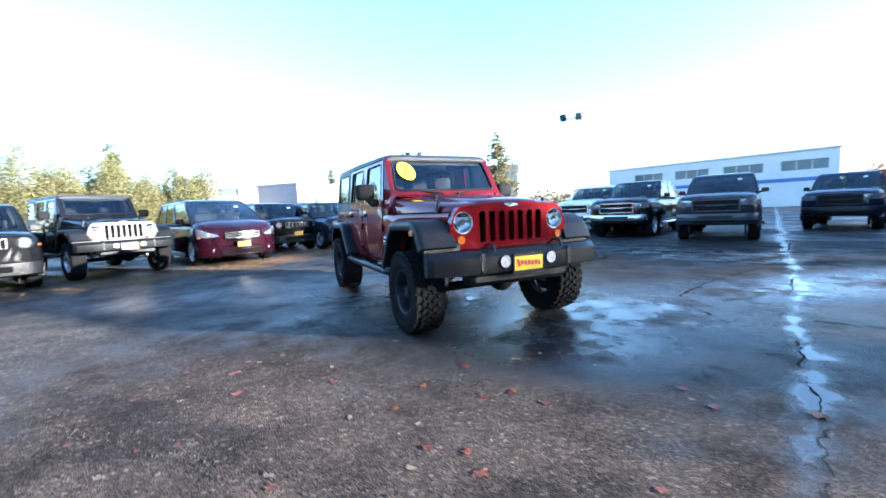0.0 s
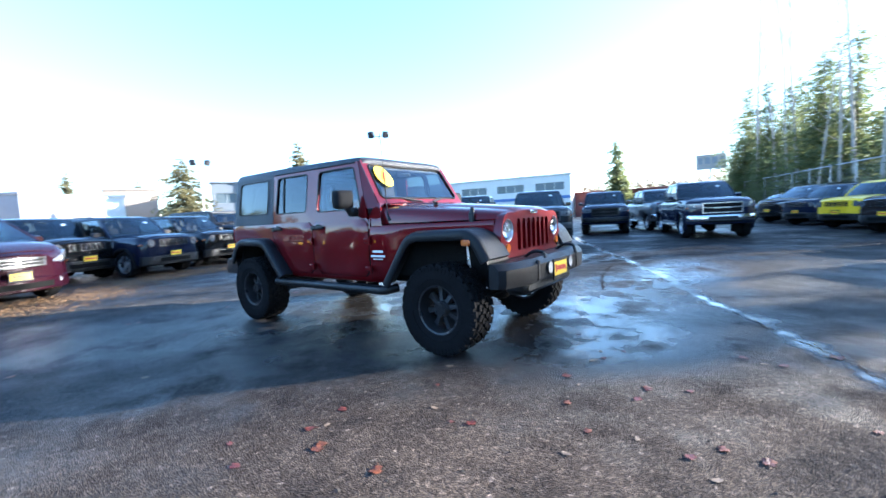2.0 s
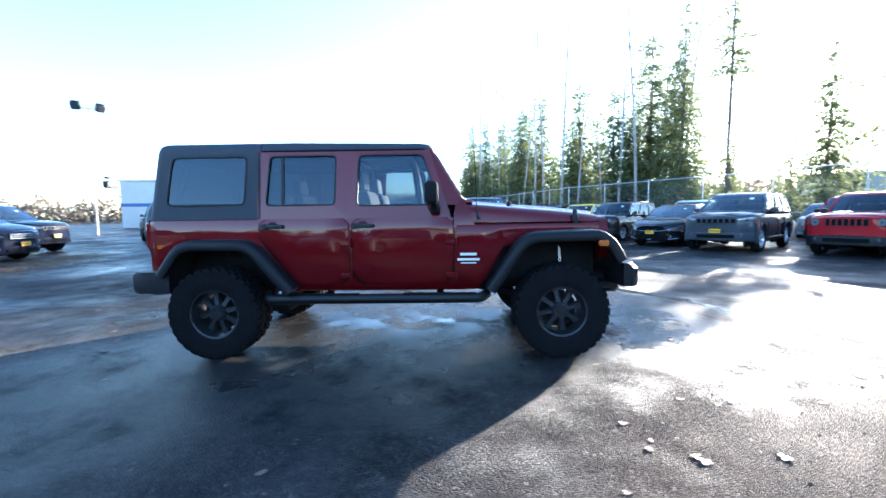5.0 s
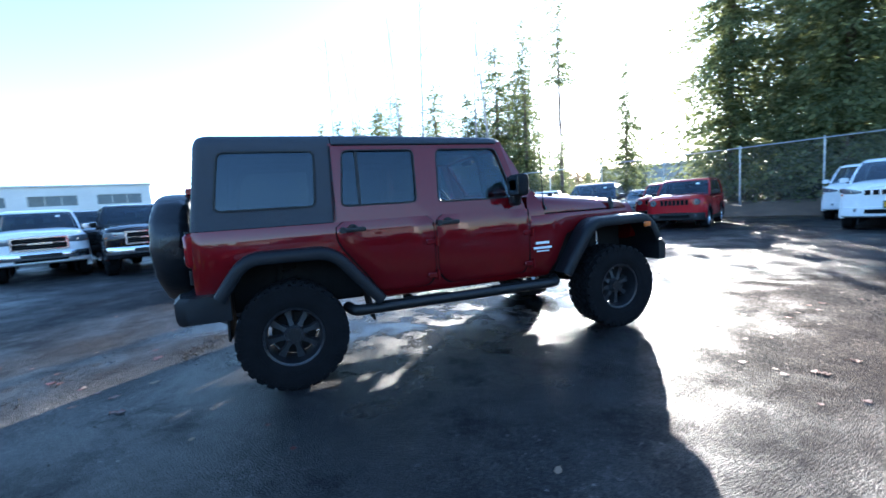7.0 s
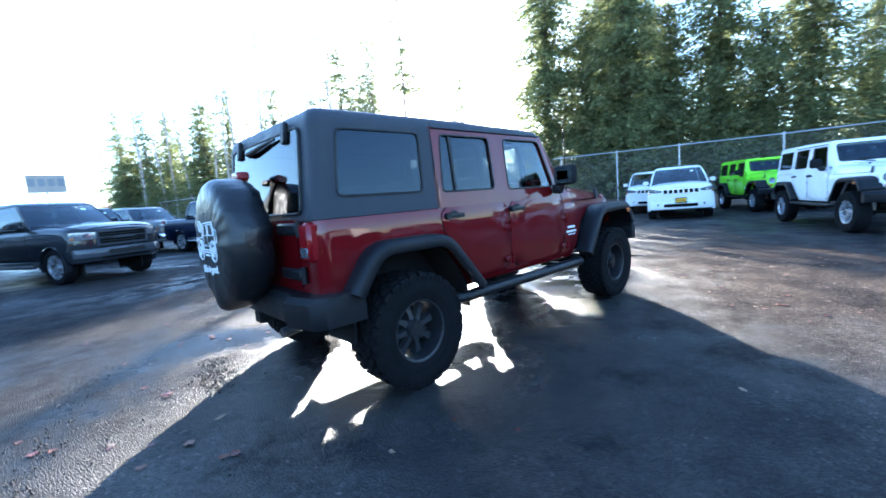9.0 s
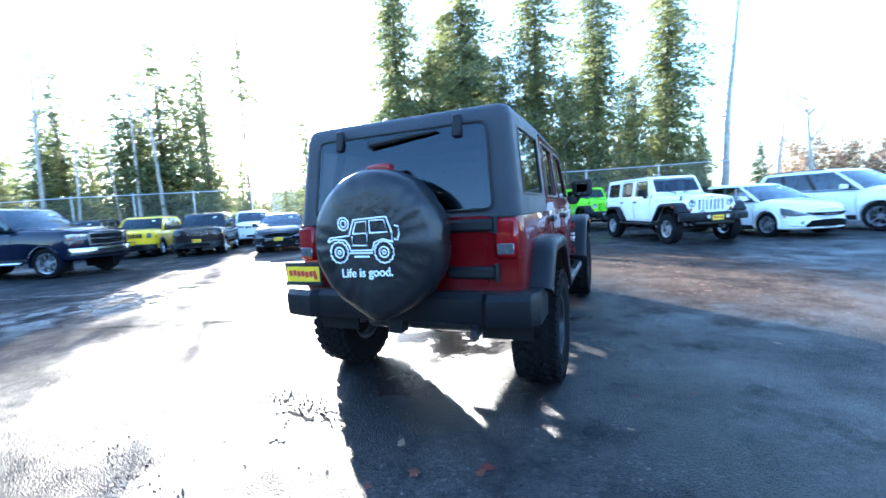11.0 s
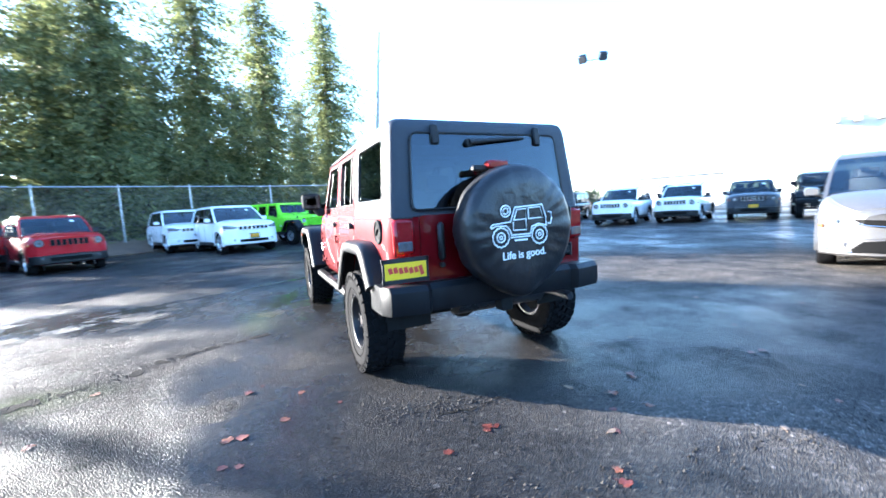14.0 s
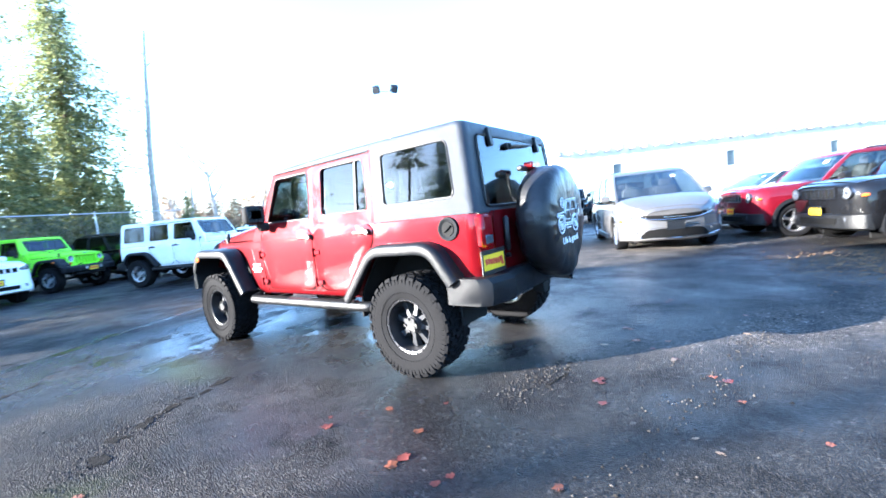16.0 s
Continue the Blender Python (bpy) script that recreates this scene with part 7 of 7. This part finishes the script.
tree_thing(thin[2], 25.6, -9.0, 0.2, 0, 0.36, "small green conifer by the fence end")
# lone conifers beyond the lot
sparse = conifer_meshes(10.0, 5.0, 13000, 24, 0.04, 0.25, 0.40, 0.90, needle_dry, per=40, leaf=0.24)
narrow = conifer_meshes(12.0, 3.4, 7000, 25, 0.05, 0.3, 0.62, 0.62)
tree_thing(sparse, -48.5, 32.8, 0.0, 20, 1.29, "lone olive conifer before a grey building", wide=0.95)
tree_thing(sparse, -57.7, 20.8, 0.0, 110, 1.09, "broad olive conifer before a grey building", wide=1.35)
tree_thing(sparse, -103.8, 18.4, 0.0, 200, 1.40, "lone far conifer behind a pale warehouse", wide=0.8)
for m, bear, d, ex, ey, s, lb in ((narrow, 104.1, 66, 4.0, -3.4, 0.93, "narrow dark conifer against the sky"), (narrow, 103.0, 66, 4.0, -3.4, 0.45, "short conifer beside a narrow one"), (narrow, 166.7, 60, 4.0, -3.4, 0.36, "short far conifer behind a pale warehouse"), (narrow, 192.3, 54, 4.9, -2.6, 0.80, "pointed conifer above the olive-green trees"), (sparse, 162.4, 92, 3.6, -3.7, 1.04, "far conifer above the low roofs"), (thin[2], 126.0, 85, 5.2, -2.2, 0.6, "far conifer beside the white building")):
    tree_thing(m, ex + d * math.cos(radians(bear)), ey + d * math.sin(radians(bear)), 0.0, 15 * d, s, lb)


def band(name, items, mat, label, category, leaf=0.5, taper=0.55):
    """Distant growth as many small clumps with an uneven top."""
    rnd = random.Random(len(items) * 7 + 1)
    V, F = [], []
    for x, y, r, h, n in items:
        for _ in range(n):
            a, v = rnd.uniform(0, 6.28), rnd.random()
            rr = r * math.sqrt(rnd.random()) * (1 - taper * v * (v if taper < 0.6 else 1.0))
            q = Vector((x + rr * math.cos(a), y + rr * math.sin(a), h * v * rnd.uniform(0.8, 1.05)))
            d = Vector((rnd.gauss(0, 1), rnd.gauss(0, 1), rnd.gauss(0.5, 1))).normalized() * leaf * rnd.uniform(0.5, 1.3)
            w = d.cross(Vector((rnd.gauss(0, 1), rnd.gauss(0, 1), rnd.gauss(0, 1)))).normalized() * leaf * 0.22
            j = len(V)
            V += [q, q + d * 0.5 + w, q + d, q + d * 0.5 - w]
            F.append((j, j + 1, j + 2, j + 3))
    return tagged(new(name, mesh_np(name, V, F, mat)), label, category, "", "stuff")


def arc(ex, ey, b0, b1, d0, d1, n, r, h, leaves, seed):
    rnd = random.Random(seed)
    out = []
    for k in range(n):
        u = k / max(1, n - 1)
        b_, d = radians(b0 + (b1 - b0) * u), d0 + (d1 - d0) * u + rnd.uniform(-3, 3)
        out.append((ex + d * math.cos(b_), ey + d * math.sin(b_), r * rnd.uniform(0.7, 1.3), h * rnd.uniform(0.6, 1.15), leaves))
    return out


band("green_trees", arc(5.2, -2.2, 184, 208, 52, 46, 38, 2.9, 6.9, 4600, 1), olive_leaf, "olive-green trees with pointed tops along the far edge", "trees", 0.21, 0.8)
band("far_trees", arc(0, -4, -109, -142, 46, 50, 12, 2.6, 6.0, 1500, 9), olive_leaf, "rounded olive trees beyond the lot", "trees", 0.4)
band("brown_woods", arc(4.7, -0.4, -19, -42, 62, 70, 26, 3.4, 8.6, 1500, 2), brush, "brown leafless woods beyond the hedge", "woods", 0.42, 0.8)
band("far_woods", arc(3.0, -3.9, 87, 118, 150, 170, 26, 8, 8.5, 500, 3) + arc(0, 0, 118, 178, 160, 160, 34, 9, 7.0, 380, 4) + arc(0, 0, 12, 88, 80, 110, 30, 6, 6.0, 420, 7), brush, "far brown hedgerows on the skyline", "woods", 1.5)
band("hedge", [(-4.7 + (35 - 5 * k / 59) * math.cos(radians(-20 - 22.5 * k / 59)), -0.4 + (35 - 5 * k / 59) * math.sin(radians(-20 - 22.5 * k / 59)), 0.65, 1.9, 700) for k in range(60)], hedge_leaf, "dark clipped hedge along the lot", "hedge", 0.13)
fence_line = [(3.0, 50), (9.2, 27), (14.2, 18.8), (18.8, 10), (20.9, 4.4), (22.6, 0.4), (23.4, -3.6), (23.8, -7.8)]
behind = []
for (x0, y0), (x1, y1) in zip(fence_line, fence_line[1:]):
    k = int(math.hypot(x1 - x0, y1 - y0) / 1.3)
    behind += [(x0 + (x1 - x0) * i / k + 1.6, y0 + (y1 - y0) * i / k + 0.8, 0.9, rt.uniform(1.0, 2.4), 240) for i in range(k)]
band("undergrowth", behind + [(x, y, 1.4, 1.8, 110) for x, y in woods], scrub, "dark bushes behind the chain-link fence", "bushes", 0.22)


# ---- fence, buildings, lamps ----
galv = surface("galvanised_steel", (0.42, 0.44, 0.45), 0.4, 0.7, 0.15, 12)

wire = surface("dull_wire", (0.20, 0.21, 0.21), 0.6, 0.4, 0.2, 12)


def fence(pts, base, h, spacing):
    e = new("chain_link_fence")
    P = [Vector((*p, base)) for p in pts]
    V, F = [], []
    rail = bmesh.new()
    tube(rail, [p + Vector((0, 0, h)) for p in P], 0.03, 6)
    part("top_rail", rail, galv, e)
    post = bmesh.new()
    cy(post, (0, 0, -base), (0, 0, h + 0.05), 0.035, n=8)
    bmesh.ops.create_uvsphere(post, u_segments=8, v_segments=5, radius=0.045, matrix=Matrix.Translation((0, 0, h + 0.06)))
    pm = mesh_of("post", post, galv)
    for a, c in zip(P, P[1:]):
        L = (c - a).length
        n = max(1, round(L / spacing))
        d = (c - a) / L
        for k in range(n):
            o = part("post", pm, None, e)
            q = a.lerp(c, k / n)
            o.matrix_basis = Matrix.Translation(q)
        step = 0.11
        for k in range(-int(h / step), int(L / step)):
            for s in (1, -1):
                x0, x1 = k * step, k * step + h
                z0, z1 = 0.0, h
                lo, hi = max(x0, 0), min(x1, L)
                if hi <= lo:
                    continue
                za, zb = z0 + (lo - x0), z0 + (hi - x0)
                if s < 0:
                    za, zb = h - za, h - zb
                w = 0.0017
                j = len(V)
                up = Vector((0, 0, w * 1.4))
                V += [a + d * lo + Vector((0, 0, za)) - up, a + d * hi + Vector((0, 0, zb)) - up, a + d * hi + Vector((0, 0, zb)) + up, a + d * lo + Vector((0, 0, za)) + up]
                F.append((j, j + 1, j + 2, j + 3))
    part("wire_mesh", mesh_np("wire_mesh", V, F, wire), None, e)["kind"] = "stuff"
    return tagged(e, "galvanised chain-link fence under the trees", "fence")


fence([(3.0, 50), (9.2, 27), (14.2, 18.8), (18.8, 10), (20.9, 4.4), (22.6, 0.4), (23.4, -3.6), (23.8, -7.8)], 0.45, 2.65, 3.0)
bank = bmesh.new()
rows_ = []
for x, y in ((3.0, 52), (9.2, 27), (14.2, 18.8), (18.8, 10), (20.9, 4.4), (22.6, 0.4), (23.4, -3.6), (23.9, -9.0)):
    rows_.append([(x - 2.2, y - 1.2, 0.003), (x - 0.8, y - 0.5, 0.36), (x + 1.0, y + 0.6, 0.5), (x + 40, y + 22, 0.6)])
vs_ = [[bank.verts.new(p) for p in r] for r in rows_]
for a_, c_ in zip(vs_, vs_[1:]):
    for i in range(3):
        bank.faces.new((a_[i], a_[i + 1], c_[i + 1], c_[i]))
tagged(new("bank", mesh_of("bank", bank, surface("leafy_earth", (0.13, 0.085, 0.055), 0.9, 0, 0.5, 1.5, 0.8, 12), 40)), "earth bank with fallen leaves under the fence", "ground", "", "structure")


def building(name, a, c, h, depth, wall, label, windows=(), roof=None, bands=(), brackets=0):
    """A flat-roofed building whose face runs from a to c. windows: (along, width, z, height)."""
    e = new(name)
    a, c = Vector((*a, 0)), Vector((*c, 0))
    L = (c - a).length
    d = (c - a).normalized()
    out = Vector((d.y, -d.x, 0))
    if out.dot(-(a + c) / 2) < 0:
        out = -out
    fr = Matrix((( d.x, out.x, 0, a.x), (d.y, out.y, 0, a.y), (0, 0, 1, 0), (0, 0, 0, 1)))
    b = bmesh.new()
    bx(b, (L / 2, -depth / 2, h / 2), (L, depth, h))
    me = mesh_of("wall", b, wall, 0)
    cs = []
    for x, w, z, hh in windows:
        q = bmesh.new()
        bx(q, (x, 0, z), (w, 0.5, hh))
        cs.append(mesh_of("c", q, wall, 0))
    me2 = cut(me, cs) if cs else me
    me2.materials.clear()
    me2.materials.append(wall)
    part("wall", me2, None, e)
    b = bmesh.new()
    bx(b, (L / 2, -depth / 2, h + 0.12), (L + 0.4, depth + 0.4, 0.24), 0.04)
    part("roof", b, roof or wall, e)
    for x, w, z, hh in windows:
        b = bmesh.new()
        bx(b, (x, -0.2, z), (w, 0.04, hh))
        wi = part("window", b, M["office_glass"], e)
        b = bmesh.new()
        n = max(1, round(w / 1.6))
        for k in range(n + 1):
            bx(b, (x - w / 2 + w * k / n, -0.16, z), (0.07, 0.08, hh))
        for s in (-1, 1):
            bx(b, (x, -0.16, z + s * hh / 2), (w, 0.08, 0.07))
        part("frame", b, galv, wi)
    for z, hh, mat in bands:
        b = bmesh.new()
        bx(b, (L / 2, 0.03, z), (L, 0.06, hh))
        part("fascia_band", b, mat, e)
    for k in range(brackets):
        b = bmesh.new()
        bx(b, (L * (k + 0.5) / brackets, 0.25, h - 0.28), (0.42, 0.7, 0.45), 0.04)
        part("eave_bracket", b, old_timber, e)
    e.matrix_basis = fr
    return tagged(e, label, "building")


old_timber = surface("weathered_timber", (0.36, 0.33, 0.29), 0.85, 0, 0.3, 3, 0.4, 25)
off_white = surface("off_white_stucco", (0.62, 0.61, 0.58), 0.8, 0, 0.1, 0.4, 0.2, 6)
pale_grey = surface("pale_grey_cladding", (0.25, 0.26, 0.29), 0.7, 0, 0.12, 0.4, 0.2, 6)
tan_wall = surface("tan_cladding", (0.21, 0.18, 0.155), 0.75, 0, 0.12, 0.4, 0.2, 6)
grey_wall = surface("grey_blue_cladding", (0.15, 0.175, 0.20), 0.7, 0, 0.12, 0.4, 0.2, 6)
brick = surface("dark_red_brick", (0.20, 0.06, 0.05), 0.85, 0, 0.25, 1.2, 0.4, 20)
blue_band = surface("blue_fascia", (0.06, 0.14, 0.35), 0.5, 0, 0.1, 0.6)
building("office_building", (-18.2, 58.5), (-46, 53), 6.5, 14, off_white, "white two-storey office with ribbon windows", [(3.2 + 6.2 * k, 4.4, 4.9, 1.2) for k in range(4)], None, [(3.2, 0.45, blue_band)])
building("brick_shed", (-2, 66), (-19, 62), 3.6, 8, brick, "low dark red brick building")
building("grey_warehouse", (-55.7, 41.5), (-62.4, 32.2), 8.6, 16, grey_wall, "grey-blue warehouse behind the lone conifers")
building("grey_office", (-63.4, 31.6), (-65.3, 27.9), 8.3, 12, grey_wall, "grey-blue office wing with a dark window band", [(2.0, 3.2, 5.9, 1.6), (2.0, 3.2, 2.6, 1.4)])
building("tan_warehouse", (-76.7, 24.4), (-78.7, 17.5), 8.0, 14, tan_wall, "plain tan warehouse beyond the parked row")
building("white_hall", (-63.0, 15.7), (-64.5, 8.6), 5.9, 14, off_white, "low white hall beyond the parked row")
building("low_warehouse", (-52.4, -0.6), (-47.4, 3.6), 5.0, 10, pale_grey, "pale grey flat-roofed warehouse beyond the parked row")
building("low_workshop", (-44.9, -7.4), (-45.1, -1.3), 5.2, 12, pale_grey, "low pale grey workshop with one wide window", [(3.7, 2.0, 4.05, 0.7)])
building("white_warehouse", (12.9, -39.8), (-19.0, -60.5), 6.4, 20, off_white, "long white warehouse with brackets under its eave", [(6.8, 1.0, 3.9, 1.3), (18.3, 1.0, 3.9, 1.6), (28.5, 1.0, 3.9, 1.3)], None, (), 30)
building("white_shed", (27.0, -33.5), (19.5, -37.5), 2.9, 8, off_white, "low white shed behind the parked cars")
building("pale_house", (33.0, 36.0), (39.0, 29.0), 4.2, 8, off_white, "pale house behind the thin trees")


def lamp_post(x, y, h, rz, label):
    e = new("lot_light")
    b = bmesh.new()
    tube(b, [(0, 0, 0), (0, 0, h * 0.5), (0, 0, h)], [0.075, 0.06, 0.045], 10)
    part("pole", b, galv, e)
    b = bmesh.new()
    tube(b, [(0, -0.75, h - 0.05), (0, 0.75, h - 0.05)], 0.03, 6)
    part("crossarm", b, galv, e)
    for s in (-1, 1):
        b = bmesh.new()
        bx(b, (0.12, s * 0.75, h + 0.08), (0.42, 0.60, 0.62), 0.06, (0, 35, 18 * s))
        head = part("floodlight", b, M["flare"], e)
        b = bmesh.new()
        bx(b, (0.30, s * 0.75 + s * 0.05, h - 0.045), (0.02, 0.50, 0.52), 0.01, (0, 35, 18 * s))
        part("floodlight_glass", b, M["lens"], head)
    e.matrix_basis = pose(x, y, 0, 0, 0, rz)
    return tagged(e, label, "lamp post", "lot lights")


lamp_post(-28.1, 28.4, 10.0, -45, "twin floodlight on a tall thin pole")
lamp_post(20.6, -23.6, 12.0, 135, "twin floodlight on a tall thin pole")
lamp_post(-47.5, 18.8, 8.7, -20, "twin floodlight on a tall thin pole")
# billboard
board_mat = surface("weathered_board", (0.26, 0.25, 0.23), 0.8, 0, 0.2, 0.8)
e = new("billboard")
b = bmesh.new()
bx(b, (0, 0, 9.4), (5.2, 0.35, 2.9), 0.03)
part("panel", b, board_mat, e)
for k in range(4):
    b = bmesh.new()
    bx(b, (-1.9 + 1.27 * k, -0.2, 9.6), (0.9, 0.03, 1.3))
    part("panel_bar", b, grey_wall, e, "plain pale bar")
b = bmesh.new()
bx(b, (0, -0.35, 7.85), (5.4, 0.6, 0.12))
part("catwalk", b, galv, e)
b = bmesh.new()
cy(b, (0, 0.25, 0), (0, 0.25, 8.2), 0.30, n=12)
part("column", b, galv, e)
e.matrix_basis = pose(-3.0, 97.0, 0, 0, 0, 4)
tagged(e, "grey billboard on a single column", "billboard")


# ---- the parked rows ----
park(SUVBOX, -5.25, -6.75, 25, "black", "black boxy SUV with round headlights on wet asphalt")
park(SUVBOX, -4.0, -8.6, 25, "suv_red", "red boxy SUV parked beside a black one")
park(SEDAN, -3.0, -11.2, 30, "white", "white sedan parked behind the silver minivan")
park(FAMILYVAN, -7.5, -2.63, 20, "maroon", "dark maroon minivan with yellow dealer plate")
park(SUVSMALL, -10.4, -0.9, 20, "black", "black compact SUV with bright seven-slot grille")
park(SUVBOX, -9.9, 0.85, 18, "navy", "dark navy boxy SUV at the leaf-strewn edge")
park(SUVBOX, -10.9, 2.9, 15, "black", "black boxy SUV in the row by the fallen leaves")
park(FAMILYVAN, -13.3, 7.7, 8, "navy", "dark blue minivan with silver wheels")
park(SUVBIG, -15.2, 10.8, 4, "navy", "dark blue large SUV far down the row")
park(PICKUP, -8.1, 10.6, -66, "white", "white pickup truck with chrome grille", plate=False)
park(PICKUP, -5.4, 9.95, -67, "black", "black pickup truck with chrome bumper on wet asphalt", plate=False)
park(PICKUP, -2.4, 10.3, -63, "charcoal", "charcoal tall pickup truck with dark grille", trim="grey", plate=False)
park(PICKUP, -1.8, 16.1, -74, "navy", "dark blue pickup truck with yellow plate", trim="plastic")
park(PICKUP, 0.5, 18.4, -66, "silver", "silver pickup truck behind the dark ones", plate=False)
park(PICKUP, 2.56, 13.2, -71, "navy", "dark blue pickup truck with chrome bumper and steps")
park(PICKUP, -7.6, 13.2, -66, "black", "black pickup truck in the second row", trim="plastic", plate=False)
park(PICKUP, -9.0, 15.3, -66, "maroon", "dark red pickup truck in the second row", trim="plastic", plate=False)
park(PICKUP, -15.6, 18.4, -60, "grey", "grey pickup truck in the second row", trim="plastic", plate=False)
park(SUVBIG, 8.95, 8.67, -139, "grey", "grey large SUV with yellow plate in the shade", trim="plastic")
park(SEDAN, 8.2, 11.0, -141, "black", "black sedan with chrome trim in the shade")
park(SUVSMALL, 7.3, 14.3, -140, "brown", "dark brown compact SUV in the shade of trees")
park(SUVSMALL, 6.6, 17.2, -140, "yellow", "yellow compact SUV with black hood")
park(SUVSMALL, 5.7, 20.2, -140, "navy", "dark blue compact SUV near the fence")
park(SUVBIG, 4.9, 23.2, -140, "black", "black SUV near the chain-link fence")
park(SEDAN, 4.2, 26.3, -140, "grey", "dark grey sedan near the chain-link fence")
park(SUVBIG, 12.2, 16.6, -130, "white", "white large SUV behind the dark row", plate=False)
park(SUVSMALL, 13.4, 9.6, -150, "hood_red", "red compact SUV half hidden behind a grey one", plate=False, trim="plastic")
park(SUVSMALL, 11.1, 6.7, -151, "hood_red", "bright red compact SUV on wet asphalt", plate=False, trim="plastic")
park(SUVBIG, 12.6, 1.85, -160, "white", "white large SUV with yellow plate near the fence")
park(SUVBIG, 15.9, 4.0, -160, "white", "white large SUV under the trees", plate=False)
park(SUVBIG, 14.6, -3.4, -155, "black", "black SUV half hidden behind the white off-roader")
park(SEDAN, 9.9, -5.85, -150, "white", "white sedan with dark lower grille", plate=False)
park(SUVBIG, 11.1, -8.6, -143, "white", "white large SUV with yellow plate")
park(SUVBOX, 15.4, -12.4, 125, "steel", "silver-blue boxy SUV seen from its side")
park(SUVBOX, 15.0, -15.2, 120, "black", "black boxy SUV with yellow plate by the hedge")
park(SUVBOX, 9.2, -13.4, 117, "white", "white boxy SUV with black bumper", plate=False)
park(SUVBOX, 7.55, -15.4, 114, "white", "white boxy SUV beside another white one", plate=False)
park(SUVBOX, 5.7, -17.4, 121, "grey", "dark grey boxy SUV with yellow plate")
park(MINIVAN, -2.05, -7.0, 113, "silver", "silver minivan standing out from the row", plate="blank")
for x, y, h, c, s in ((12.6, -18.0, 133, "navy", SUVBIG), (10.6, -19.8, 130, "black", SUVBIG), (17.5, -12.8, -150, "grey", SEDAN), (2.2, -20.6, 118, "navy", SUVBOX), (15.5, 12.6, -135, "silver", SEDAN)):
    park(s, x, y, h, c, "dark car parked in the row behind" if c != "silver" else "silver sedan parked behind the row", plate=False)
